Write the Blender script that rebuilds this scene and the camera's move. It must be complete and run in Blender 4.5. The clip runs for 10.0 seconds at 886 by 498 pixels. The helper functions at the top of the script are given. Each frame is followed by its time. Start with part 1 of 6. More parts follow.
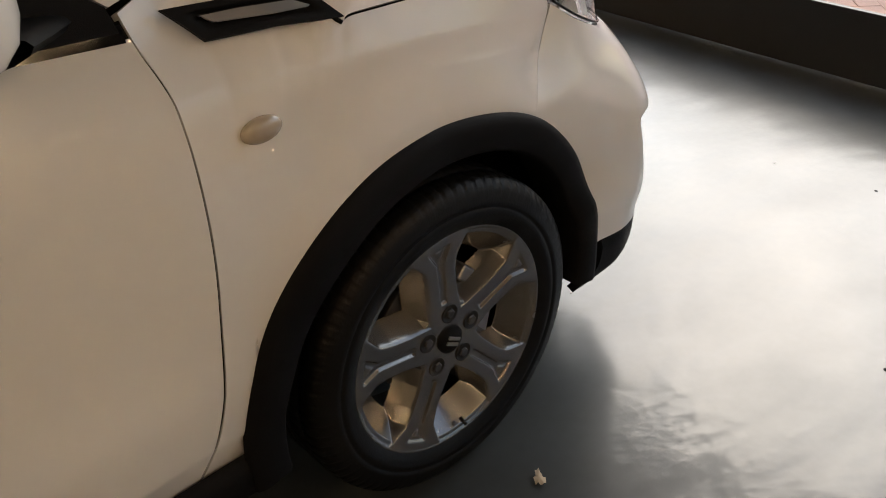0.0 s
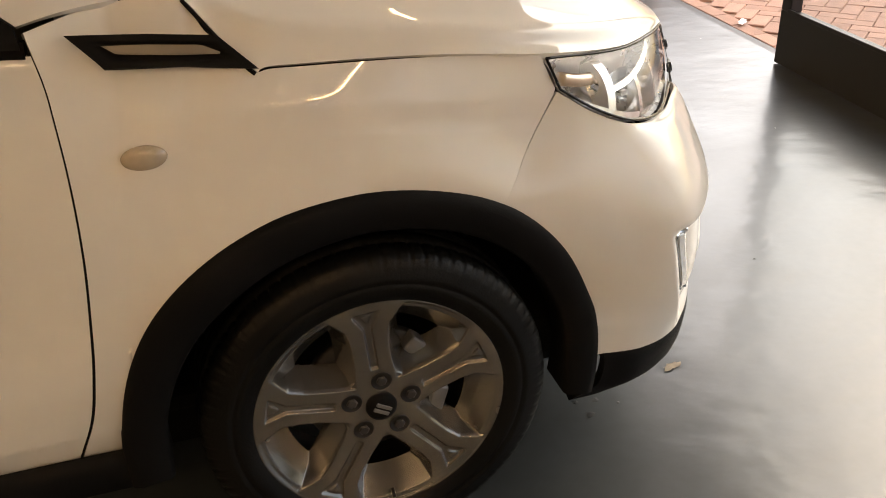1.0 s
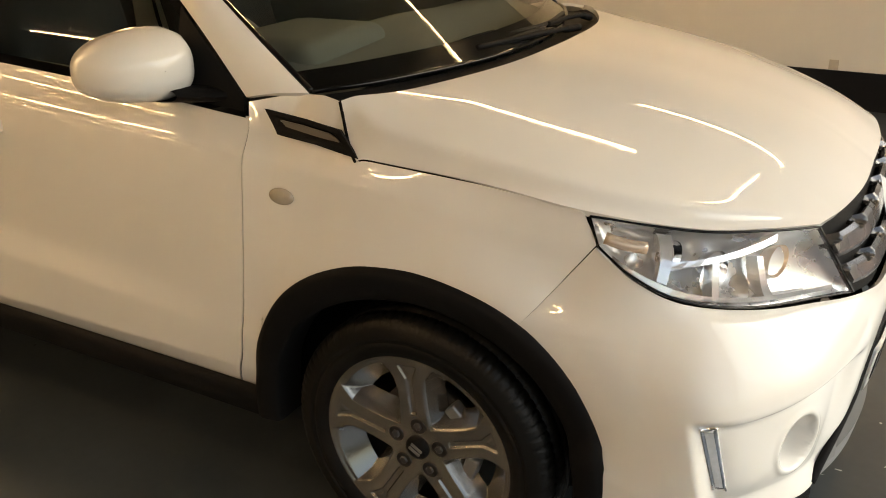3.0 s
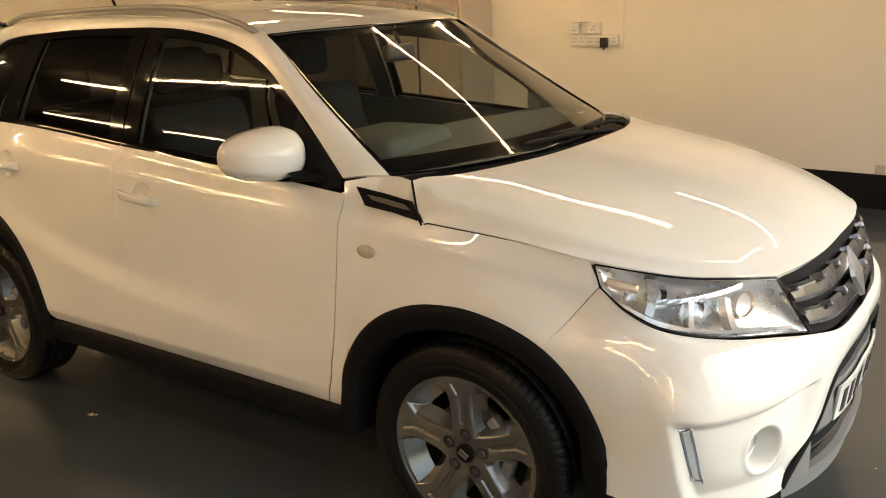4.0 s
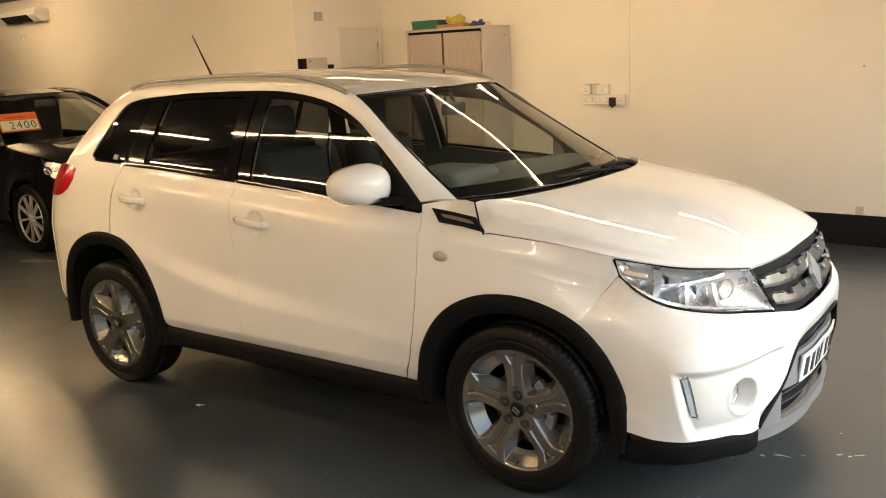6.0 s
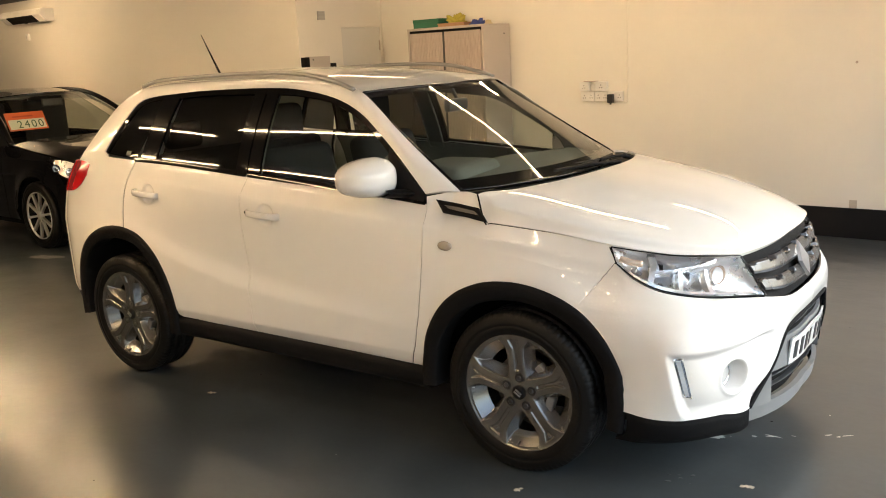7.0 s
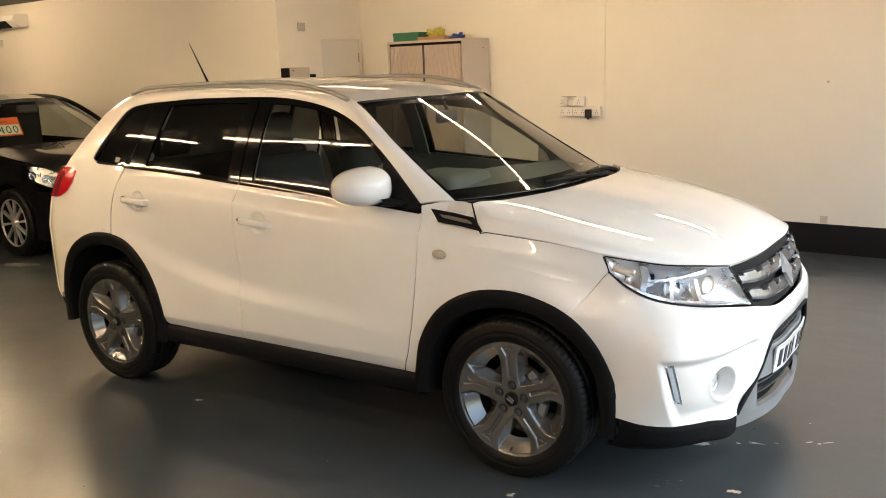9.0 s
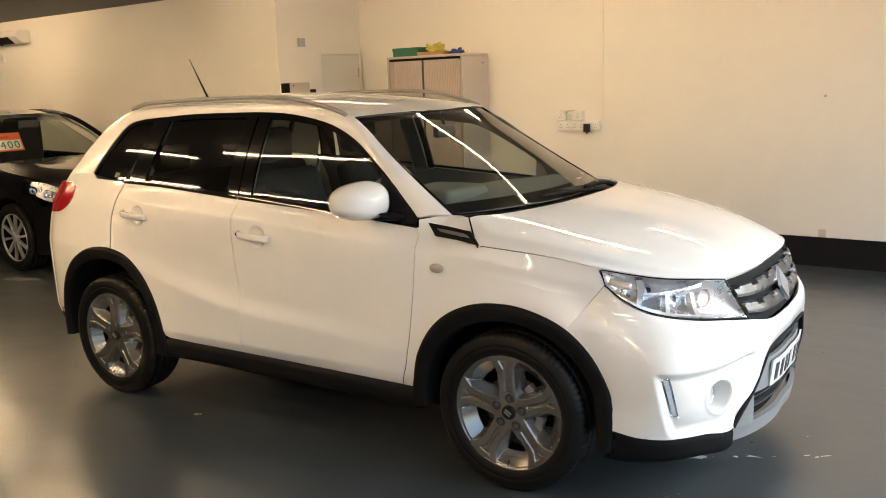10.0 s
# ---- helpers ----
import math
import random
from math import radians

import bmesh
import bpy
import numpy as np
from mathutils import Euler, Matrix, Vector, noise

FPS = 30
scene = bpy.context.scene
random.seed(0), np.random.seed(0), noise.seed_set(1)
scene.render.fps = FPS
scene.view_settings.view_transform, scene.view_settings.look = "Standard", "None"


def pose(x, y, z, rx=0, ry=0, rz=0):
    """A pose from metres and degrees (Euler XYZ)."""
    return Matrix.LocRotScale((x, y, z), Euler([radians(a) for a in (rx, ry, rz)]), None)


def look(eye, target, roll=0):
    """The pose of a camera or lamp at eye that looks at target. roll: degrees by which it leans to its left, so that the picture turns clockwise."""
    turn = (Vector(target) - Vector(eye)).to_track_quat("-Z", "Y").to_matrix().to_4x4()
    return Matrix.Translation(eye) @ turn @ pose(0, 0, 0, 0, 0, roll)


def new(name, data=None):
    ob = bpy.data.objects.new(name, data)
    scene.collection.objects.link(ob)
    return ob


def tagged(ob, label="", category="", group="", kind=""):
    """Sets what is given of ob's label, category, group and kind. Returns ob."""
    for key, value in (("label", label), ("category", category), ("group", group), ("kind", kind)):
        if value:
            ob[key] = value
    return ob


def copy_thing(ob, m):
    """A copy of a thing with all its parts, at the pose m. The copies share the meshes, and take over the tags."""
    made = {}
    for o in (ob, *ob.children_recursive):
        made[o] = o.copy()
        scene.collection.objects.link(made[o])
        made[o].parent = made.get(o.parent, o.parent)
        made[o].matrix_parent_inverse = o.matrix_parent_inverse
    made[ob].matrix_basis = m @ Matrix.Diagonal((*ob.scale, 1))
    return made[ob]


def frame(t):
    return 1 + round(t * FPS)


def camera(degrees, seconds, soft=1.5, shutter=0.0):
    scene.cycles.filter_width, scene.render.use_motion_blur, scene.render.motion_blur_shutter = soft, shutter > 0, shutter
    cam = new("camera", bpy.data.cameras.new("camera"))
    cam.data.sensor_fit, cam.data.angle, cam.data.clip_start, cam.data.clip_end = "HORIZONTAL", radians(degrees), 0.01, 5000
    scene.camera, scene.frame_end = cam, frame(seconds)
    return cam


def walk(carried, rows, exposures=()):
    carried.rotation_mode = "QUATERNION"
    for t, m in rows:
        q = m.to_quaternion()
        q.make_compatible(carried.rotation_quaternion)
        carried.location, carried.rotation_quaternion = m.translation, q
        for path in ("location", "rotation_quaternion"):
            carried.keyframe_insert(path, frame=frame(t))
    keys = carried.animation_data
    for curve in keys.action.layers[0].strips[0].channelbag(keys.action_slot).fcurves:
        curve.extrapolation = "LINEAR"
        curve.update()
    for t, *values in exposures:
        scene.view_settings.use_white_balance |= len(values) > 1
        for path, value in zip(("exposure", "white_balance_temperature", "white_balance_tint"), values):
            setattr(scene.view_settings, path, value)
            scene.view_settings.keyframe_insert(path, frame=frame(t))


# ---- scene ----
cam = camera(53.2, 10.0, soft=1.0)
PATH = [
    (0, (-0.758, -1.91, 1.42), (0.256, -0.581, 0.322), -4.3),
    (0.5, (-0.435, -2.154, 1.419), (0.185, -0.572, 0.364), -3.8),
    (1, (-0.103, -2.154, 1.419), (0.271, -0.459, 0.425), -2.7),
    (1.5, (0.265, -2.157, 1.459), (0.379, -0.362, 0.585), -2.7),
    (2, (0.617, -2.148, 1.48), (0.219, -0.384, 0.626), -2.0),
    (2.5, (0.843, -2.102, 1.499), (0.076, -0.459, 0.655), -1.4),
    (3, (1.039, -2.225, 1.563), (0.034, -0.689, 0.769), -1.7),
    (3.2, (1.145, -2.281, 1.552), (0.034, -0.786, 0.823), -2.6),
    (4.3, (1.543, -2.797, 1.645), (0.315, -1.309, 1.115), -2.0),
    (4.5, (1.586, -2.861, 1.649), (0.333, -1.389, 1.134), -1.9),
    (5, (1.668, -3.118, 1.658), (0.402, -1.644, 1.185), -2.3),
    (5.5, (1.738, -3.311, 1.661), (0.5, -1.802, 1.223), -2.6),
    (6.8, (1.955, -3.563, 1.641), (0.72, -2.047, 1.223), -2.9),
    (7, (1.924, -3.577, 1.653), (0.691, -2.062, 1.225), -3.0),
    (7.5, (1.886, -3.685, 1.658), (0.68, -2.143, 1.245), -3.1),
    (8, (1.878, -3.695, 1.655), (0.709, -2.121, 1.261), -2.4),
    (8.5, (1.876, -3.7, 1.652), (0.714, -2.12, 1.257), -2.0),
    (9, (1.87, -3.693, 1.649), (0.694, -2.127, 1.248), -2.0),
    (9.5, (1.883, -3.696, 1.652), (0.698, -2.131, 1.265), -2.1),
    (10, (1.894, -3.698, 1.652), (0.713, -2.128, 1.282), -2.1),
]
walk(cam, [(t, look(eye, target, roll)) for t, eye, target, roll in PATH], [(0, 2.11, 6650, 14), (0.5, 2.26, 7050, 14), (1, 2.44, 7800, 16), (1.5, 2.67, 7700, 13), (2.5, 2.62, 7600, 10), (3, 2.58, 7550, 10), (4.5, 2.84, 7150, 10), (5.5, 2.98, 6850, 10), (7, 3.06, 6420, 10), (9, 3.03, 6080, 10), (10, 3.05, 6080, 10)])
# end of walk

# ---- light ----
world = bpy.data.worlds.new("sky")
scene.world = world
world.use_nodes = True
nodes, links = world.node_tree.nodes, world.node_tree.links
sky = nodes.new("ShaderNodeTexSky")
sky.sky_type, sky.sun_disc = "NISHITA", False
sky.sun_elevation, sky.sun_rotation, sky.dust_density, sky.air_density = radians(42), radians(62), 3.0, 1.2
links.new(sky.outputs["Color"], nodes["Background"].inputs["Color"])
nodes["Background"].inputs["Strength"].default_value = 0.062
sun_data = bpy.data.lights.new("sun", "SUN")
sun_data.energy, sun_data.angle, sun_data.color = 0.52, radians(70), (0.77, 0.905, 1.0)
sun = new("sun", sun_data)
sun.matrix_world = look((24, 11, 18), (6, 2, 0))

# ---- materials ----


def shader(name, base, rough=0.5, metal=0.0, coat=0.0, vary=0.06, scale=6.0, bump=0.0, bump_scale=80.0, spread=0.06, coat_rough=0.03, spec=0.5, coat_ior=1.5):
    """A surface with colour that varies softly at two scales, uneven gloss and fine relief."""
    m = bpy.data.materials.new(name)
    m.use_nodes = True
    n, l = m.node_tree.nodes, m.node_tree.links
    b = n["Principled BSDF"]
    b.inputs["Metallic"].default_value = metal
    b.inputs["Coat Weight"].default_value = coat
    b.inputs["Specular IOR Level"].default_value = spec
    b.inputs["Coat IOR"].default_value = coat_ior
    b.inputs["Coat Roughness"].default_value = coat_rough
    place = n.new("ShaderNodeTexCoord")
    big, fine, both = n.new("ShaderNodeTexNoise"), n.new("ShaderNodeTexNoise"), n.new("ShaderNodeMath")
    big.inputs["Scale"].default_value, big.inputs["Detail"].default_value = scale, 4
    fine.inputs["Scale"].default_value, fine.inputs["Detail"].default_value = bump_scale, 3
    for tex in (big, fine):
        l.new(place.outputs["Object"], tex.inputs["Vector"])
    both.operation = "MULTIPLY_ADD"
    l.new(fine.outputs["Fac"], both.inputs[0])
    both.inputs[1].default_value = 0.35
    l.new(big.outputs["Fac"], both.inputs[2])
    ramp = n.new("ShaderNodeMix")
    ramp.data_type = "RGBA"
    ramp.inputs["A"].default_value = (*[c * (1 - vary) for c in base], 1)
    ramp.inputs["B"].default_value = (*[min(c * (1 + vary), 0.95) for c in base], 1)
    l.new(both.outputs[0], ramp.inputs["Factor"])
    l.new(ramp.outputs["Result"], b.inputs["Base Color"])
    gloss = n.new("ShaderNodeMapRange")
    gloss.inputs["From Min"].default_value, gloss.inputs["From Max"].default_value = 0.3, 0.75
    gloss.inputs["To Min"].default_value, gloss.inputs["To Max"].default_value = max(rough - spread, 0.02), rough + spread
    l.new(big.outputs["Fac"], gloss.inputs["Value"])
    l.new(gloss.outputs["Result"], b.inputs["Roughness"])
    if bump:
        relief = n.new("ShaderNodeBump")
        relief.inputs["Strength"].default_value, relief.inputs["Distance"].default_value = bump, 0.004
        l.new(fine.outputs["Fac"], relief.inputs["Height"])
        l.new(relief.outputs["Normal"], b.inputs["Normal"])
    return m


def glass(name, tint, rough=0.0, ior=1.5):
    """A thin pane: clear but for its tint, with a mirror gloss that grows at grazing angles."""
    m = bpy.data.materials.new(name)
    m.use_nodes = True
    n, l = m.node_tree.nodes, m.node_tree.links
    n.remove(n["Principled BSDF"])
    clear, shine, facing, edge, fac, mix = n.new("ShaderNodeBsdfTransparent"), n.new("ShaderNodeBsdfGlossy"), n.new("ShaderNodeLayerWeight"), n.new("ShaderNodeMath"), n.new("ShaderNodeMath"), n.new("ShaderNodeMixShader")
    clear.inputs["Color"].default_value = (*tint, 1)
    shine.inputs["Roughness"].default_value = rough
    f0 = ((ior - 1) / (ior + 1)) ** 2
    edge.operation, fac.operation = "POWER", "MULTIPLY_ADD"
    facing.inputs["Blend"].default_value, edge.inputs[1].default_value = 0.5, 5.0
    fac.inputs[1].default_value, fac.inputs[2].default_value = 1 - f0, f0
    l.new(facing.outputs["Facing"], edge.inputs[0])
    l.new(edge.outputs[0], fac.inputs[0])
    l.new(fac.outputs[0], mix.inputs["Fac"])
    l.new(clear.outputs[0], mix.inputs[1])
    l.new(shine.outputs[0], mix.inputs[2])
    l.new(mix.outputs[0], n["Material Output"].inputs["Surface"])
    return m


def glow(name, colour, strength):
    m = bpy.data.materials.new(name)
    m.use_nodes = True
    b = m.node_tree.nodes["Principled BSDF"]
    b.inputs["Base Color"].default_value = (*colour, 1)
    b.inputs["Emission Color"].default_value = (*colour, 1)
    b.inputs["Emission Strength"].default_value = strength
    return m


WHITE_PAINT = shader("white_car_paint", (0.75, 0.735, 0.705), 0.5, coat=1.0, vary=0.008, scale=3, spread=0.02, spec=0.05, coat_rough=0.004)
BLACK_PAINT = shader("black_car_paint", (0.004, 0.004, 0.005), 0.24, coat=1.0, coat_rough=0.006, coat_ior=1.5, vary=0.1, spread=0.02, spec=0.05)
BLACK_PLASTIC = shader("grained_black_plastic", (0.0065, 0.0065, 0.007), 0.55, vary=0.2, scale=9, bump=0.25, bump_scale=700, spec=0.08)
GLOSS_BLACK = shader("gloss_black_trim", (0.003, 0.003, 0.0035), 0.05, vary=0.1, spread=0.02, spec=0.3)
RUBBER = shader("tyre_rubber", (0.0045, 0.0045, 0.0045), 0.46, vary=0.3, scale=14, bump=0.15, bump_scale=240, spec=0.2)
ALLOY = shader("grey_alloy", (0.198, 0.194, 0.186), 0.24, metal=0.8, coat=0.4, vary=0.04, scale=10, bump=0.02, bump_scale=300)
BRIGHT_ALLOY = shader("silver_alloy", (0.78, 0.78, 0.78), 0.35, metal=0.8, coat=0.4, vary=0.05)
CHROME = shader("chrome", (0.78, 0.78, 0.79), 0.07, metal=1.0, vary=0.02, spread=0.02)
SATIN_SILVER = shader("satin_silver_plastic", (0.24, 0.243, 0.247), 0.36, metal=0.5, vary=0.04, scale=12)
SKID_SILVER = shader("painted_silver_plastic", (0.205, 0.207, 0.21), 0.48, metal=0.25, vary=0.02, scale=4)
GRILLE_SILVER = shader("grille_silver", (0.16, 0.16, 0.163), 0.26, metal=0.85, vary=0.03, scale=8)
DAY_LENS = shader("day_lamp_lens", (0.66, 0.68, 0.70), 0.2, metal=0.35, coat=0.8, vary=0.25, scale=60)
BADGE_CHROME = shader("badge_chrome", (0.34, 0.34, 0.345), 0.36, metal=0.85, vary=0.03)
RAIL = shader("satin_roof_rail", (0.30, 0.295, 0.285), 0.5, metal=0.4, vary=0.04, scale=12)
DARK_CHROME = shader("dark_chrome", (0.11, 0.11, 0.113), 0.4, metal=0.8, vary=0.04, scale=12)
DARK_GREY = shader("dark_grey_plastic", (0.035, 0.035, 0.037), 0.35, vary=0.1)
STEEL = shader("brake_steel", (0.035, 0.034, 0.033), 0.5, metal=0.6, vary=0.15, scale=20)
# Black of the undersides, and of shade painted into rims and panel gaps.
UNDERBODY_SHADE = shader("underbody_and_shade_black", (0.006, 0.006, 0.006), 0.8, vary=0.3, spec=0.1)
CABIN = shader("cabin_black_plastic", (0.15, 0.155, 0.145), 0.55, vary=0.15, bump=0.2, bump_scale=400, spec=0.2)
SEAT_CLOTH = shader("dark_seat_cloth", (0.03, 0.031, 0.033), 0.85, vary=0.25, scale=20, bump=0.4, bump_scale=500, spec=0.2)
HEADLINER = shader("grey_headliner", (0.45, 0.44, 0.42), 0.9, vary=0.08, bump=0.2, bump_scale=300)
PILLAR_CLOTH = shader("grey_green_pillar_lining", (0.118, 0.122, 0.108), 0.85, vary=0.1, bump=0.2, bump_scale=300, spec=0.2)
CLEAR_GLASS = glass("clear_glass", (0.90, 0.94, 0.90))
DOOR_GLASS = glass("tinted_door_glass", (0.60, 0.63, 0.59))
PRIVACY_GLASS = glass("privacy_glass", (0.10, 0.10, 0.10))
LAMP_GLASS = glass("lamp_lens", (0.95, 0.96, 0.97), ior=1.35)
RED_LENS = shader("red_lens", (0.42, 0.008, 0.012), 0.12, coat=1.0, vary=0.15, scale=30)
LAMP_BRIGHT = shader("bright_lamp_blade", (0.86, 0.86, 0.87), 0.22, metal=0.7, vary=0.03, scale=20)
LAMP_SILVER = shader("grey_lamp_housing", (0.66, 0.66, 0.67), 0.3, metal=0.75, vary=0.04, scale=20)
TURN_LENS = shader("pale_amber_lens", (0.70, 0.55, 0.42), 0.15, metal=0.3, coat=0.8, vary=0.1, scale=50)
AMBER = shader("amber_bulb", (0.8, 0.22, 0.03), 0.2, coat=0.6, vary=0.05)
PLATE_WHITE = shader("plate_white", (0.78, 0.78, 0.76), 0.36, coat=0.6, vary=0.02)
BAR_BLACK = shader("plate_characters", (0.01, 0.01, 0.01), 0.35)
WALL_WHITE = shader("white_wall_paint", (0.74, 0.71, 0.65), 0.6, vary=0.035, scale=1.3, bump=0.12, bump_scale=35)
DOOR_PAINT = shader("grey_white_door_paint", (0.62, 0.61, 0.58), 0.45, vary=0.03, scale=2, bump=0.05)
SKIRT_BLACK = shader("black_gloss_skirting", (0.008, 0.008, 0.009), 0.34, vary=0.25, scale=3, spec=0.25, bump=0.1, bump_scale=30)
# Grey darkened so that the windows reflect black between the tubes.
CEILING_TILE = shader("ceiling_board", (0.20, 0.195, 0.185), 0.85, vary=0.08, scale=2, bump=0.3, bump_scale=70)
TUBE = glow("lit_tube", (1.0, 0.69, 0.378), 23.5)
# Same tube, dimmed to balance the light on the bonnet and right wall.
DIMMED_TUBE = glow("dimmed_lit_tube", (1.0, 0.70, 0.39), 11.5)
# Faint tube, added only to draw a reflected line on the roof.
GLINT_TUBE = glow("roof_glint_tube", (1.0, 0.70, 0.39), 3.0)
FRAME_BLACK = shader("black_door_metal", (0.02, 0.021, 0.023), 0.36, vary=0.15)
CABINET = shader("beige_cabinet_steel", (0.48, 0.43, 0.385), 0.45, vary=0.03, bump=0.03)
SHUTTER = shader("tambour_slats", (0.43, 0.37, 0.325), 0.5, vary=0.06)
# For walls out of view, made dark so that car windows reflect black.
UNSEEN_WALL_DARK = shader("unseen_wall_dark", (0.085, 0.085, 0.09), 0.55, vary=0.08, scale=1.2, bump=0.1, bump_scale=35)
SOCKET_WHITE = shader("white_socket_plastic", (0.74, 0.73, 0.70), 0.35, vary=0.02)

# ---- building helpers ----


def mesh_of(name, verts, faces, material, smooth=True):
    data = bpy.data.meshes.new(name)
    data.from_pydata([tuple(float(c) for c in v) for v in verts], [], faces)
    data.materials.append(material)
    data.polygons.foreach_set("use_smooth", [smooth] * len(data.polygons))
    data.update()
    return data


def part(name, data, material=None, parent=None, label=""):
    """Links a bmesh, or a mesh, as one object under a thing or a part."""
    if isinstance(data, bmesh.types.BMesh):
        made = bpy.data.meshes.new(name)
        data.to_mesh(made)
        data.free()
        made.materials.append(material)
        data = made
    ob = new(name, data)
    if parent is not None:
        ob.parent = parent
    if label:
        ob["label"] = label
    return ob


def box(bm, lo, hi, bevel=0.0, segments=2, turn=None):
    """Adds a block between two corners, its edges rounded."""
    lo, hi = Vector(lo), Vector(hi)
    made = bmesh.ops.create_cube(bm, size=1.0)["verts"]
    for v in made:
        v.co = Vector([lo[i] + (v.co[i] + 0.5) * (hi[i] - lo[i]) for i in range(3)])
    if turn is not None:
        mid = (lo + hi) / 2
        for v in made:
            v.co = turn.to_3x3() @ (v.co - mid) + mid
    if bevel:
        edges = list({e for v in made for e in v.link_edges})
        bmesh.ops.bevel(bm, geom=edges, offset=bevel, segments=segments, affect="EDGES", profile=0.6)
    return bm


def block(name, lo, hi, material, parent=None, bevel=0.0, label="", turn=None):
    bm = box(bmesh.new(), lo, hi, bevel, 2, turn)
    ob = part(name, bm, material, parent, label)
    if bevel:
        ob.data.polygons.foreach_set("use_smooth", [False] * len(ob.data.polygons))
    return ob


def cat(points, n):
    """A smooth curve through points, sampled n times evenly by knot."""
    p = np.array(points, float)
    ends = np.vstack([2 * p[0] - p[1], p, 2 * p[-1] - p[-2]])
    t = np.linspace(0, len(p) - 1, n)
    i = np.clip(t.astype(int), 0, len(p) - 2)
    f = (t - i)[:, None]
    a, b, c, d = ends[i], ends[i + 1], ends[i + 2], ends[i + 3]
    return 0.5 * (2 * b + (c - a) * f + (2 * a - 5 * b + 4 * c - d) * f ** 2 + (3 * b - a - 3 * c + d) * f ** 3)


def even(points, n, smooth=True):
    """The curve through points, sampled n times evenly by length."""
    fine = cat(points, 400) if smooth and len(points) > 2 else np.array(points, float)
    s = np.r_[0, np.cumsum(np.linalg.norm(np.diff(fine, axis=0), axis=1))]
    at = np.linspace(0, s[-1], n)
    return np.stack([np.interp(at, s, fine[:, k]) for k in range(fine.shape[1])], 1)


def loft(guides, nu, nv):
    """A smooth surface through guide curves that run side by side."""
    along = np.array([cat(g, nv) for g in guides])
    return np.stack([cat(along[:, k], nu) for k in range(nv)], 1)


def grid_normals(g):
    n = np.cross(np.gradient(g, axis=0), np.gradient(g, axis=1))
    return n / np.maximum(np.linalg.norm(n, axis=2, keepdims=True), 1e-9)


def grid_mesh(name, g, material, outward, rim=0.0, keep=None):
    """A mesh of a grid of places, faced away from the point outward, with its border folded in by rim."""
    nu, nv = g.shape[:2]
    n = grid_normals(g)
    if (n * (g - np.array(outward))).sum() < 0:
        g, n = g[::-1], -n[::-1]
        keep = keep[::-1] if keep is not None else None
    verts = list(g.reshape(-1, 3))
    idx = np.arange(nu * nv).reshape(nu, nv)
    faces = [(int(idx[i, j]), int(idx[i + 1, j]), int(idx[i + 1, j + 1]), int(idx[i, j + 1]))
             for i in range(nu - 1) for j in range(nv - 1) if keep is None or keep[i, j]]
    smooth = len(faces)
    if rim and keep is None:
        loop = [(i, 0) for i in range(nu)] + [(nu - 1, j) for j in range(1, nv)] + [(i, nv - 1) for i in range(nu - 2, -1, -1)] + [(0, j) for j in range(nv - 2, 0, -1)]
        start = len(verts)
        for i, j in loop:
            verts.append(g[i, j])
            verts.append(g[i, j] - rim * n[i, j])
        k = len(loop)
        for a in range(k):
            b = (a + 1) % k
            faces.append((start + 2 * b, start + 2 * a, start + 2 * a + 1, start + 2 * b + 1))
    data = mesh_of(name, verts, faces, material)
    return data


MIRROR = np.array([1.0, -1.0, 1.0])


def tube(name, points, radius, material, parent, n=40, sides=10, label="", smooth=True):
    """A round bar along a curve; radius may be one number or one for each of the n samples."""
    c = even(points, n, smooth) if smooth else np.array(points, float)
    n = len(c)
    t = np.gradient(c, axis=0)
    t /= np.linalg.norm(t, axis=1, keepdims=True)
    up = np.array([0.0, 0.0, 1.0]) if abs(t[:, 2]).max() < 0.9 else np.array([0.0, 1.0, 0.0])
    a = np.cross(t, up)
    a /= np.maximum(np.linalg.norm(a, axis=1, keepdims=True), 1e-6)
    b = np.cross(a, t)
    r = np.broadcast_to(np.asarray(radius, float), (n,))
    ang = np.linspace(0, 2 * np.pi, sides, endpoint=False)
    verts = [c[i] + r[i] * (np.cos(q) * a[i] + np.sin(q) * b[i]) for i in range(n) for q in ang]
    faces = [(i * sides + j, i * sides + (j + 1) % sides, (i + 1) * sides + (j + 1) % sides, (i + 1) * sides + j) for i in range(n - 1) for j in range(sides)]
    faces += [tuple(range(sides))[::-1], tuple((n - 1) * sides + j for j in range(sides))]
    return part(name, mesh_of(name, verts, faces, material), None, parent, label)


def turned(name, profile, material, parent, sides=48, label="", flat=False):
    """A body of revolution about the local y axis; profile is pairs of radius and y."""
    p = np.array(profile, float)
    ang = np.linspace(0, 2 * np.pi, sides, endpoint=False)
    verts = [(r * math.cos(a), y, r * math.sin(a)) for r, y in p for a in ang]
    faces = [(i * sides + j, (i + 1) * sides + j, (i + 1) * sides + (j + 1) % sides, i * sides + (j + 1) % sides) for i in range(len(p) - 1) for j in range(sides)]
    return part(name, mesh_of(name, verts, faces, material, not flat), None, parent, label)


def thing(name, label, category, group="", at=(0, 0, 0), kind=""):
    ob = new(name)
    ob.location = at
    ob.empty_display_size = 0.1
    return tagged(ob, label, category, group, kind)


def structure(name, lo, hi, material, label=""):
    return tagged(block(name, lo, hi, material), label, "", "", "structure")

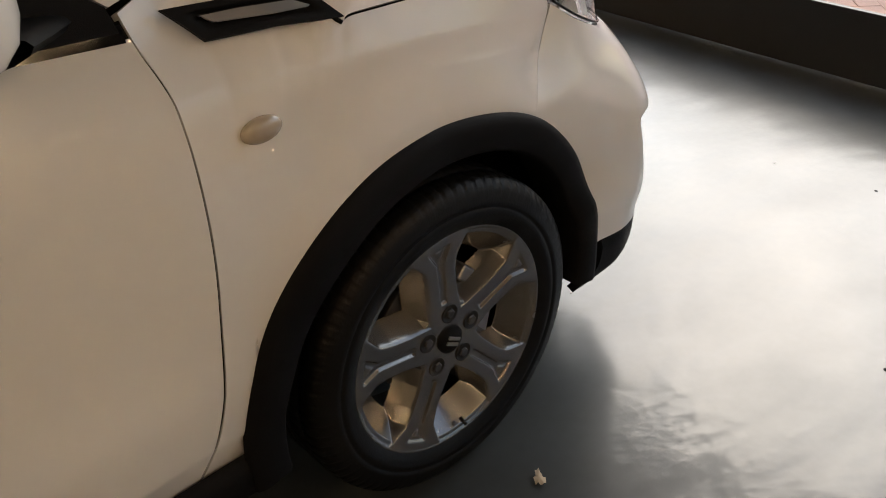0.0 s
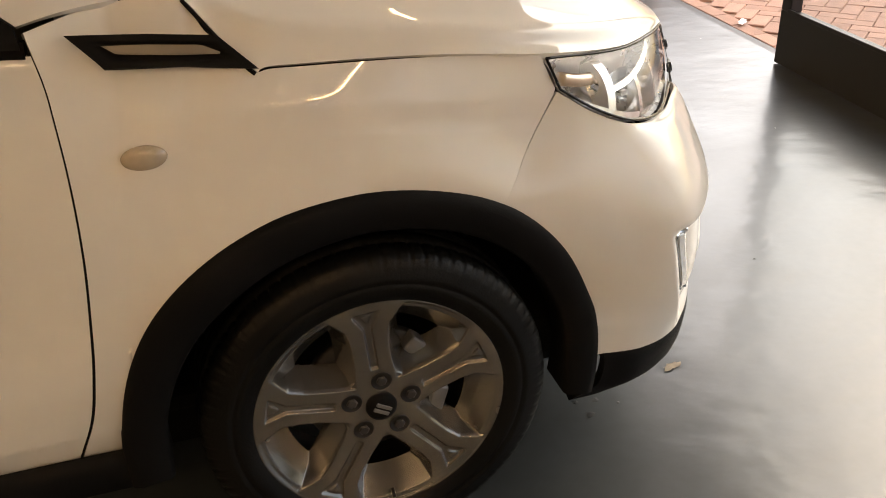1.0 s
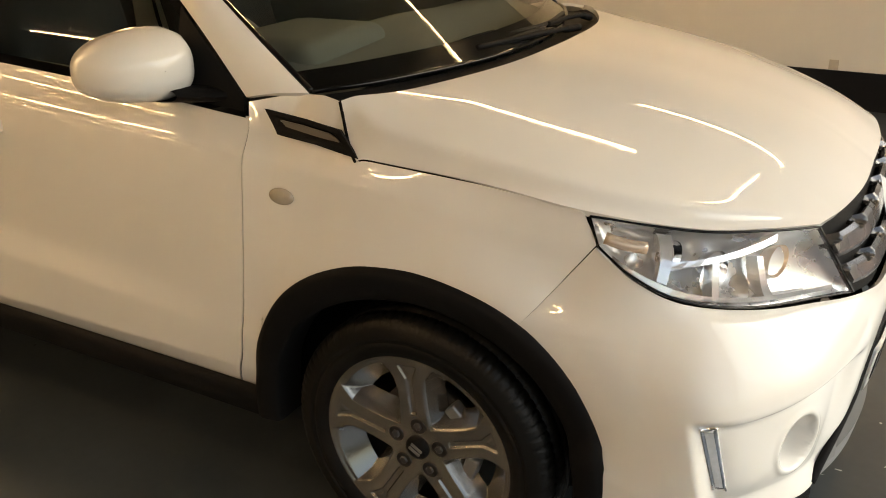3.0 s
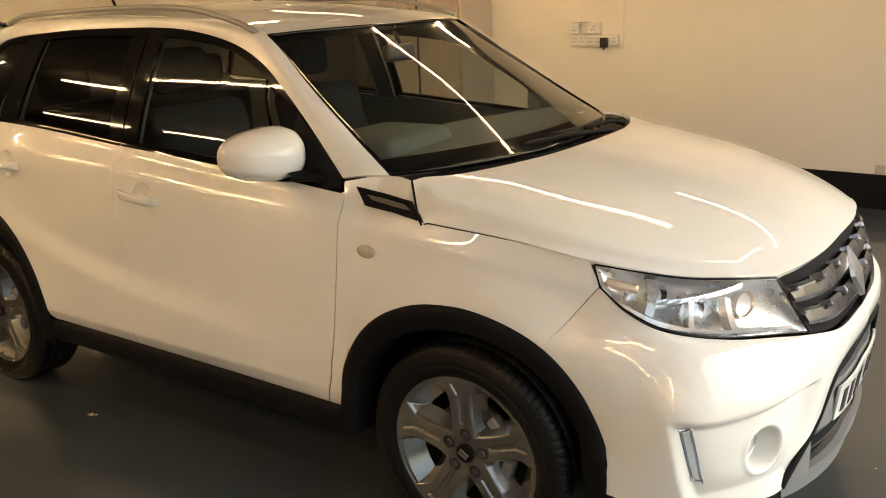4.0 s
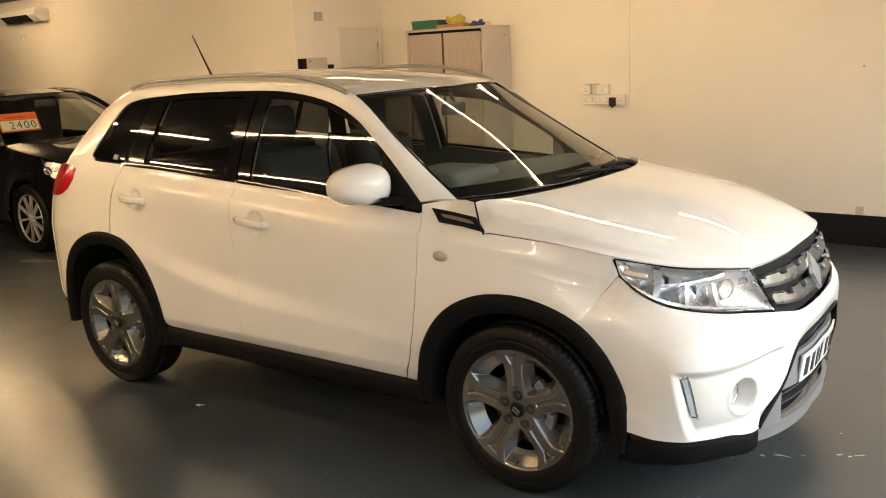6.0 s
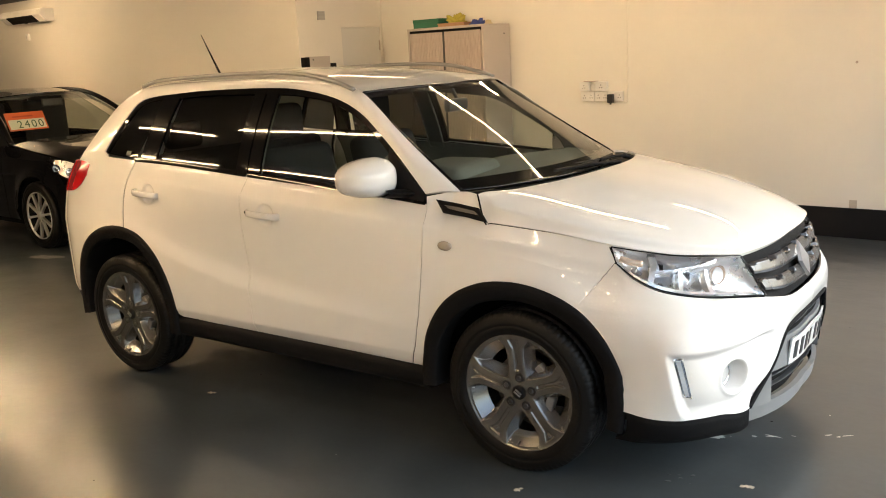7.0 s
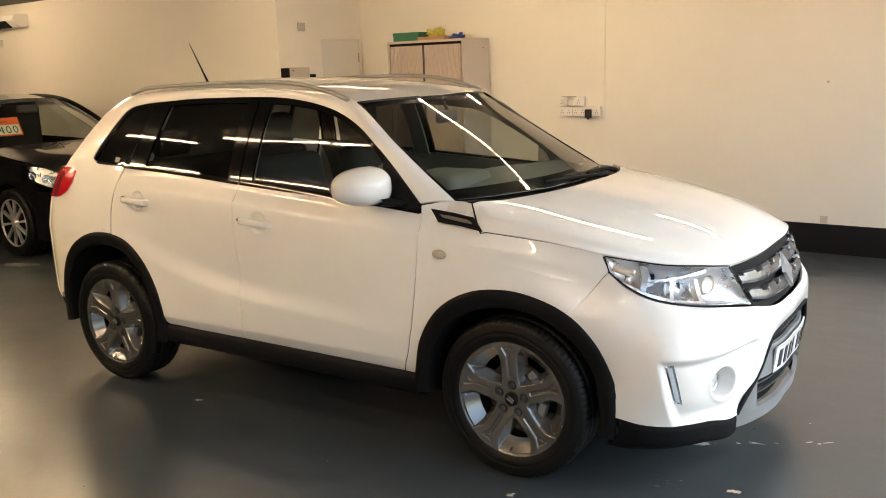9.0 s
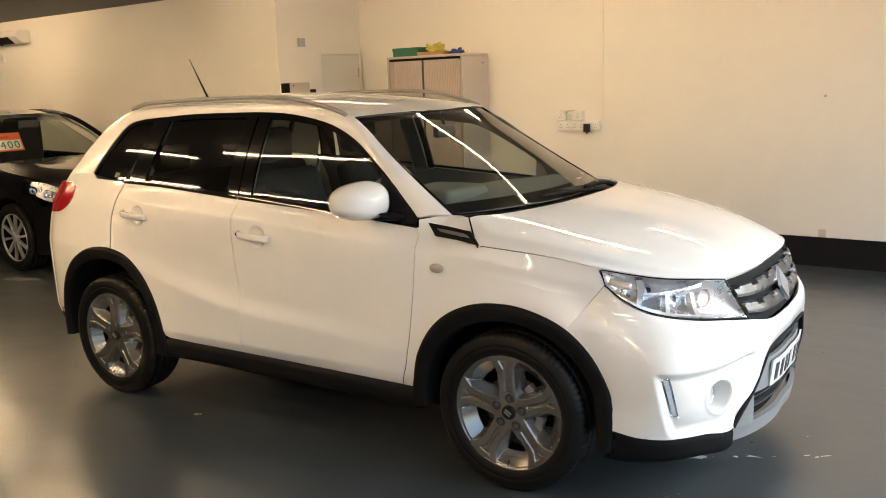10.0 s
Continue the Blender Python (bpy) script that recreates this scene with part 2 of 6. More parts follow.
# ---- the white car's side surface ----
def spline(xs, ys):
    """A smooth curve through the knots, straight beyond them."""
    xs, ys = np.array(xs, float), np.array(ys, float)
    slopes = np.gradient(ys, xs)

    def value(x):
        x = np.asarray(x, float)
        i = np.clip(np.searchsorted(xs, x) - 1, 0, len(xs) - 2)
        gap = xs[i + 1] - xs[i]
        t = np.clip((x - xs[i]) / gap, 0, 1)
        a, b = ys[i], ys[i + 1]
        inside = (a * (1 + 2 * t) * (1 - t) ** 2 + b * t * t * (3 - 2 * t)
                  + gap * slopes[i] * t * (1 - t) ** 2 + gap * slopes[i + 1] * t * t * (t - 1))
        return inside + np.where(x < xs[0], slopes[0] * (x - xs[0]), 0) + np.where(x > xs[-1], slopes[-1] * (x - xs[-1]), 0)

    return value


plan_width = spline([-3.2, -3.05, -2.9, -2.7, -2.5, -2.0, -1.5, -1.0, -0.5, -0.2, 0.1, 0.4, 0.6],
                    [0.70, 0.773, 0.81, 0.838, 0.850, 0.855, 0.857, 0.857, 0.853, 0.842, 0.815, 0.768, 0.72])
side_profile = spline([0.2, 0.3, 0.36, 0.42, 0.47, 0.6, 0.75, 0.86, 0.92, 0.97, 1.02, 1.06, 1.1, 1.15, 1.22],
                      [-0.05, -0.022, -0.012, -0.012, -0.03, -0.03, -0.018, -0.006, -0.007, -0.016, -0.028, -0.044, -0.066, -0.078, -0.09])
belt = spline([-3.1, -2.6, -2.34, -1.4, -0.9, -0.44, 0.0], [1.21, 1.21, 1.2, 1.15, 1.115, 1.08, 1.045])

fuller = spline([0.3, 0.36, 0.40, 0.44, 0.47, 0.49, 0.52, 0.6, 0.668, 0.75, 0.86, 0.92, 0.97, 1.0, 1.008, 1.02, 1.06, 1.085, 1.1, 1.15],
                [0.0, 0.012, 0.021, 0.028, 0.033, 0.0355, 0.040, 0.052, 0.055, 0.049, 0.033, 0.026, 0.027, 0.0345, 0.036, 0.034, 0.016, 0.003, 0.0, 0.0])
along = spline([-3.2, -2.45, -1.9, -1.5, -1.0, -0.35, -0.05, 0.25, 0.6], [0.3, 0.35, 0.9, 1.0, 1.0, 1.0, 0.5, 0.0, 0.0])
crease = spline([-3.0, -1.5, -0.43, -0.183, 0.037, 0.205, 0.384, 0.6], [1.08, 1.05, 1.008, 0.98, 0.95, 0.917, 0.898, 0.88])
crease_width = spline([-0.6, -0.45, -0.25, -0.15, 0.0, 0.15, 0.3, 0.38, 0.5], [0.852, 0.850, 0.850, 0.8455, 0.834, 0.815, 0.790, 0.775, 0.75])
wing_top = spline([-0.45, -0.15, 0.14, 0.358], [1.058, 1.030, 1.0035, 0.970])
wing_top_width = spline([-0.45, -0.15, 0.14, 0.358], [0.802, 0.8165, 0.788, 0.763])


# The doors' section: heights and half widths of its corners at five places along the car, and how round each corner is.
STATIONS = [-2.4, -2.0, -1.475, -1.0, -0.45]
CORNERS = [
    ([0.345, 0.345, 0.345, 0.345, 0.345], [0.846, 0.834, 0.826, 0.826, 0.832], 0.01),
    ([0.425, 0.425, 0.425, 0.425, 0.425], [0.872, 0.870, 0.868, 0.867, 0.860], 0.006),
    ([0.82, 0.70, 0.60, 0.57, 0.535], [0.878, 0.884, 0.879, 0.879, 0.876], 0.014),
    ([0.90, 0.785, 0.68, 0.645, 0.61], [0.865, 0.863, 0.849, 0.858, 0.874], 0.03),
    ([0.97, 0.92, 0.86, 0.83, 0.80], [0.853, 0.868, 0.871, 0.870, 0.8765], 0.06),
    ([1.057, 1.04, 1.012, 0.978, 0.945], [0.841, 0.870, 0.8755, 0.871, 0.8635], 0.04),
    ([1.112, 1.095, 1.067, 1.034, 1.003], [0.822, 0.858, 0.868, 0.860, 0.850], 0.012),
    ([1.168, 1.15, 1.124, 1.09, 1.058], [0.800, 0.808, 0.815, 0.808, 0.802], 0.014),
    ([1.25, 1.25, 1.25, 1.25, 1.25], [0.772, 0.762, 0.762, 0.750, 0.745], 0.01),
]


def bent(d, r):
    """Zero below the corner and d above it, rounded over about r."""
    return 0.5 * (d + np.sqrt(d * d + r * r))


def door_section(x, z):
    """Half of the width along the doors: rocker, rising hollow, flat upper part and chamfered shoulder."""
    at = np.clip(x, -2.4, -0.45)
    zs = [spline(STATIONS, c[0])(at) for c in CORNERS]
    ws = [spline(STATIONS, c[1])(at) for c in CORNERS]
    slope = [(ws[i + 1] - ws[i]) / (zs[i + 1] - zs[i]) for i in range(len(zs) - 1)]
    w = ws[0] + slope[0] * (z - zs[0])
    for i in range(1, len(slope)):
        d = z - zs[i]
        w = w + (slope[i] - slope[i - 1]) * bent(d, CORNERS[i][2])
    return w + np.minimum(plan_width(x) - plan_width(-2.4), 0) * (x < -2.4)


def flank(x, z):
    """The wing without its crease: the plan's line with the lip of the arch."""
    k = np.clip(along(x), 0, 1)
    a1 = 0.042 - 0.034 * k + 0.068 * np.clip(x / 0.45, 0, 1) ** 1.3
    lip = np.exp(-(np.maximum(np.hypot(x, z - 0.334) - 0.46, 0) / 0.1) ** 2)
    return plan_width(x) + side_profile(z) + k * fuller(np.clip(z, 0.3, 1.15)) + a1 * lip


def wing_section(x, z):
    """Half of the width along the front wing: flared arch, upright flank, crease and the sloping band above it."""
    zc, wc, zt = crease(x), crease_width(x), wing_top(x)
    edge = 0.334 + 1.04 * np.sqrt(np.maximum(0.455 ** 2 - x * x, 0.01))
    flare = flank(x, edge) - wc - 0.05 * (zc - edge)
    band = (wc - wing_top_width(x)) / (zt - zc)
    d = np.hypot(x, (z - 0.334) / 1.04)
    swell = flare * np.exp(-(np.maximum(d - 0.455, 0) / 0.08) ** 2) * np.clip((zc - z) / 0.05, 0, 1)
    return wc - 0.05 * (z - zc) - (band - 0.05) * bent(z - zc, 0.009) + (band - 0.3) * bent(z - zt, 0.014) * (x < -0.1) + swell


def half_width(x, z):
    """Half of the body's width at a place along it and a height."""
    x, z = np.asarray(x, float), np.asarray(z, float)
    zb = belt(x)
    up = np.maximum(z - zb, 0)
    low = np.minimum(z, zb)
    d2 = np.hypot(x + 2.5, z - 0.334)
    doors = door_section(x, low) + 0.006 * np.exp(-(np.maximum(d2 - 0.46, 0) / 0.06) ** 2)
    t = np.clip((-0.22 - x) / 0.25, 0, 1)
    t = t * t * (3 - 2 * t)
    w = wing_section(np.maximum(x, -0.6), low) * (1 - t) + doors * t
    top = plan_width(x) + side_profile(zb)
    lean = np.clip(up / 0.4, 0, 1)
    return w - 0.33 * up - 0.25 * up * up - (door_section(x, zb) - top) * t * lean ** 2

# ---- the room ----
EAST, NORTH, WEST, STEP, SOUTH, FAR_WEST, TOP = 2.48, 4.10, -5.05, 2.79, -7.0, -13.0, 2.68


def floor_material():
    """Dark grey painted concrete: glossy and uneven, clouded, scuffed in streaks."""
    m = shader("painted_concrete_floor", (0.039, 0.045, 0.048), 0.36, coat=1.0, coat_rough=0.2, coat_ior=1.52, vary=0.5, scale=2.6, bump=0.0, bump_scale=30, spread=0.05)
    n, l = m.node_tree.nodes, m.node_tree.links
    b = n["Principled BSDF"]
    b.inputs["Coat Tint"].default_value = (0.96, 0.98, 1.0, 1)
    place, stretch = n.new("ShaderNodeTexCoord"), n.new("ShaderNodeMapping")
    stretch.inputs["Scale"].default_value, stretch.inputs["Rotation"].default_value = (1.0, 1.7, 1.0), (0, 0, 0.6)
    l.new(place.outputs["Object"], stretch.inputs["Vector"])
    cloud, scuff, wave = n.new("ShaderNodeTexNoise"), n.new("ShaderNodeTexNoise"), n.new("ShaderNodeTexNoise")
    for tex, scale, detail in ((cloud, 1.6, 4), (scuff, 3.2, 4), (wave, 3.4, 4)):
        tex.inputs["Scale"].default_value, tex.inputs["Detail"].default_value = scale, detail
    l.new(stretch.outputs["Vector"], scuff.inputs["Vector"])
    l.new(place.outputs["Object"], cloud.inputs["Vector"])
    mixed = n.new("ShaderNodeMath")
    mixed.operation = "MULTIPLY_ADD"
    mixed.inputs[1].default_value = 0.55
    l.new(scuff.outputs["Fac"], mixed.inputs[0])
    l.new(cloud.outputs["Fac"], mixed.inputs[2])
    gloss, level = n.new("ShaderNodeMapRange"), n.new("ShaderNodeMapRange")
    for node, lo, hi in ((gloss, 0.125, 0.26), (level, 0.95, 0.55)):
        node.inputs["From Min"].default_value, node.inputs["From Max"].default_value = 0.45, 1.1
        node.inputs["To Min"].default_value, node.inputs["To Max"].default_value = lo, hi
        l.new(mixed.outputs[0], node.inputs["Value"])
    l.new(gloss.outputs["Result"], b.inputs["Coat Roughness"])
    l.new(level.outputs["Result"], b.inputs["Coat Weight"])
    relief, orange, summed = n.new("ShaderNodeBump"), n.new("ShaderNodeTexNoise"), n.new("ShaderNodeMath")
    relief.inputs["Strength"].default_value, relief.inputs["Distance"].default_value = 0.38, 0.02
    orange.inputs["Scale"].default_value, orange.inputs["Detail"].default_value = 22, 3
    summed.operation = "MULTIPLY_ADD"
    summed.inputs[1].default_value = 0.075
    l.new(stretch.outputs["Vector"], wave.inputs["Vector"])
    l.new(place.outputs["Object"], orange.inputs["Vector"])
    l.new(orange.outputs["Fac"], summed.inputs[0])
    l.new(wave.outputs["Fac"], summed.inputs[2])
    l.new(summed.outputs[0], relief.inputs["Height"])
    l.new(relief.outputs["Normal"], b.inputs["Coat Normal"])
    return m


structure("floor", (FAR_WEST, SOUTH, -0.12), (EAST, NORTH, 0.0), floor_material(), "dark grey painted concrete floor, scuffed and glossy")
structure("wall_north", (WEST, NORTH, 0.0), (EAST + 0.05, NORTH + 0.25, TOP), WALL_WHITE, "white painted plaster wall")
structure("wall_west", (WEST - 0.25, STEP + 0.6, 0.0), (WEST, NORTH + 0.25, TOP), WALL_WHITE, "white painted plaster wall")
structure("wall_pillar", (WEST - 0.25, STEP, 0.0), (WEST + 0.03, STEP + 0.6, TOP), WALL_WHITE, "white painted pillar face")
structure("wall_north_back", (FAR_WEST, STEP, 0.0), (WEST - 0.25, STEP + 0.25, TOP), WALL_WHITE, "white painted plaster wall")
structure("wall_far_west", (FAR_WEST - 0.25, SOUTH, 0.0), (FAR_WEST, STEP + 0.25, TOP), UNSEEN_WALL_DARK, "unseen wall, dark to keep reflections black")
structure("wall_south", (FAR_WEST - 0.25, SOUTH - 0.25, 0.0), (EAST + 0.05, SOUTH, TOP), UNSEEN_WALL_DARK, "unseen wall, dark to keep reflections black")
structure("ceiling", (FAR_WEST - 0.25, SOUTH - 0.25, TOP), (EAST + 0.05, NORTH + 0.25, TOP + 0.2), CEILING_TILE, "dark grey boarded ceiling")
structure("baseboard", (WEST + 0.03, NORTH - 0.012, 0.0), (EAST, NORTH, 0.25), SKIRT_BLACK, "tall black painted skirting")
structure("baseboard", (FAR_WEST, STEP - 0.012, 0.0), (WEST + 0.03, STEP, 0.25), SKIRT_BLACK, "tall black painted skirting")


def light_row(a, b, lit=TUBE):
    """A slim lit tube in a white batten under the ceiling, between two places."""
    a, b = np.array(a, float), np.array(b, float)
    mid, way = (a + b) / 2, b - a
    t = thing("strip_light", "slim lit warm-white tube light under the ceiling", "strip light", "ceiling tubes", (mid[0], mid[1], TOP))
    t.rotation_euler = (0, 0, math.atan2(way[1], way[0]))
    half = float(np.linalg.norm(way)) / 2
    block("batten", (-half, -0.03, -0.03), (half, 0.03, -0.002), SOCKET_WHITE, t, 0.004)
    tube("lit_tube", [(-half + 0.01, 0, -0.045), (half - 0.01, 0, -0.045)], 0.009, lit, t, smooth=False, sides=12)
    return t


light_row((-1.65, 1.25), (0.3, 1.25), DIMMED_TUBE), light_row((-0.2, 2.25), (1.3, 2.25), DIMMED_TUBE), light_row((1.12, 0.5), (1.12, 1.7), DIMMED_TUBE), light_row((-4.25, 2.42), (-3.05, 2.42), GLINT_TUBE)
# Rows below: some read from reflections, others added unseen to even the light.
for x0, x1, y in ((-4.3, -2.8, 1.25), (-10.4, -8.9, 1.45), (-8.5, -7.0, -2.2), (-3.4, -1.95, -2.2), (-4.75, -3.9, -2.45), (-6.6, -5.1, -2.2),
                 (-4.4, -3.0, -3.75), (-6.5, -5.0, -3.75), (-1.3, 0.2, -3.75), (0.3, 1.8, -5.2), (-2.5, -1.0, -5.4)):
    light_row((x0, y), (x1, y))
for x, y0, y1 in ((-2.1, 2.4, 3.3), (-6.4, 0.2, 1.5), (1.75, -4.6, -3.3)):
    light_row((x, y0), (x, y1))

# ---- the white car ----
car = thing("car", "white compact SUV with black arch trims and grey alloy wheels", "car")
car.rotation_euler = (0, 0, radians(3.5))
INSIDE = (-1.2, 0.0, 0.75)


def both(name, g, material, parent=car, rim=0.012, label="", keep=None, pair=True):
    """A panel of the right side and its mirror image on the left."""
    right = part(name, grid_mesh(name, g, material, INSIDE, rim, keep), None, parent, label)
    left = part(name, grid_mesh(name, g * MIRROR, material, INSIDE, rim, keep), None, parent, label) if pair else None
    return right, left


def on_side(points, off=0.0):
    """Places on the right side of the body from pairs of x and z."""
    p = np.array(points, float)
    return np.stack([p[..., 0], -(half_width(p[..., 0], p[..., 1]) + off), p[..., 1]], -1)


def side_grid(low, high, nu=60, nv=40, off=0.0, smooth_low=False, smooth_high=False):
    a, b = even(low, nu, smooth_low), even(high, nu, smooth_high)
    t = np.linspace(0, 1, nv)[None, :, None]
    return on_side(a[:, None] * (1 - t) + b[:, None] * t, off)


def arc(cx, cz, r, a0, a1, n=30, tall=1.0):
    return [(cx + r * math.cos(radians(a)), cz + tall * r * math.sin(radians(a))) for a in np.linspace(a0, a1, n)]


G = 0.003  # half of the gap at the front door's edge
GB = 0.0016  # half of the gaps behind it
rear_arch_r = spline([-10, 9, 20, 37, 52, 67, 79, 96, 113, 133, 147, 164, 190], [0.458, 0.459, 0.468, 0.492, 0.512, 0.518, 0.513, 0.505, 0.503, 0.507, 0.508, 0.496, 0.48])


def rear_arch(a0, a1, n):
    """The outer edge of the rear wheel arch, squarer than a circle."""
    return [(-2.5 + float(rear_arch_r(a)) * math.cos(radians(a)), 0.334 + float(rear_arch_r(a)) * math.sin(radians(a))) for a in np.linspace(a0, a1, n)]


door_edge = spline([0.345, 0.40, 0.455, 0.56, 0.67, 0.774, 0.874, 0.96, 1.024, 1.084, 1.12], [-0.54, -0.518, -0.496, -0.470, -0.452, -0.438, -0.430, -0.428, -0.431, -0.443, -0.449])


def follow_edge(g, weight):
    """Bends one side of a panel in x and z to the curved front edge of the door."""
    z = g[:, :, 1]
    g[:, :, 0] += weight[:, None] * (door_edge(z) - (-0.54 + (z - 0.345) * 0.126))
    return g


# Guide curves of the bonnet, from its edge to the middle.
bonnet_guides = [
    [(-0.222, -0.742, 1.125), (-0.143, -0.818, 1.030), (0.14, -0.790, 1.0035), (0.358, -0.7645, 0.970), (0.56, -0.668, 0.93), (0.69, -0.565, 0.916), (0.768, -0.478, 0.906)],
    [(-0.206, -0.715, 1.131), (-0.122, -0.780, 1.091), (0.14, -0.766, 1.053), (0.358, -0.742, 1.011), (0.56, -0.645, 0.963), (0.695, -0.530, 0.938), (0.785, -0.43, 0.908)],
    [(-0.127, -0.6, 1.129), (-0.03, -0.6, 1.114), (0.14, -0.59, 1.086), (0.36, -0.56, 1.045), (0.57, -0.48, 0.998), (0.72, -0.4, 0.956), (0.81, -0.34, 0.908)],
    [(-0.025, -0.32, 1.138), (0.05, -0.32, 1.13), (0.16, -0.32, 1.113), (0.38, -0.31, 1.078), (0.58, -0.27, 1.031), (0.745, -0.22, 0.976), (0.838, -0.19, 0.908)],
    [(0.0, 0.0, 1.141), (0.07, 0.0, 1.134), (0.18, 0.0, 1.119), (0.39, 0.0, 1.087), (0.59, 0.0, 1.041), (0.755, 0.0, 0.985), (0.852, 0.0, 0.908)],
]
for guide in bonnet_guides[1:]:
    guide.insert(2, tuple(cat(guide, 601)[118]))
bonnet_guides[0].insert(2, (-0.102, -0.8145, 1.0262))
bonnet_edge = cat(bonnet_guides[0], 140)

# Front wing: from the door's edge over the wheel arch to the bumper's seam.
low = [(-0.54 + G, 0.345), (-0.45, 0.345)] + arc(0, 0.334, 0.45, 178, 57, 30, 1.04)
high = [(-0.446 + G, 1.111), (-0.35, 1.128), (-0.27, 1.131), (-0.226, 1.124), (-0.2, 1.08)]
high += [(x, z - 0.0038) for x, _, z in bonnet_edge if -0.15 < x < 0.358] + [(0.384, 0.904)]
wa, wb, wt = even(low, 110, False), even(high, 110, False), np.linspace(0, 1, 90)[None, :, None]
wing = on_side(follow_edge(wa[:, None] * (1 - wt) + wb[:, None] * wt, np.clip(1 - np.linspace(0, 5, 110), 0, 1) ** 1.5))
s = np.linspace(0, 1, 110)
lean = np.interp(s, [0, 0.12, 0.26, 0.34, 0.42, 1], [0.0, 0.05, 0.045, 0.012, 0.0, 0.0])
wing[:, :, 1] += lean[:, None] * np.linspace(0, 1, 90)[None, :] ** 7
seam = spline([-0.3, -0.143, 0.14, 0.358, 0.5], [-0.83, -0.818, -0.790, -0.7645, -0.74])
meet = np.interp(wing[:, -1, 0], [-0.19, -0.135, 0.37, 0.386], [0.0, 1.0, 1.0, 0.6])
wing[:, :, 1] += (meet * (seam(wing[:, -1, 0]) - 0.0015 - wing[:, -1, 1]))[:, None] * np.linspace(0, 1, 90)[None, :] ** 16
right_wing, left_wing = both("front_wing", wing, WHITE_PAINT)

# Doors.
front_low = [(-1.478 + GB, 0.366), (-1.0, 0.352), (-0.54 - G, 0.345)]
front_high = [(-1.49 + GB, 1.152), (-0.9, 1.113), (-0.446 - G, 1.08)]
HANDLES = ((-1.335, 0.985), (-2.21, 1.03))


def cupped(g):
    """Presses the round hollow behind each handle into a door's skin."""
    for hx, hz in HANDLES:
        r = np.hypot((g[..., 0] - hx - 0.012) / 0.052, (g[..., 2] - hz) / 0.05)
        g[..., 1] += 0.016 * np.sqrt(np.clip(1 - r * r, 0, 1))
    return g


dt = np.linspace(0, 1, 150)[None, :, None]
right_door, left_door = both("front_door", cupped(on_side(follow_edge(even(front_low, 160)[:, None] * (1 - dt) + even(front_high, 160)[:, None] * dt, np.clip(np.linspace(-3, 1, 160), 0, 1) ** 1.5))), WHITE_PAINT)
rear_low = rear_arch(80, 8, 24) + [(-2.02, 0.385), (-1.478 - GB, 0.366)]
rear_high = [(-2.345, 1.192), (-1.9, 1.176), (-1.49 - GB, 1.152)]
ra, rb = even(rear_low, 150, False), even(rear_high, 150)
t = np.linspace(0, 1, 150)
rd = ra[:, None] * (1 - t[None, :, None]) + rb[:, None] * t[None, :, None]
bow = np.linspace(1, 0, 150)[:, None] ** 3 * np.sin(np.pi * t)[None, :] * -0.035
rd[:, :, 0] += bow
right_rear_door, left_rear_door = both("rear_door", cupped(on_side(rd)), WHITE_PAINT)

# Rear quarter, from the door's edge to the tail, and up to the last pillar.
tail_x = spline([0.3, 0.42, 0.6, 0.8, 0.98, 1.16, 1.3, 1.5, 1.58], [-3.05, -3.12, -3.15, -3.14, -3.09, -2.93, -2.79, -2.575, -2.44])
q_low = rear_arch(81, 168, 34) + [(-2.975, 0.40), (float(tail_x(0.36)), 0.37)]
qa = even(q_low, 80, False)
tz = np.linspace(0, 1, 60)
top_line = even([(-2.352, 1.192), (-2.61, 1.2), (-2.65, 1.230), (-2.885, 1.222)], 80, False)
quarter = qa[:, None] * (1 - tz[None, :, None]) + top_line[:, None] * tz[None, :, None]
quarter[:, :, 0] += np.linspace(1, 0, 80)[:, None] ** 3 * np.sin(np.pi * tz)[None, :] * -0.035
end = np.linspace(0, 1, 80)[:, None] ** 4
quarter[:, :, 0] += end * (tail_x(quarter[:, :, 1]) - quarter[-1, :, 0][None, :])
both("rear_quarter", on_side(quarter), WHITE_PAINT)

# Tail: sweeps from the quarter's edge round to the middle.
rows = np.linspace(0.37, 1.56, 70)
ang = np.linspace(0, math.pi / 2, 24)
crown_z, crown_x, crown_y = [1.215, 1.345, 1.465, 1.545, 1.568], [-2.88, -2.78, -2.67, -2.56, -2.45], [float(half_width(-2.88, 1.215)), 0.685, 0.628, 0.57, 0.545]
edge_x = np.where(rows < 1.2, tail_x(rows), np.interp(rows, crown_z, crown_x))
edge_y = np.where(rows < 1.2, half_width(tail_x(rows), rows), np.interp(rows, crown_z, crown_y))
deep = np.interp(rows, [0.37, 0.8, 1.1, 1.56], [0.15, 0.17, 0.15, 0.10])
tail = np.stack([edge_x[:, None] - deep[:, None] * np.sin(ang)[None, :], -edge_y[:, None] * np.cos(ang)[None, :] ** 0.75, np.broadcast_to(rows[:, None], (70, 24))], -1)
both("tailgate", tail, WHITE_PAINT, rim=0)

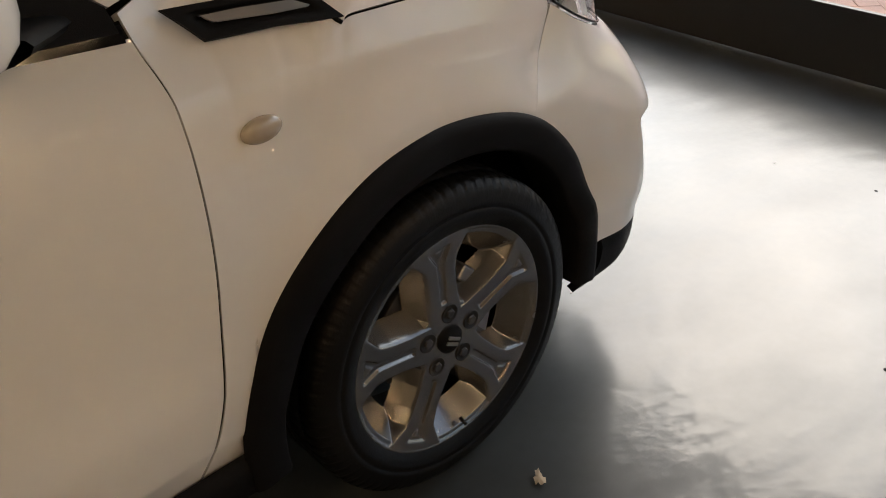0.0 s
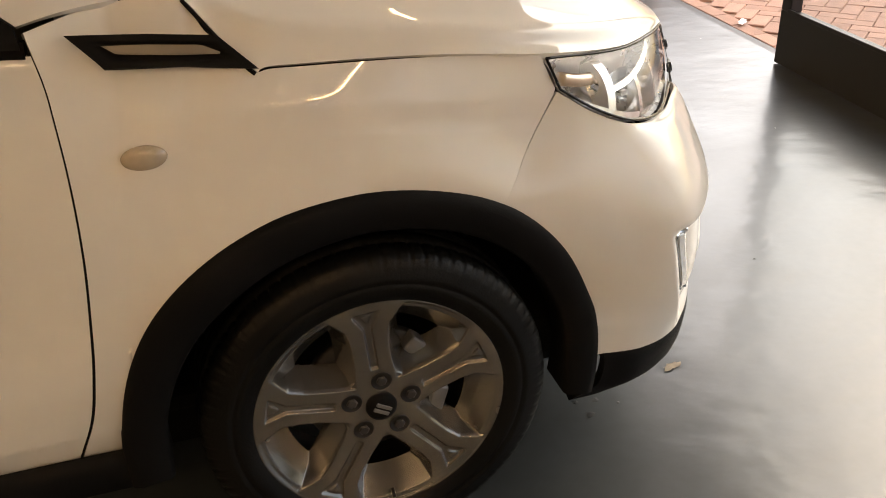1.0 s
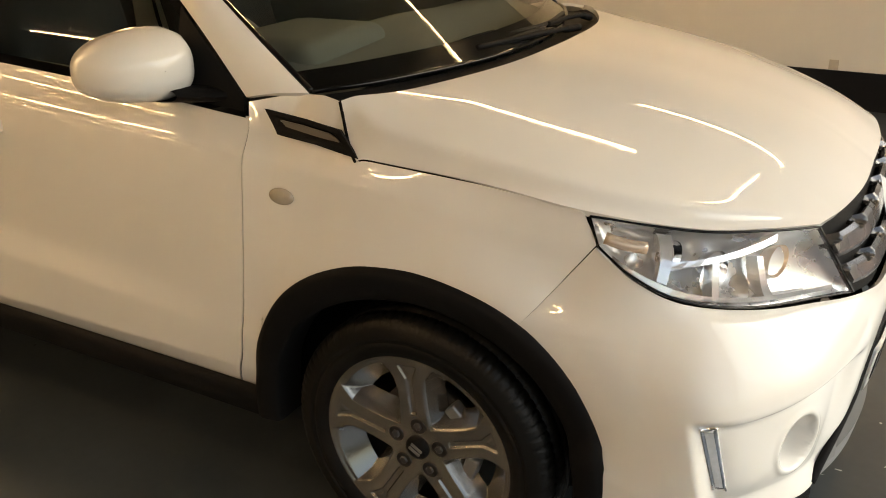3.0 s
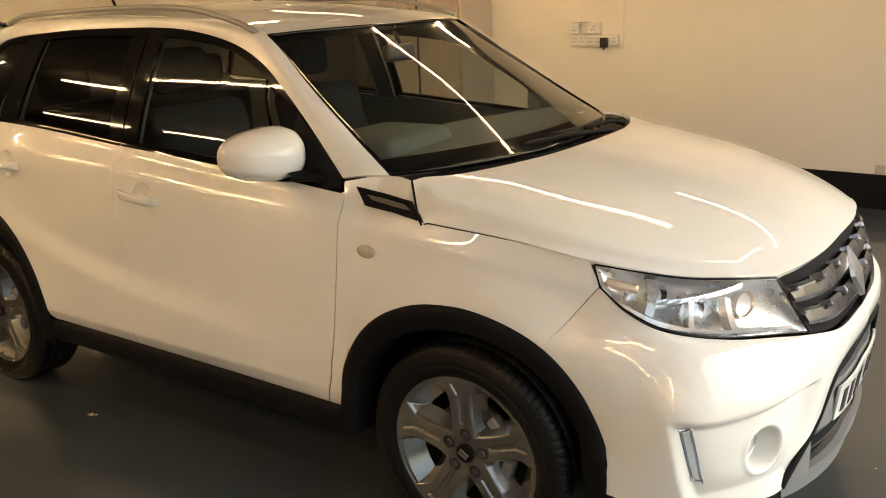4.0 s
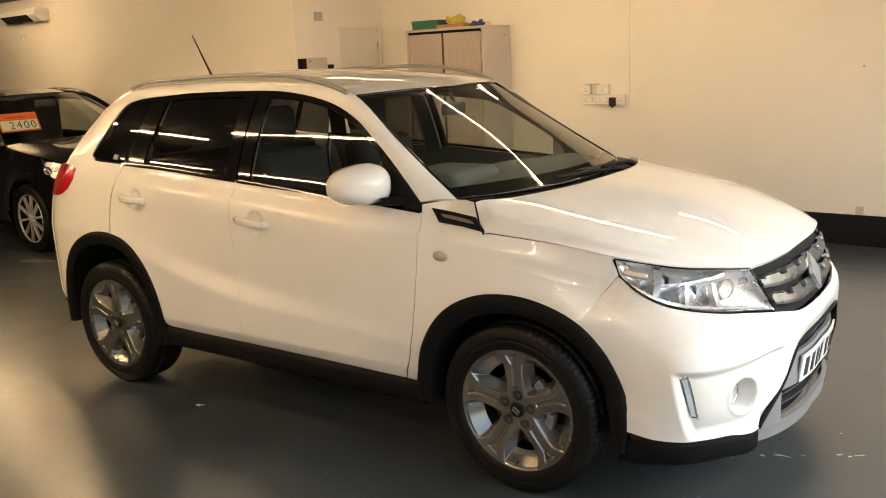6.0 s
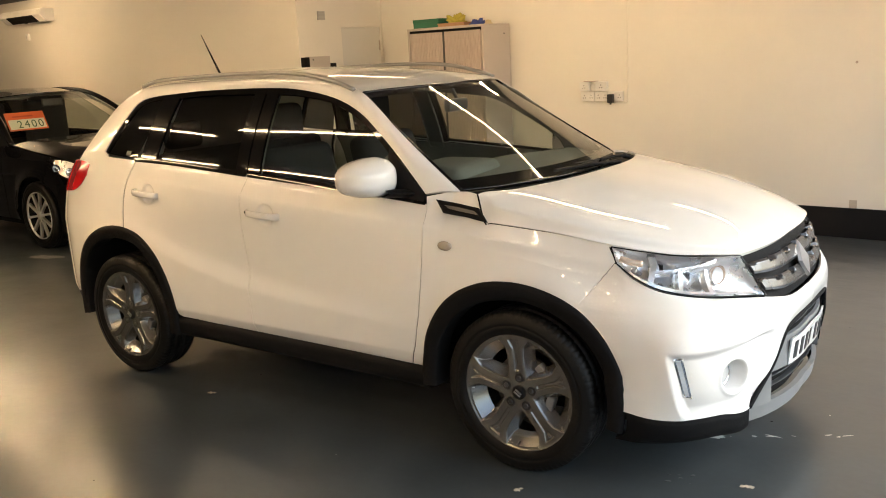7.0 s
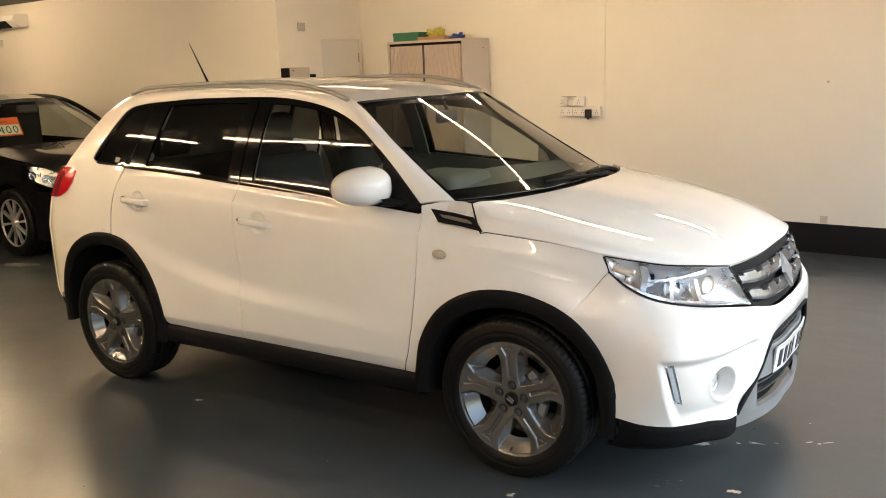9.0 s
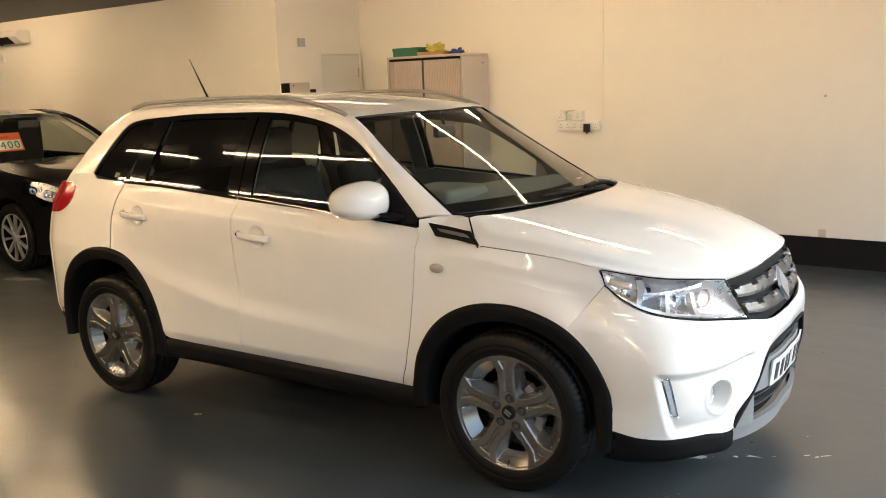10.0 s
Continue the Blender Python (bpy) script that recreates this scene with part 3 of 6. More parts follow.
# Frame over the side windows: front pillar, roof side and last pillar in one sweep.
dlo = [(-0.455, 1.12), (-0.614, 1.255), (-0.743, 1.35), (-0.878, 1.436), (-1.045, 1.5), (-1.268, 1.54), (-1.5, 1.552), (-1.92, 1.545), (-2.13, 1.533), (-2.33, 1.517), (-2.44, 1.487), (-2.515, 1.41), (-2.6, 1.3), (-2.65, 1.226)]
crown = [(-0.314, -0.735, 1.132), (-0.508, -0.686, 1.25), (-0.69, -0.64, 1.366), (-0.86, -0.598, 1.487), (-0.97, -0.578, 1.54), (-1.15, -0.565, 1.568), (-1.45, -0.56, 1.586), (-1.85, -0.555, 1.592), (-2.1, -0.55, 1.588), (-2.36, -0.54, 1.577), (-2.56, -0.57, 1.545), (-2.67, -0.628, 1.465), (-2.78, -0.685, 1.345), (-2.88, -float(half_width(-2.88, 1.215)), 1.215)]
inner = cat(on_side(dlo), 140)
outer = cat(crown, 140)
w = np.linspace(0, 1, 16)[None, :, None]
sweep = inner[:, None] * (1 - w) + outer[:, None] * w
puff = 0.014 * np.sin(np.pi * w[..., 0]) * np.interp(np.linspace(0, 1, 140), [0, 0.1, 0.35, 0.7, 0.85, 1], [0.5, 0.9, 1.0, 1.0, 0.5, 0.2])[:, None]
sweep[:, :, 1] -= puff
sweep[:, :, 2] += 0.8 * puff
both("roof_side", sweep, WHITE_PAINT, rim=0.015)

# Roof.
roof_edge = spline([-2.52, -2.33, -2.1, -1.85, -1.45, -1.15, -0.97, -0.93], [1.56, 1.578, 1.588, 1.592, 1.586, 1.568, 1.541, 1.528])
roof_mid = spline([-2.52, -2.2, -1.75, -1.5, -1.2, -1.0, -0.83], [1.583, 1.622, 1.631, 1.624, 1.604, 1.576, 1.538])


def roof_z(x, y):
    return roof_edge(x) + (roof_mid(x) - roof_edge(x)) * (1 - np.clip(np.abs(y) / 0.565, 0, 1) ** 2.2)


u = np.linspace(-1, 1, 41)
front_x = -0.828 - 0.102 * np.abs(u) ** 2.2
v = np.linspace(0, 1, 50)
rx = front_x[:, None] * (1 - v) + (-2.52 + 0.06 * u[:, None] ** 2) * v
ry = u[:, None] * np.interp(rx, [-2.55, -2.3, -1.5, -0.95, -0.8], [0.535, 0.54, 0.556, 0.574, 0.58])
roof = np.stack([rx, ry, roof_z(rx, ry)], -1)
part("roof", grid_mesh("roof", roof, WHITE_PAINT, INSIDE, 0.02), None, car)

# Bonnet, which wraps over the wings' tops.
runs = np.array([cat(g, 110) for g in bonnet_guides])
crown_part = np.stack([cat(runs[1:, k], 36) for k in range(110)], 1)
rise = np.linspace(0, 1, 10)[:-1, None, None]
half = np.concatenate([runs[0] * (1 - rise) + runs[1] * rise, crown_part], 0)
for _ in range(200):
    half[1:, 1:-1] = 0.5 * half[1:, 1:-1] + 0.25 * (half[1:, :-2] + half[1:, 2:])
bonnet = np.concatenate([half, half[-2::-1] * MIRROR], 0)
for _ in range(4):
    bonnet[1:-1] = 0.5 * bonnet[1:-1] + 0.25 * (bonnet[:-2] + bonnet[2:])
part("bonnet", grid_mesh("bonnet", bonnet, WHITE_PAINT, INSIDE, 0.014), None, car)

# Front bumper.
bumper_guides = [
    [(0.465, -0.856, 0.345), (0.56, -0.85, 0.334), (0.67, -0.795, 0.33), (0.765, -0.69, 0.33), (0.835, -0.555, 0.326), (0.872, -0.42, 0.45), (0.9, -0.31, 0.585), (0.93, 0.0, 0.6)],
    [(0.437, -0.852, 0.47), (0.55, -0.85, 0.45), (0.682, -0.817, 0.44), (0.775, -0.731, 0.44), (0.839, -0.606, 0.45), (0.878, -0.43, 0.54), (0.908, -0.29, 0.615), (0.937, 0.0, 0.625)],
    [(0.395, -0.845, 0.58), (0.53, -0.843, 0.575), (0.664, -0.819, 0.585), (0.758, -0.73, 0.59), (0.826, -0.614, 0.6), (0.878, -0.44, 0.63), (0.915, -0.26, 0.645), (0.943, 0.0, 0.648)],
    [(0.33, -0.835, 0.665), (0.48, -0.83, 0.68), (0.622, -0.796, 0.69), (0.718, -0.72, 0.69), (0.8, -0.595, 0.69), (0.872, -0.435, 0.688), (0.915, -0.25, 0.675), (0.943, 0.0, 0.67)],
    [(0.262, -0.828, 0.722), (0.43, -0.81, 0.765), (0.585, -0.762, 0.77), (0.7, -0.672, 0.755), (0.792, -0.54, 0.74), (0.862, -0.418, 0.724), (0.907, -0.24, 0.69), (0.935, 0.0, 0.684)],
    [(0.384, -0.777, 0.9), (0.465, -0.778, 0.848), (0.565, -0.748, 0.804), (0.69, -0.638, 0.768), (0.79, -0.512, 0.748), (0.853, -0.412, 0.733), (0.902, -0.24, 0.7), (0.927, 0.0, 0.692)],
]
FOG = np.array([0.792, -0.630, 0.470])
bump = loft(bumper_guides, 140, 260)
rear_edge = even(arc(0, 0.334, 0.45, 1, 57, 30, 1.04) + [(0.384, 0.9)], 140, False)
fix = on_side(rear_edge) - bump[:, 0]
bump += fix[:, None] * (1 - np.linspace(0, 1, 260)[None, :, None] * 4).clip(0, 1) ** 2
for k in range(80):
    pull = 0.25 * (bump[:-2, 1:-1] + bump[2:, 1:-1] + bump[1:-1, :-2] + bump[1:-1, 2:]) - bump[1:-1, 1:-1]
    bump[1:-1, 1:-1] += (0.5 if k % 2 == 0 else -0.52) * pull
nrm = grid_normals(bump)
nrm *= np.sign((nrm * (bump - np.array(INSIDE))).sum())


def ease(a, b, x):
    t = np.clip((x - a) / (b - a), 0, 1)
    return t * t * (3 - 2 * t)


bump = bump + nrm * (0.007 * ease(0.0, 0.12, 0.74 - bump[..., 2]) * ease(0.5, 0.62, bump[..., 0]))[..., None]
bx, by, bz = bump[..., 0], bump[..., 1], bump[..., 2]
ledge = 0.60 + 0.02 * ease(-0.8, -0.5, by)
hollow = ease(0.0, 0.03, ledge - bz) * ease(0.315, 0.37, bz) * ease(0.612, 0.655, bx - 0.2 * (0.574 - bz)) * ease(0.0, 0.1, -0.40 - by + 0.2 * (0.6 - bz) * -1)
pit_r = np.linalg.norm((bump - FOG) * np.array([1.0, 1.0, 1.0]), axis=2)
pit = 1 - ease(0.067, 0.08, pit_r)
lip = np.exp(-((pit_r - 0.085) / 0.007) ** 2)
bump = bump - nrm * (0.026 * hollow - 0.003 * lip)[..., None] + np.array([-0.075, 0.02, -0.004]) * pit[..., None]
both("front_bumper", bump, WHITE_PAINT, rim=0.012)

# Black lip under the bumper, and the silver skid panel with its openings.
edge = cat(bumper_guides[0], 170)[:97]
lip_rows = [edge + np.array([0, 0, -0.003]), edge + np.array([0.003, -0.003, -0.03]), edge + np.array([-0.008, 0.006, -0.085]), edge * np.array([1, 1, 0]) + np.array([-0.06, 0.03, 0.215])]
strip_line = cat([(0.832, -0.558, 0.326), (0.872, -0.425, 0.448), (0.8985, -0.322, 0.568), (0.905, -0.296, 0.589), (0.918, -0.2, 0.597), (0.931, 0.0, 0.601)], 90)
for m in (1, -1):
    tube("bumper_edge", strip_line * np.array([1, m, 1]) + np.array([0.002, 0, -0.004]), 0.010, BLACK_PLASTIC, car, smooth=False, sides=8, label="dark edge strip of the bumper")
both("bumper_lip", loft(lip_rows, 14, 97), BLACK_PLASTIC, rim=0.02)


def nose_x(y, z):
    return 0.933 - 0.16 * (np.abs(y) / 0.55) ** 2.2 - 0.25 * np.clip(0.33 - z, 0, 1) ** 1.2


def nose_strip(name, z0, z1, half0, half1, material, inset=0.0, n=12, rim=0.02, label=""):
    zz = np.linspace(z0, z1, n)
    hw = np.linspace(half0, half1, n)
    yy = np.linspace(-1, 1, 60)[None, :] * hw[:, None]
    g = np.stack([nose_x(yy, zz[:, None]) - inset, yy, np.broadcast_to(zz[:, None], yy.shape)], -1)
    return part(name, grid_mesh(name, g, material, INSIDE, rim), None, car, label)


nose_strip("skid_panel", 0.405, 0.536, 0.452, 0.352, SKID_SILVER, label="satin silver skid panel")
nose_strip("skid_panel", 0.225, 0.286, 0.50, 0.52, SKID_SILVER, label="satin silver skid panel")
nose_strip("air_intake", 0.536, 0.602, 0.350, 0.30, UNDERBODY_SHADE, 0.014, label="dark upper air slot")
nose_strip("air_intake", 0.28, 0.408, 0.46, 0.45, UNDERBODY_SHADE, 0.045, label="dark lower air intake")
for hz in (0.33, 0.368):
    nose_strip("intake_slat", hz, hz + 0.005, 0.42, 0.42, DARK_GREY, 0.024, 4)
nose_strip("intake_slat", 0.564, 0.569, 0.325, 0.32, DARK_GREY, 0.006, 4)
for side in (1, -1):
    g = np.array([[(nose_x(0.36 + 0.1 * k, 0.32) - 0.002, side * (0.38 + 0.09 * k), 0.284 + q * 0.122) for q in np.linspace(0, 1, 8)] for k in np.linspace(0, 1, 10)])
    part("skid_panel", grid_mesh("skid_panel", g, SKID_SILVER, INSIDE, 0.03), None, car, "satin silver skid panel")

# Plate, its characters as plain bars.
plate = part("number_plate", grid_mesh("number_plate", np.array([[(nose_x(y, 0.46) + 0.010 + (z - 0.46) * 0.12, y, z) for z in np.linspace(0.404, 0.516, 4)] for y in np.linspace(-0.26, 0.26, 14)]), PLATE_WHITE, INSIDE, 0.008), None, car, "white number plate")
for k in range(7):
    y0 = -0.232 + k * 0.064 + (0.02 if k > 3 else 0)
    g = np.array([[(nose_x(y, 0.46) + 0.0125 + (z - 0.46) * 0.12, y, z) for z in np.linspace(0.422, 0.498, 3)] for y in np.linspace(y0 + 0.004, y0 + 0.036, 4)])
    part("plate_bar", grid_mesh("plate_bar", g, BAR_BLACK, INSIDE, 0.002), None, plate)

# Grille: dark panel, two faceted silver bars and a badge.
g_top = cat([(0.77, -0.474, 0.9), (0.814, -0.34, 0.9), (0.842, -0.19, 0.9), (0.858, 0.0, 0.9)], 40)
g_low = cat([(0.857, -0.405, 0.735), (0.89, -0.3, 0.712), (0.908, -0.2, 0.702), (0.925, 0.0, 0.694)], 40)
gw = np.linspace(0, 1, 24)[None, :, None]
grille_half = g_top[:, None] * (1 - gw) + g_low[:, None] * gw
grille = np.concatenate([grille_half, grille_half[-2::-1] * MIRROR], 0)
grille_n = grid_normals(grille)
grille_n *= np.sign((grille_n * (grille - np.array(INSIDE))).sum())
part("grille", grid_mesh("grille", grille - 0.02 * grille_n, BLACK_PLASTIC, INSIDE, 0.02), None, car, "dark grey grille panel")
for lo, hi in ((0.17, 0.45), (0.56, 0.84)):
    k = np.linspace(0, 1, 79 * 3)
    at = np.linspace(lo, hi, 12)
    fine = np.stack([cat(grille[:, j], 79 * 3) for j in range(24)], 1)
    fine_n = np.stack([cat(grille_n[:, j], 79 * 3) for j in range(24)], 1)
    idx = at * 23
    i0 = idx.astype(int)
    f = (idx - i0)[None, :, None]
    bar = fine[:, i0] * (1 - f) + fine[:, np.minimum(i0 + 1, 23)] * f
    bn = fine_n[:, i0]
    cell = np.abs((bar[..., 1] / 0.15 + 0.5) % 1 - 0.5) * 2
    across = 1 - np.abs(np.linspace(-1, 1, 12))[None, :]
    down = np.linspace(0, 1, 12)[None, :]
    raise_by = 0.006 * np.clip(across * 2.6, 0, 1) + 0.0015 * (1 - cell) * np.clip(across * 2.6, 0, 1)
    raise_by = raise_by - 0.022 * np.clip((0.42 - cell) * 5, 0, 1) * (1 - ease(0.22, 0.36, down))
    bar_ob = part("grille_bar", grid_mesh("grille_bar", bar + bn * raise_by[..., None], GRILLE_SILVER, INSIDE, 0.012), None, car, "faceted satin silver grille bar")
    bar_ob.data.polygons.foreach_set("use_smooth", [False] * len(bar_ob.data.polygons))
badge = [(0.0, 0.078), (0.05, 0.018), (0.062, 0.0), (0.05, -0.02), (0.0, -0.078), (-0.05, -0.018), (-0.062, 0.0), (-0.05, 0.02)]
bm = bmesh.new()
ring = [bm.verts.new((0.896 - 0.32 * z, y * 0.95, 0.797 + z)) for y, z in badge]
face = bm.faces.new(ring)
up = bmesh.ops.extrude_face_region(bm, geom=[face])["geom"]
for vtx in [e for e in up if isinstance(e, bmesh.types.BMVert)]:
    vtx.co.x += 0.013
    vtx.co.y *= 0.86
    vtx.co.z = 0.797 + (vtx.co.z - 0.797) * 0.88
bmesh.ops.recalc_face_normals(bm, faces=bm.faces)
part("badge", bm, BADGE_CHROME, car, "plain chrome badge")

# Headlights.
def headlight(side):
    flip = np.array([1.0, side, 1.0])
    top = cat([(0.366, -0.764, 0.960), (0.56, -0.668, 0.925), (0.69, -0.567, 0.911), (0.768, -0.479, 0.9)], 60)
    low = cat([(0.39, -0.775, 0.904), (0.468, -0.778, 0.855), (0.567, -0.748, 0.811), (0.69, -0.638, 0.775), (0.847, -0.415, 0.741)], 60)
    w = np.linspace(0, 1, 20)[None, :, None]
    g = top[:, None] * (1 - w) + low[:, None] * w
    n = grid_normals(g)
    n *= np.sign((n * (g - np.array(INSIDE))).sum())
    g = g + n * 0.016 * np.sin(np.pi * w) * np.sin(np.pi * np.linspace(0.08, 1, 60))[:, None, None] ** 0.5
    lamp = part("headlight", grid_mesh("headlight", g * flip, LAMP_GLASS, INSIDE, 0.0), None, car, "clear headlight lens over chrome reflectors")
    shell = g - n * (0.012 + 0.075 * (np.sin(np.pi * w) * np.sin(np.pi * np.linspace(0, 1, 60))[:, None, None]) ** 0.5)
    part("lamp_housing", grid_mesh("lamp_housing", shell * flip, LAMP_SILVER, INSIDE), None, lamp, "grey lamp housing")
    seal = np.concatenate([top, low[::-1], top[:1]], 0) * flip
    tube("lamp_seal", seal, 0.0028, GLOSS_BLACK, lamp, smooth=False, sides=6)

    def inside(u, q, depth):
        """A place behind the lens, by its share along and down it."""
        a, b = np.clip(u, 0, 1) * 58.999, np.clip(q, 0, 1) * 18.999
        i, j = int(a), int(b)
        f, h = a - i, b - j
        p = [(g[m, k] - n[m, k] * depth) for m, k in ((i, j), (i + 1, j), (i, j + 1), (i + 1, j + 1))]
        return ((p[0] * (1 - f) + p[1] * f) * (1 - h) + (p[2] * (1 - f) + p[3] * f) * h) * flip

    def fin(u0, q0, u1, q1, wide, near=0.02, far=0.06, drop=0.0):
        """A flat bright blade that reaches from behind the lens to the housing."""
        rows_ = []
        for k in np.linspace(0, 1, 8):
            u, q = u0 + (u1 - u0) * k, q0 + (q1 - q0) * k
            rows_.append([inside(u - wide / 2, q - drop / 2, far), inside(u - wide / 2, q - drop / 2, near), inside(u + wide / 2, q + drop / 2, near), inside(u + wide / 2, q + drop / 2, far)])
        ob = part("lamp_blade", grid_mesh("lamp_blade", np.array(rows_), LAMP_BRIGHT, INSIDE), None, lamp, "bright silver lamp blade")
        ob.data.polygons.foreach_set("use_smooth", [False] * len(ob.data.polygons))

    for u, q, r, deep in ((0.33, 0.42, 0.034, 0.05), (0.56, 0.56, 0.046, 0.055), (0.82, 0.46, 0.036, 0.045)):
        p = inside(u, q, deep)
        aim = np.array([0.92, -0.38 * side, 0.0])
        bowl = turned("reflector", [(r, 0.0), (r * 0.93, -0.012), (r * 0.7, -0.028), (r * 0.4, -0.038), (0.01, -0.042)], TURN_LENS if u > 0.8 else CHROME, lamp, 32)
        bowl.matrix_local = Matrix.Translation(p) @ Vector(aim).to_track_quat("Y", "Z").to_matrix().to_4x4()
        ball = turned("bulb", [(0.0, 0.012), (r * 0.2, 0.008), (r * 0.28, -0.004), (r * 0.28, -0.03)], AMBER if u > 0.8 else DARK_GREY, lamp, 20)
        ball.matrix_local = bowl.matrix_local.copy()
        rimring = turned("reflector_ring", [(r * 1.05, -0.004), (r * 1.05, 0.006), (r * 0.97, 0.006), (r * 0.97, -0.004)], SATIN_SILVER, lamp, 32)
        rimring.matrix_local = bowl.matrix_local.copy()
    fin(0.24, 0.10, 0.37, 0.86, 0.05)
    fin(0.34, 0.60, 0.74, 0.10, 0.0, drop=0.11)
    fin(0.50, 0.42, 0.61, 0.90, 0.028)
    fin(0.68, 0.34, 0.79, 0.90, 0.026)
    fin(0.56, 0.92, 0.97, 0.92, 0.0, drop=0.07)
    fin(0.10, 0.93, 0.56, 0.93, 0.0, 0.012, 0.04, 0.08)
    tube("turn_signal", [inside(0.05, 0.55, 0.022), inside(0.14, 0.5, 0.026), inside(0.22, 0.42, 0.03)], 0.013, TURN_LENS, lamp, 10, 8, "pale amber turn signal")
    return lamp


headlight(1), headlight(-1)

# Daytime lamp slot and fog lamp in the bumper's hollow.
def nearest(p):
    d = np.linalg.norm(bump - np.array(p), axis=2)
    i, j = np.unravel_index(np.argmin(d), d.shape)
    return bump[i, j], nrm[i, j]


for side in (1, -1):
    flip = np.array([1.0, side, 1.0])
    corner = [nearest(q) for q in ((0.632, -0.819, 0.574), (0.664, -0.806, 0.586), (0.667, -0.802, 0.423), (0.695, -0.782, 0.411))]
    out = corner[0][1] + corner[1][1] + corner[2][1] + corner[3][1]
    out = out / np.linalg.norm(out)
    tl, tr, bl, br = [c[0] for c in corner]

    def slot(a, b, up):
        q = (tl * (1 - a) + tr * a) * (1 - b) + (bl * (1 - a) + br * a) * b
        d = np.linalg.norm(bump - q, axis=2).ravel()
        near = np.argsort(d)[:6]
        skin = (bump.reshape(-1, 3)[near] / (d[near, None] + 0.001)).sum(0) / (1 / (d[near] + 0.001)).sum()
        return q + out * (max(float((skin - q) @ out), -0.002) + up)

    steps = [(0.0, -0.006), (0.03, 0.0045), (0.13, 0.0045), (0.17, 0.001), (0.5, 0.001), (0.83, 0.001), (0.87, 0.0045), (0.97, 0.0045), (1.0, -0.006)]
    slim = [(0.0, -0.006), (0.012, 0.0045), (0.045, 0.0045), (0.06, 0.001), *[(f, 0.001) for f in np.linspace(0.15, 0.85, 8)], (0.94, 0.001), (0.955, 0.0045), (0.988, 0.0045), (1.0, -0.006)]
    g = np.array([[slot(a, b, min(ua, ub)) for a, ua in steps] for b, ub in slim])
    d_lamp = part("day_lamp", grid_mesh("day_lamp", g * flip, CHROME, INSIDE), None, car, "chrome-framed daytime lamp")
    g2 = np.array([[slot(a, b, 0.0035) for a in np.linspace(0.26, 0.74, 4)] for b in np.linspace(0.07, 0.93, 10)])
    part("lamp_lens", grid_mesh("lamp_lens", g2 * flip, DAY_LENS, INSIDE, 0.003), None, d_lamp, "clear ribbed lens")
    p, d = nearest(FOG)
    p, d = FOG + np.array([-0.036, 0.004, 0.0]), np.array([0.97, -0.2, 0.0])
    fog = turned("fog_lamp", [(0.0, 0.012), (0.022, 0.010), (0.034, 0.004), (0.04, -0.006), (0.041, -0.02)], BRIGHT_ALLOY, car, 32, "round fog lamp")
    turned("lamp_ring", [(0.041, -0.012), (0.043, 0.002), (0.052, 0.0), (0.054, -0.014)], CHROME, fog, 32)
    fog.matrix_local = Matrix.Translation(p * flip) @ Vector(d * flip).to_track_quat("Y", "Z").to_matrix().to_4x4()


# Black trims over the wheel arches and along the sills.
def arch_trim(cx, a0, a1, wide, tall, name="arch_trim"):
    a = np.radians(np.linspace(a0, a1, 80))
    deg = np.degrees(a)
    grow = np.clip(spline([-30, -14, 5, 30, 60, 80, 95, 110, 125, 140, 152, 165, 180, 190], [0, 0, 0.006, 0.010, 0.008, 0.004, 0.008, 0.018, 0.0235, 0.0225, 0.017, 0.011, 0.012, 0.013])(deg), 0, 1) if cx > -1 else 0.0
    wide = wide if cx > -1 else rear_arch_r(deg)
    rows_ = []
    for dr, off in ((0.003, -0.004), (-0.002, 0.008), (-0.018, 0.014), (-0.06, 0.012), (-0.067, 0.004), (-0.067, -0.08)):
        r = wide + dr + grow * (1.0 if dr > -0.03 else 0.4)
        x = cx + r * np.cos(a)
        z = 0.334 + tall * r * np.sin(a)
        ref_x, ref_z = cx + (wide + grow) * np.cos(a), 0.334 + tall * (wide + grow) * np.sin(a)
        rows_.append(np.stack([x, -(half_width(ref_x, np.maximum(ref_z, 0.43)) + off), z], -1))
    g = np.array(rows_)
    both(name, g, BLACK_PLASTIC, rim=0.0)


arch_trim(0.0, 185, -10, 0.45, 1.04)
arch_trim(-2.5, 187, -6, 0.5, 1.0)
sill_rows = []
for z, off in ((0.368, -0.003), (0.362, 0.01), (0.335, 0.016), (0.29, 0.012), (0.262, -0.02), (0.25, -0.1)):
    x = np.linspace(-2.06, -0.45, 50)
    zz = z + 0.012 * (-(x + 0.45)) / 1.6
    sill_rows.append(np.stack([x, -(half_width(x, np.full(50, 0.36)) + 0.012 + off), zz], -1))
both("sill_trim", np.array(sill_rows), BLACK_PLASTIC, rim=0.0)
rear_lip = [np.stack([np.linspace(-2.94, -3.06, 10), -(half_width(np.linspace(-2.94, -3.06, 10), np.full(10, 0.4)) + o), np.full(10, z)], -1) for z, o in ((0.41, 0.0), (0.395, 0.008), (0.362, 0.0), (0.338, -0.05))]
both("rear_bumper_lip", np.array(rear_lip), BLACK_PLASTIC, rim=0.02)

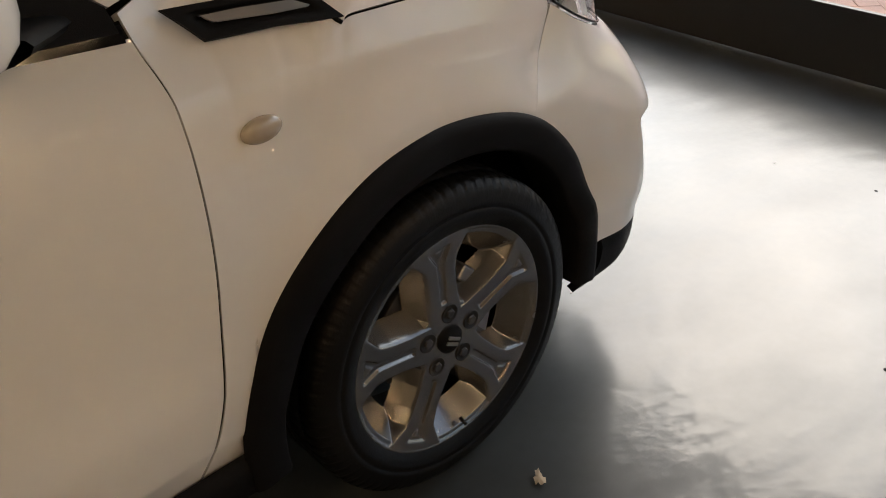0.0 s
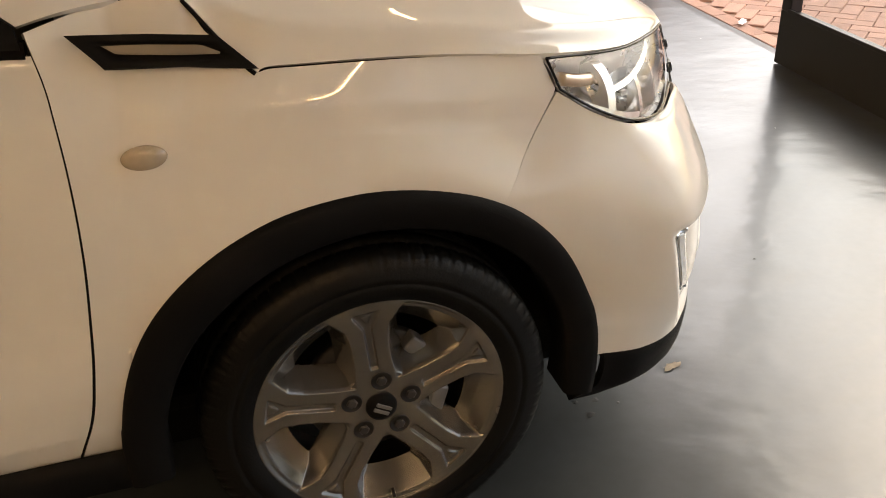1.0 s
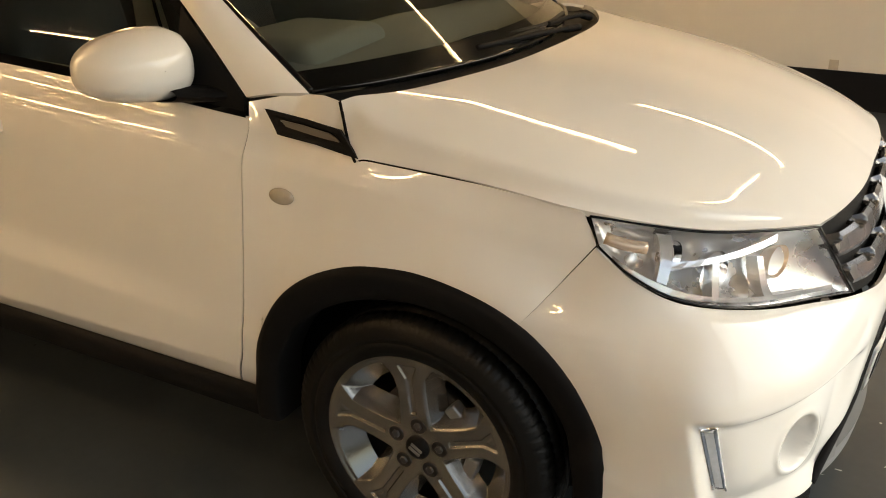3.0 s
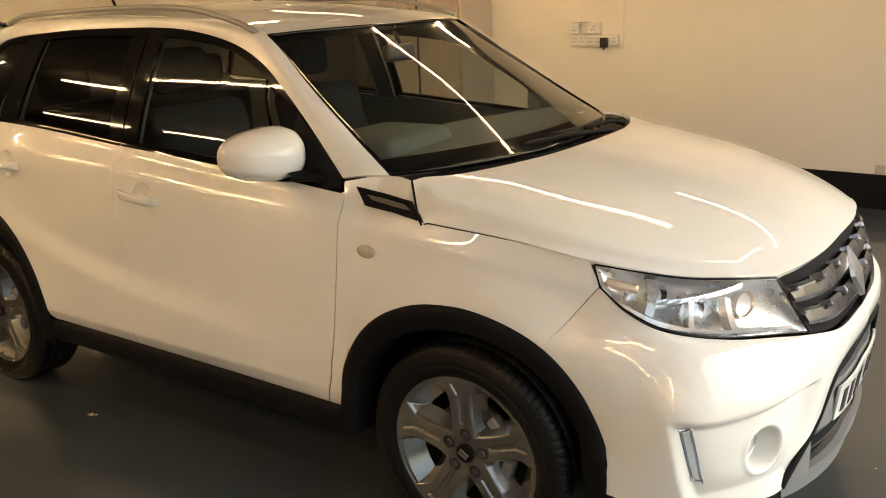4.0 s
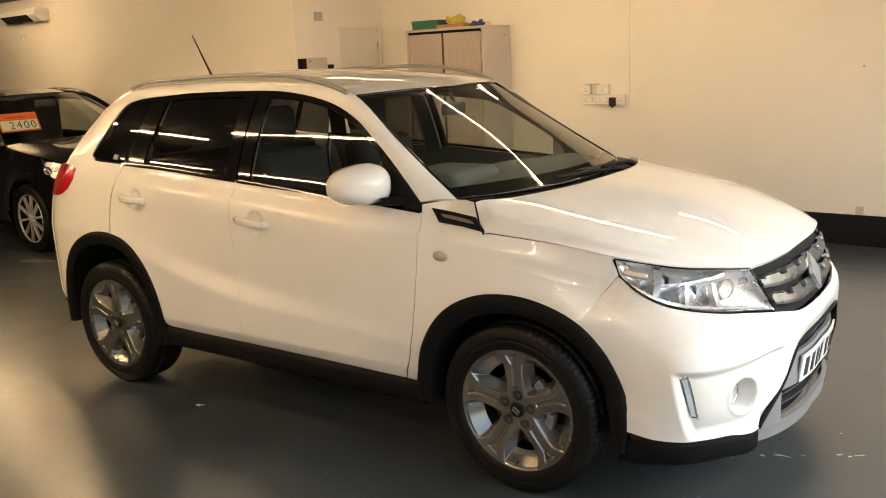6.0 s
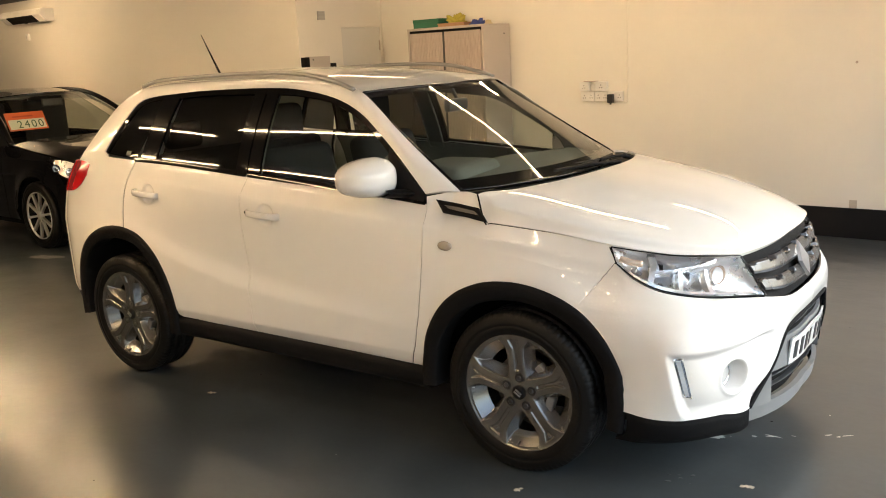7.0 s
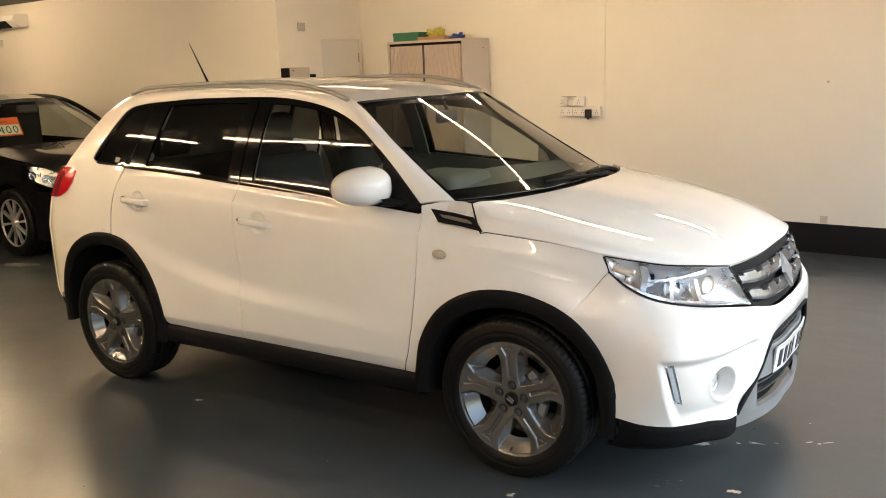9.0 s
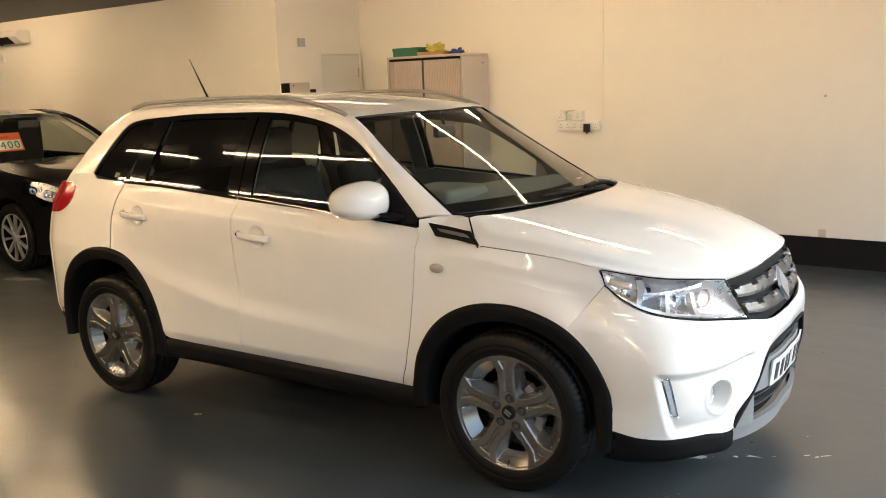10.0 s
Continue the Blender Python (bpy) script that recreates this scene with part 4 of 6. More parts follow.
# Dark wheel wells and underbody behind the panels.
for cx in (0.0, -2.5):
    for side in (1, -1):
        a = np.radians(np.linspace(-5, 185, 40))
        g = np.array([[(cx + r * math.cos(q), -side * y, 0.334 + r * math.sin(q)) for q in a] for r, y in ((0.44, 0.83), (0.43, 0.6), (0.42, 0.5), (0.05, 0.49))])
        part("wheel_well", grid_mesh("wheel_well", g, UNDERBODY_SHADE, INSIDE), None, car)
block("underbody", (-2.95, -0.72, 0.24), (0.72, 0.72, 0.36), UNDERBODY_SHADE, car, 0.03)
block("floor_pan", (-2.0, -0.80, 0.26), (-0.5, 0.80, 0.40), UNDERBODY_SHADE, car, 0.02)
block("engine_bay", (-0.3, -0.48, 0.3), (0.72, 0.48, 0.86), UNDERBODY_SHADE, car, 0.08)


# Black strips behind the gaps, which put the gaps' shade in colour.
def gap(points, on=True, depth=0.012, width=0.014):
    p = on_side(np.array(even(points, 60)), -depth) if on else even(points, 60)
    for m in (1, -1):
        tube("gap_seal", p * np.array([1, m, 1]), width * 0.64, UNDERBODY_SHADE, car, smooth=False, sides=6)


gap([(float(door_edge(q)), q) for q in np.linspace(0.345, 1.1, 12)])
gap([(-1.478, 0.366), (-1.484, 0.76), (-1.49, 1.15)])
gap([(-2.418, 0.84), (-2.425, 0.95), (-2.41, 1.08), (-2.35, 1.19)])
for m in (1, -1):
    tube("gap_seal", [((x, (y + 0.011) * m, z - 0.005)) for x, y, z in bonnet_edge if -0.15 < x < 0.362], 0.0035, UNDERBODY_SHADE, car, smooth=False, sides=6)
# Thin black line on the surface, drawn as the shade of the bonnet's gap.
rear_seam = [(x - 0.003, y - 0.001, z - 0.003) for x, y, z in bonnet_edge if x < -0.135]
for m in (1, -1):
    tube("gap_seal", np.array(rear_seam) * np.array([1, m, 1]), 0.0034, UNDERBODY_SHADE, car, smooth=False, sides=6)
gap([(0.255, 0.715), (0.385, 0.905)], width=0.008)

# Side windows: black surround, panes and pillars.


def pane(name, low, high, material, off, label="", nu=40, nv=24, rim=0.004, parents=(car, car)):
    g = side_grid(low, high, nu, nv, off, True, True)
    r = part(name, grid_mesh(name, g, material, INSIDE, rim), None, parents[0], label)
    l = part(name, grid_mesh(name, g * MIRROR, material, INSIDE, rim), None, parents[1], label)
    return r, l


pane("window_glass", [(-0.66, 1.10), (-1.0, 1.124), (-1.44, 1.153)], [(-0.68, 1.285), (-0.8, 1.38), (-0.92, 1.445), (-1.1, 1.502), (-1.28, 1.523), (-1.43, 1.528)], DOOR_GLASS, -0.012, "tinted front door glass", parents=(right_door, left_door))
pane("window_glass", [(-1.57, 1.161), (-1.9, 1.18), (-2.16, 1.192)], [(-1.57, 1.528), (-1.9, 1.525), (-2.10, 1.512)], PRIVACY_GLASS, -0.012, "dark privacy glass", parents=(right_rear_door, left_rear_door))
pane("quarter_glass", [(-2.36, 1.2), (-2.5, 1.207), (-2.63, 1.218)], [(-2.2, 1.515), (-2.36, 1.505), (-2.46, 1.455)], PRIVACY_GLASS, -0.006, "dark rear quarter glass")


def surround(name, pts, wide, off, material=GLOSS_BLACK, parents=(car, car)):
    """A flat black strip along a curve on the body's side."""
    c = even(pts, 60)
    t = np.gradient(c, axis=0)
    t /= np.linalg.norm(t, axis=1, keepdims=True)
    nn = np.stack([-t[:, 1], t[:, 0]], 1)
    g = np.stack([on_side(c + nn * w_, off) for w_ in np.linspace(-wide / 2, wide / 2, 5)], 0)
    for m, par in ((np.array([1, 1, 1.0]), parents[0]), (MIRROR, parents[1])):
        part(name, grid_mesh(name, g * m, material, INSIDE, 0.012), None, par)


surround("window_trim", [(-0.45, 1.088), (-0.9, 1.121), (-1.49, 1.156)], 0.022, 0.002, parents=(right_door, left_door))
surround("window_trim", [(-1.497, 1.156), (-2.0, 1.186), (-2.36, 1.198)], 0.022, 0.002, parents=(right_rear_door, left_rear_door))
surround("window_trim", [(-0.64, 1.262), (-0.76, 1.355), (-0.89, 1.432), (-1.06, 1.497), (-1.28, 1.531), (-1.5, 1.541)], 0.034, -0.004, parents=(right_door, left_door))
surround("window_trim", [(-1.5, 1.541), (-1.9, 1.536), (-2.14, 1.522)], 0.034, -0.004, parents=(right_rear_door, left_rear_door))
surround("window_trim", [(-2.13, 1.523), (-2.33, 1.508), (-2.43, 1.478), (-2.505, 1.4), (-2.59, 1.29), (-2.645, 1.222)], 0.024, -0.006)
surround("pillar_trim", [(-1.455, 1.15), (-1.455, 1.54)], 0.075, -0.003, parents=(right_door, left_door))
surround("pillar_trim", [(-1.54, 1.155), (-1.54, 1.54)], 0.075, -0.003, parents=(right_rear_door, left_rear_door))
surround("pillar_trim", [(-2.262, 1.195), (-2.18, 1.525)], 0.12, -0.005, parents=(right_rear_door, left_rear_door))
surround("pillar_lining", [(-1.497, 1.12), (-1.497, 1.53)], 0.11, -0.04, PILLAR_CLOTH)
tri_low = [(-0.455, 1.09), (-0.66, 1.103)]
tri_high = [(-0.46, 1.122), (-0.68, 1.30)]
pane("mirror_sail", tri_low, tri_high, BLACK_PLASTIC, 0.003, parents=(right_door, left_door), rim=0.02)

# Windscreen, cowl and wipers.
ws_low = [(-0.318, -0.718, 1.132), (-0.222, -0.56, 1.132), (-0.125, -0.28, 1.132), (-0.095, 0.0, 1.132), (-0.125, 0.28, 1.132), (-0.222, 0.56, 1.132), (-0.318, 0.718, 1.132)]
ws_mid = [(-0.62, -0.652, 1.318), (-0.545, -0.48, 1.333), (-0.478, -0.24, 1.343), (-0.46, 0.0, 1.347), (-0.478, 0.24, 1.343), (-0.545, 0.48, 1.333), (-0.62, 0.652, 1.318)]
ws_top = [(-0.93, -0.572, 1.522), (-0.878, -0.42, 1.529), (-0.842, -0.2, 1.532), (-0.833, 0.0, 1.532), (-0.842, 0.2, 1.532), (-0.878, 0.42, 1.529), (-0.93, 0.572, 1.522)]
screen = loft([ws_low, ws_mid, ws_top], 40, 60)
windscreen = part("windscreen", grid_mesh("windscreen", screen, CLEAR_GLASS, INSIDE, 0.0), None, car, "raked clear windscreen")
band_pts = np.concatenate([screen[:, 0], screen[-1], screen[::-1, -1], screen[0, ::-1]], 0)
tube("screen_seal", band_pts, 0.007, GLOSS_BLACK, windscreen, smooth=False, sides=6)
sn = grid_normals(screen)
sn *= np.sign((sn * (screen - np.array(INSIDE))).sum())
part("screen_border", grid_mesh("screen_border", (screen - 0.004 * sn)[:5], GLOSS_BLACK, INSIDE), None, windscreen, "black printed lower border")
part("screen_border", grid_mesh("screen_border", (screen - 0.004 * sn)[-3:], GLOSS_BLACK, INSIDE), None, windscreen, "black printed upper border")
cowl_front = np.concatenate([half[:, 0], half[-2::-1, 0] * MIRROR], 0)
cowl_back = cat(ws_low, len(cowl_front))
cw = np.linspace(0, 1, 8)[None, :, None]
cowl = cowl_front[:, None] * (1 - cw) + cowl_back[:, None] * cw
cowl[:, :, 2] -= 0.012 + 0.012 * np.sin(np.pi * cw[..., 0])
cowl[:, 0, 0] += 0.02
part("cowl", grid_mesh("cowl", cowl, BLACK_PLASTIC, INSIDE, 0.0), None, car, "black plastic scuttle under the windscreen")
wiper = tube("wiper_arm", [(-0.075, 0.30, 1.128), (-0.10, 0.06, 1.146), (-0.155, -0.22, 1.152)], [0.012] * 6 + [0.008] * 24, BLACK_PLASTIC, car, 30, 8)
tube("wiper_blade", [(-0.235, -0.47, 1.143), (-0.16, -0.2, 1.148), (-0.125, 0.14, 1.145)], 0.007, RUBBER, wiper, 30, 6)
wiper = tube("wiper_arm", [(-0.12, 0.52, 1.122), (-0.13, 0.42, 1.142), (-0.135, 0.2, 1.148)], [0.012] * 6 + [0.008] * 24, BLACK_PLASTIC, car, 30, 8)
tube("wiper_blade", [(-0.155, -0.04, 1.156), (-0.14, 0.2, 1.15), (-0.19, 0.46, 1.142)], 0.007, RUBBER, wiper, 30, 6)

# Wing vents, repeaters, handles, mirrors, rails, aerial, tail lamps.
def wing_trim(m, wing_part):
    f = np.array([1, m, 1.0])
    g = side_grid([(-0.35, 1.054), (-0.24, 1.045), (-0.132, 1.028)], [(-0.395, 1.103), (-0.28, 1.094), (-0.185, 1.082)], 24, 14, 0.0)
    su, sv = np.linspace(0, 1, 24)[:, None], np.linspace(0, 1, 14)[None, :]
    well = ease(0.2, 0.3, sv) * (1 - ease(0.68, 0.78, sv)) * ease(0.07, 0.14, su) * (1 - ease(0.82, 0.92, su))
    shape = 0.006 - 0.010 * well
    g[:, :, 1] -= shape
    v = part("wing_vent", grid_mesh("wing_vent", g * f, BLACK_PLASTIC, INSIDE, 0.01), None, wing_part, "dark plastic wing vent trim")
    g = side_grid([(-0.345, 1.0815), (-0.33, 1.071), (-0.24, 1.0605), (-0.185, 1.0555)], [(-0.348, 1.0835), (-0.29, 1.080), (-0.21, 1.071), (-0.183, 1.0575)], 20, 5, 0.004)
    part("vent_bar", grid_mesh("vent_bar", g * f, DARK_CHROME, INSIDE, 0.006), None, v, "silver vent bar")
    c = on_side([(-0.320, 0.927)])[0]
    bm = bmesh.new()
    bmesh.ops.create_uvsphere(bm, u_segments=24, v_segments=12, radius=1.0)
    for p in bm.verts:
        p.co = Vector((c[0] + 0.034 * p.co.x, (c[1] - 0.012 * p.co.y) * m, c[2] + 0.0195 * p.co.z))
    ob = part("side_repeater", bm, shader("repeater_lens", (0.40, 0.345, 0.275), 0.15, coat=1.0, vary=0.12, scale=60), wing_part, "pale oval side repeater")
    ob.data.polygons.foreach_set("use_smooth", [True] * len(ob.data.polygons))


wing_trim(1, right_wing), wing_trim(-1, left_wing)


def door_handle(x, z, m, door):
    f = np.array([1, m, 1.0])
    w0 = float(half_width(x, z))
    pts = [(x - 0.10, -w0 + 0.012, z + 0.004), (x - 0.085, -w0 - 0.022, z + 0.005), (x, -w0 - 0.036, z + 0.003), (x + 0.085, -w0 - 0.024, z - 0.002), (x + 0.105, -w0 + 0.012, z - 0.004)]
    c = even(pts, 24)
    ring = np.linspace(0, 2 * np.pi, 14)
    g = np.array([[p + np.array([0, 0.008 * math.cos(a), 0.016 * np.sign(math.sin(a)) * abs(math.sin(a)) ** 0.6]) for a in ring] for p in c])
    part("door_handle", grid_mesh("door_handle", g * f, WHITE_PAINT, (x, -w0 * m, z)), None, door, "white pull handle")
    if x > -2:
        lock = turned("door_lock", [(0.0, -0.002), (0.008, -0.002), (0.009, 0.004)], GLOSS_BLACK, door, 16, "small dark keyhole")
        lock.location = (x - 0.112, (-w0 - 0.004) * m, z + 0.004)


for m, fd, rr in ((1, right_door, right_rear_door), (-1, left_door, left_rear_door)):
    door_handle(*HANDLES[0], m, fd)
    door_handle(*HANDLES[1], m, rr)


def door_mirror(m, door, fold=(0.0, 0.0)):
    f = np.array([1, m, 1.0])
    a = np.linspace(0, 2 * np.pi, 41)
    rows_ = []
    for k, (dx, sy, sz) in enumerate(((-0.05, 0.118, 0.074), (-0.045, 0.124, 0.08), (-0.01, 0.126, 0.082), (0.03, 0.118, 0.076), (0.06, 0.1, 0.064), (0.082, 0.07, 0.045), (0.093, 0.03, 0.02), (0.095, 0.001, 0.001))):
        c, s_ = np.cos(a), np.sin(a)
        yy = np.sign(c) * np.abs(c) ** 0.72 * sy
        zz = np.sign(s_) * np.abs(s_) ** 0.75 * sz * (1 + 1.5 * yy)
        rows_.append(np.stack([np.full(41, -0.676 + dx * 0.94 + fold[0]) + (0.28 + 4 * fold[1]) * 0.915 * yy, -0.886 + fold[1] + 0.955 * yy * (1 - 3 * fold[1]), 1.187 + 0.99 * zz], -1))
    shell = part("mirror_cap", grid_mesh("mirror_cap", np.array(rows_) * f, WHITE_PAINT, (-0.67, -0.884 * m, 1.2), 0.0), None, door, "white rounded mirror cap")
    g = np.array([rows_[0] * (1 - q) + rows_[0].mean(0) * q for q in (0, 0.08, 0.5, 1)])
    part("mirror_face", grid_mesh("mirror_face", g * f, GLOSS_BLACK, (0, -0.884 * m, 1.2)), None, shell)
    arm = cat([(-0.565, -0.77, 1.115), (-0.6, -0.82, 1.12), (-0.64, -0.87, 1.126)], 12)
    ring = np.linspace(0, 2 * np.pi, 14)
    g = np.array([[p + np.array([0.075 * (1 - 0.2 * k / 11) * math.cos(q), 0.0, 0.018 * math.sin(q)]) for q in ring] for k, p in enumerate(arm)])
    part("mirror_arm", grid_mesh("mirror_arm", g * f, BLACK_PLASTIC, (-0.57, -0.86 * m, 1.12)), None, shell, "black mirror foot")


door_mirror(1, right_door), door_mirror(-1, left_door, (-0.005, 0.03))

for m in (1, -1):
    rail_pts = np.array([(-2.53, -0.555, 1.565), (-2.45, -0.56, 1.585), (-2.33, -0.566, 1.60), (-1.88, -0.572, 1.618), (-1.48, -0.58, 1.622), (-1.257, -0.588, 1.609), (-1.06, -0.594, 1.57), (-0.96, -0.6, 1.537)]) * np.array([1, m, 1])
    tube("roof_rail", rail_pts, 0.011, RAIL, car, 60, 10, "satin silver roof rail")
tube("aerial", [(-2.504, 0.0, 1.575), (-2.53, 0.0, 1.615), (-2.58, 0.0, 1.70), (-2.665, 0.0, 1.847)], np.linspace(0.008, 0.002, 40), GLOSS_BLACK, car, 40, 8, "thin black roof aerial")
lamp_low = [(-3.06, 0.995), (-2.95, 1.005), (-2.865, 1.04), (-2.81, 1.095)]
lamp_top = [(-2.95, 1.168), (-2.90, 1.172), (-2.84, 1.169), (-2.795, 1.155)]
tg = side_grid(lamp_low, lamp_top, 30, 20, 0.0, True, True)
bul = 0.006 + 0.014 * np.sin(np.pi * np.linspace(0, 1, 30))[:, None] * np.sin(np.pi * np.linspace(0, 1, 20))[None, :]
tg[:, :, 1] -= bul
both("tail_lamp", tg, RED_LENS, rim=0.02, label="glossy red wrap-round tail lamp")
wrap = np.stack([tg[0] + (np.array([-0.13 * math.sin(q), (tg[0, :, 1].mean() * -0.18) * (1 - math.cos(q)) * 2, 0.0])) for q in np.linspace(0, 1.2, 10)], 0)
both("tail_lamp", wrap, RED_LENS, rim=0.0)
gq = side_grid([(-2.405, 1.214), (-2.445, 1.216)], [(-2.40, 1.238), (-2.44, 1.24)], 3, 3, 0.0)
both("window_sticker", gq, CABIN, rim=0.001, pair=False)

# ---- last shaping of the white car's body ----
def settle(p):
    """Lowers the front half a little and shortens the nose, most of all in its middle."""
    front = np.interp(p[:, 0], [-2.6, -2.2, -1.5, -0.9, -0.45], [0.0, 0.2, 0.5, 0.75, 1.0])
    z = p[:, 2] - 0.024 * front * np.clip((p[:, 2] - 0.36) / 0.42, 0, 1)
    x = p[:, 0] - (0.022 + 0.026 * np.clip(1 - np.abs(p[:, 1]) / 0.4, 0, 1)) * np.clip((p[:, 0] - 0.28) / 0.5, 0, 1)
    return np.stack([x, p[:, 1], z], 1)


for ob in car.children_recursive:
    if ob.type != "MESH":
        continue
    if ob.matrix_basis != Matrix.Identity(4):
        ob.location = Vector(settle(np.array([ob.location]))[0])
        continue
    co = np.zeros(len(ob.data.vertices) * 3)
    ob.data.vertices.foreach_get("co", co)
    ob.data.vertices.foreach_set("co", settle(co.reshape(-1, 3)).ravel())
    ob.data.update()

# ---- wheels ----
def tyre_grid(radius, width, rim_r, sides=480):
    prof = [(rim_r, 0.40), (rim_r + 0.012, 0.46), (rim_r + 0.035, 0.495), (rim_r + 0.044, 0.5), (rim_r + 0.046, 0.492), (rim_r + 0.05, 0.492), (rim_r + 0.052, 0.5), (rim_r + 0.06, 0.5), (rim_r + 0.064, 0.492), (rim_r + 0.078, 0.485), (radius - 0.014, 0.455), (radius - 0.005, 0.42), (radius - 0.001, 0.36),
            (radius, 0.26), (radius - 0.007, 0.255), (radius - 0.007, 0.215), (radius, 0.21), (radius, 0.06), (radius - 0.007, 0.055), (radius - 0.007, 0.015), (radius, 0.01)]
    prof = prof + [(r, -y) for r, y in prof[::-1]]
    p = np.array(prof)
    ang = np.linspace(0, 2 * np.pi, sides, endpoint=False)
    rr = np.repeat(p[:, :1], sides, 1)
    notch = (np.arange(sides) % 6 == 0).astype(float)
    for i, (r, y) in enumerate(prof):
        if r > radius - 0.016:
            rr[i] -= 0.004 * notch * (abs(y) > 0.2)
    verts = [(rr[i, j] * math.cos(a), p[i, 1] * width, rr[i, j] * math.sin(a)) for i in range(len(p)) for j, a in enumerate(ang)]
    faces = [(i * sides + j, (i + 1) * sides + j, (i + 1) * sides + (j + 1) % sides, i * sides + (j + 1) % sides) for i in range(len(p) - 1) for j in range(sides)]
    return verts, faces


def spoke_mesh():
    """One fifth of the wheel's face: a broad grooved spoke that forks at the rim, with half a window on each side."""
    nr, na = 100, 110
    r = np.linspace(0.022, 0.226, nr)[:, None]  # scaled up below
    phi = np.radians(np.linspace(-36, 36, na))[None, :]
    q, p = np.abs(r * np.sin(phi)), r * np.cos(phi)
    width = np.interp(p, [0.0, 0.06, 0.10, 0.145, 0.175, 0.20, 0.235], [0.05, 0.039, 0.035, 0.035, 0.040, 0.060, 0.092])
    e = q - width
    face_y = 0.012 * (r / 0.22) ** 2 * np.ones_like(phi)
    drop = -np.clip(e, 0, 1) * 1.95 - 0.004 * ease(-0.004, 0.0, e)
    ledge = -0.054 + 0.05 * np.clip((r - 0.168) / 0.046, 0, 1) * np.ones_like(phi)
    hub = -np.clip((r - 0.074) * 2.2, 0, 1) - 0.003
    y = np.maximum(np.maximum(drop, np.where(r > 0.165, ledge, -1.0)), np.where(r < 0.097, hub * np.ones_like(phi), -1.0))
    y = np.maximum(y, -0.055)
    y = y + face_y
    arm = 0.0075 + 0.5 * np.clip(p - 0.172, 0, 1)
    groove = (1 - ease(-0.003, 0.002, q - arm)) * ease(0.082, 0.088, p) * (1 - ease(0.203, 0.210, p))
    tongue = (1 - ease(-0.003, 0.002, q - (arm - 0.012))) * ease(0.18, 0.188, p) * (1 - ease(0.199, 0.206, p))
    y = y - 0.006 * groove + 0.003 * tongue
    outer = ease(0.219, 0.225, r) * np.ones_like(phi)
    y = y * (1 - outer) + (0.012) * outer
    g = np.stack([1.055 * r * np.sin(phi), -y, 1.055 * r * np.cos(phi)], -1)
    hole = (y - face_y < -0.05)
    keep = ~(hole[:-1, :-1] & hole[1:, :-1] & hole[:-1, 1:] & hole[1:, 1:])
    data = grid_mesh("spoke", g, ALLOY, (0, 0.5, 0.12), 0.0, keep)
    return data


def build_wheel(name, at, label, group, spokes=5, alloy=ALLOY, radius=0.334, parent=None):
    w = new(name)
    w.location = at
    w.parent = parent
    w["label"] = label
    verts, faces = tyre_grid(radius, 0.215, 0.23)
    part("tyre", mesh_of("tyre", verts, faces, RUBBER), None, w, "black rubber tyre")
    turned("rim", [(0.232, -0.088), (0.236, -0.0955), (0.2405, -0.098), (0.2425, -0.095), (0.241, -0.085), (0.232, -0.08), (0.228, -0.072)], alloy, w, 96)
    # The rim's shaded inside is given a near-black colour.
    turned("barrel", [(0.228, -0.072), (0.226, -0.06), (0.215, 0.03), (0.22, 0.09), (0.24, 0.1)], UNDERBODY_SHADE, w, 64, "inside of the rim, blackened for shade")
    data = spoke_mesh()
    for k in range(5):
        ob = part("spoke", data, None, w)
        ob.matrix_local = Matrix.Translation((0, -0.084, 0)) @ Matrix.Rotation(radians(72 * k - 4), 4, "Y")
    turned("hub_cap", [(0.0, -0.095), (0.022, -0.094), (0.029, -0.09), (0.031, -0.082), (0.031, -0.06)], BLACK_PLASTIC, w, 36, "dark centre cap")
    for a in (-1, 1):
        bar = part("cap_mark", box(bmesh.new(), (-0.016, -0.0975, a * 0.006 - 0.0035), (0.016, -0.094, a * 0.006 + 0.0035), 0.001), SATIN_SILVER, w, "plain grey mark on the cap")
        bar.matrix_local = Matrix.Rotation(radians(32), 4, "Y")
    for k in range(5):
        q = radians(72 * k - 4) + math.pi / 2
        c = Vector((0.06 * math.cos(q), 0, 0.06 * math.sin(q)))
        # Raised dark disc: the shade of a nut hole put in colour.
        seat = turned("nut_seat", [(0.0205, -0.083), (0.0198, -0.0866), (0.0188, -0.0872), (0.0176, -0.0862), (0.0, -0.0862)], STEEL, w, 24)
        seat.location = c
        nut = turned("wheel_nut", [(0.0, -0.0905), (0.0085, -0.0905), (0.0108, -0.0885), (0.0108, -0.08)], DARK_GREY, w, 6, flat=True)
        nut.location = c
    turned("brake_disc", [(0.05, -0.03), (0.135, -0.03), (0.137, -0.028), (0.137, -0.01), (0.05, -0.01)], STEEL, w, 64, "steel brake disc")
    turned("brake_hub", [(0.0, -0.055), (0.06, -0.055), (0.07, -0.045), (0.07, -0.02)], DARK_GREY, w, 32)
    for a in (45, -18):
        mid = Vector((0.125 * math.cos(radians(a)), -0.04, 0.125 * math.sin(radians(a))))
        part("brake_caliper", box(bmesh.new(), mid - Vector((0.017, 0.018, 0.03)), mid + Vector((0.017, 0.018, 0.03)), 0.008, 3, Matrix.Rotation(radians(-a), 4, "Y")), SATIN_SILVER, w, "silver brake caliper")
    tube("valve", [(0.004, -0.094, -0.206), (0.004, -0.112, -0.213)], 0.004, RUBBER, w, smooth=False, sides=8)
    return w


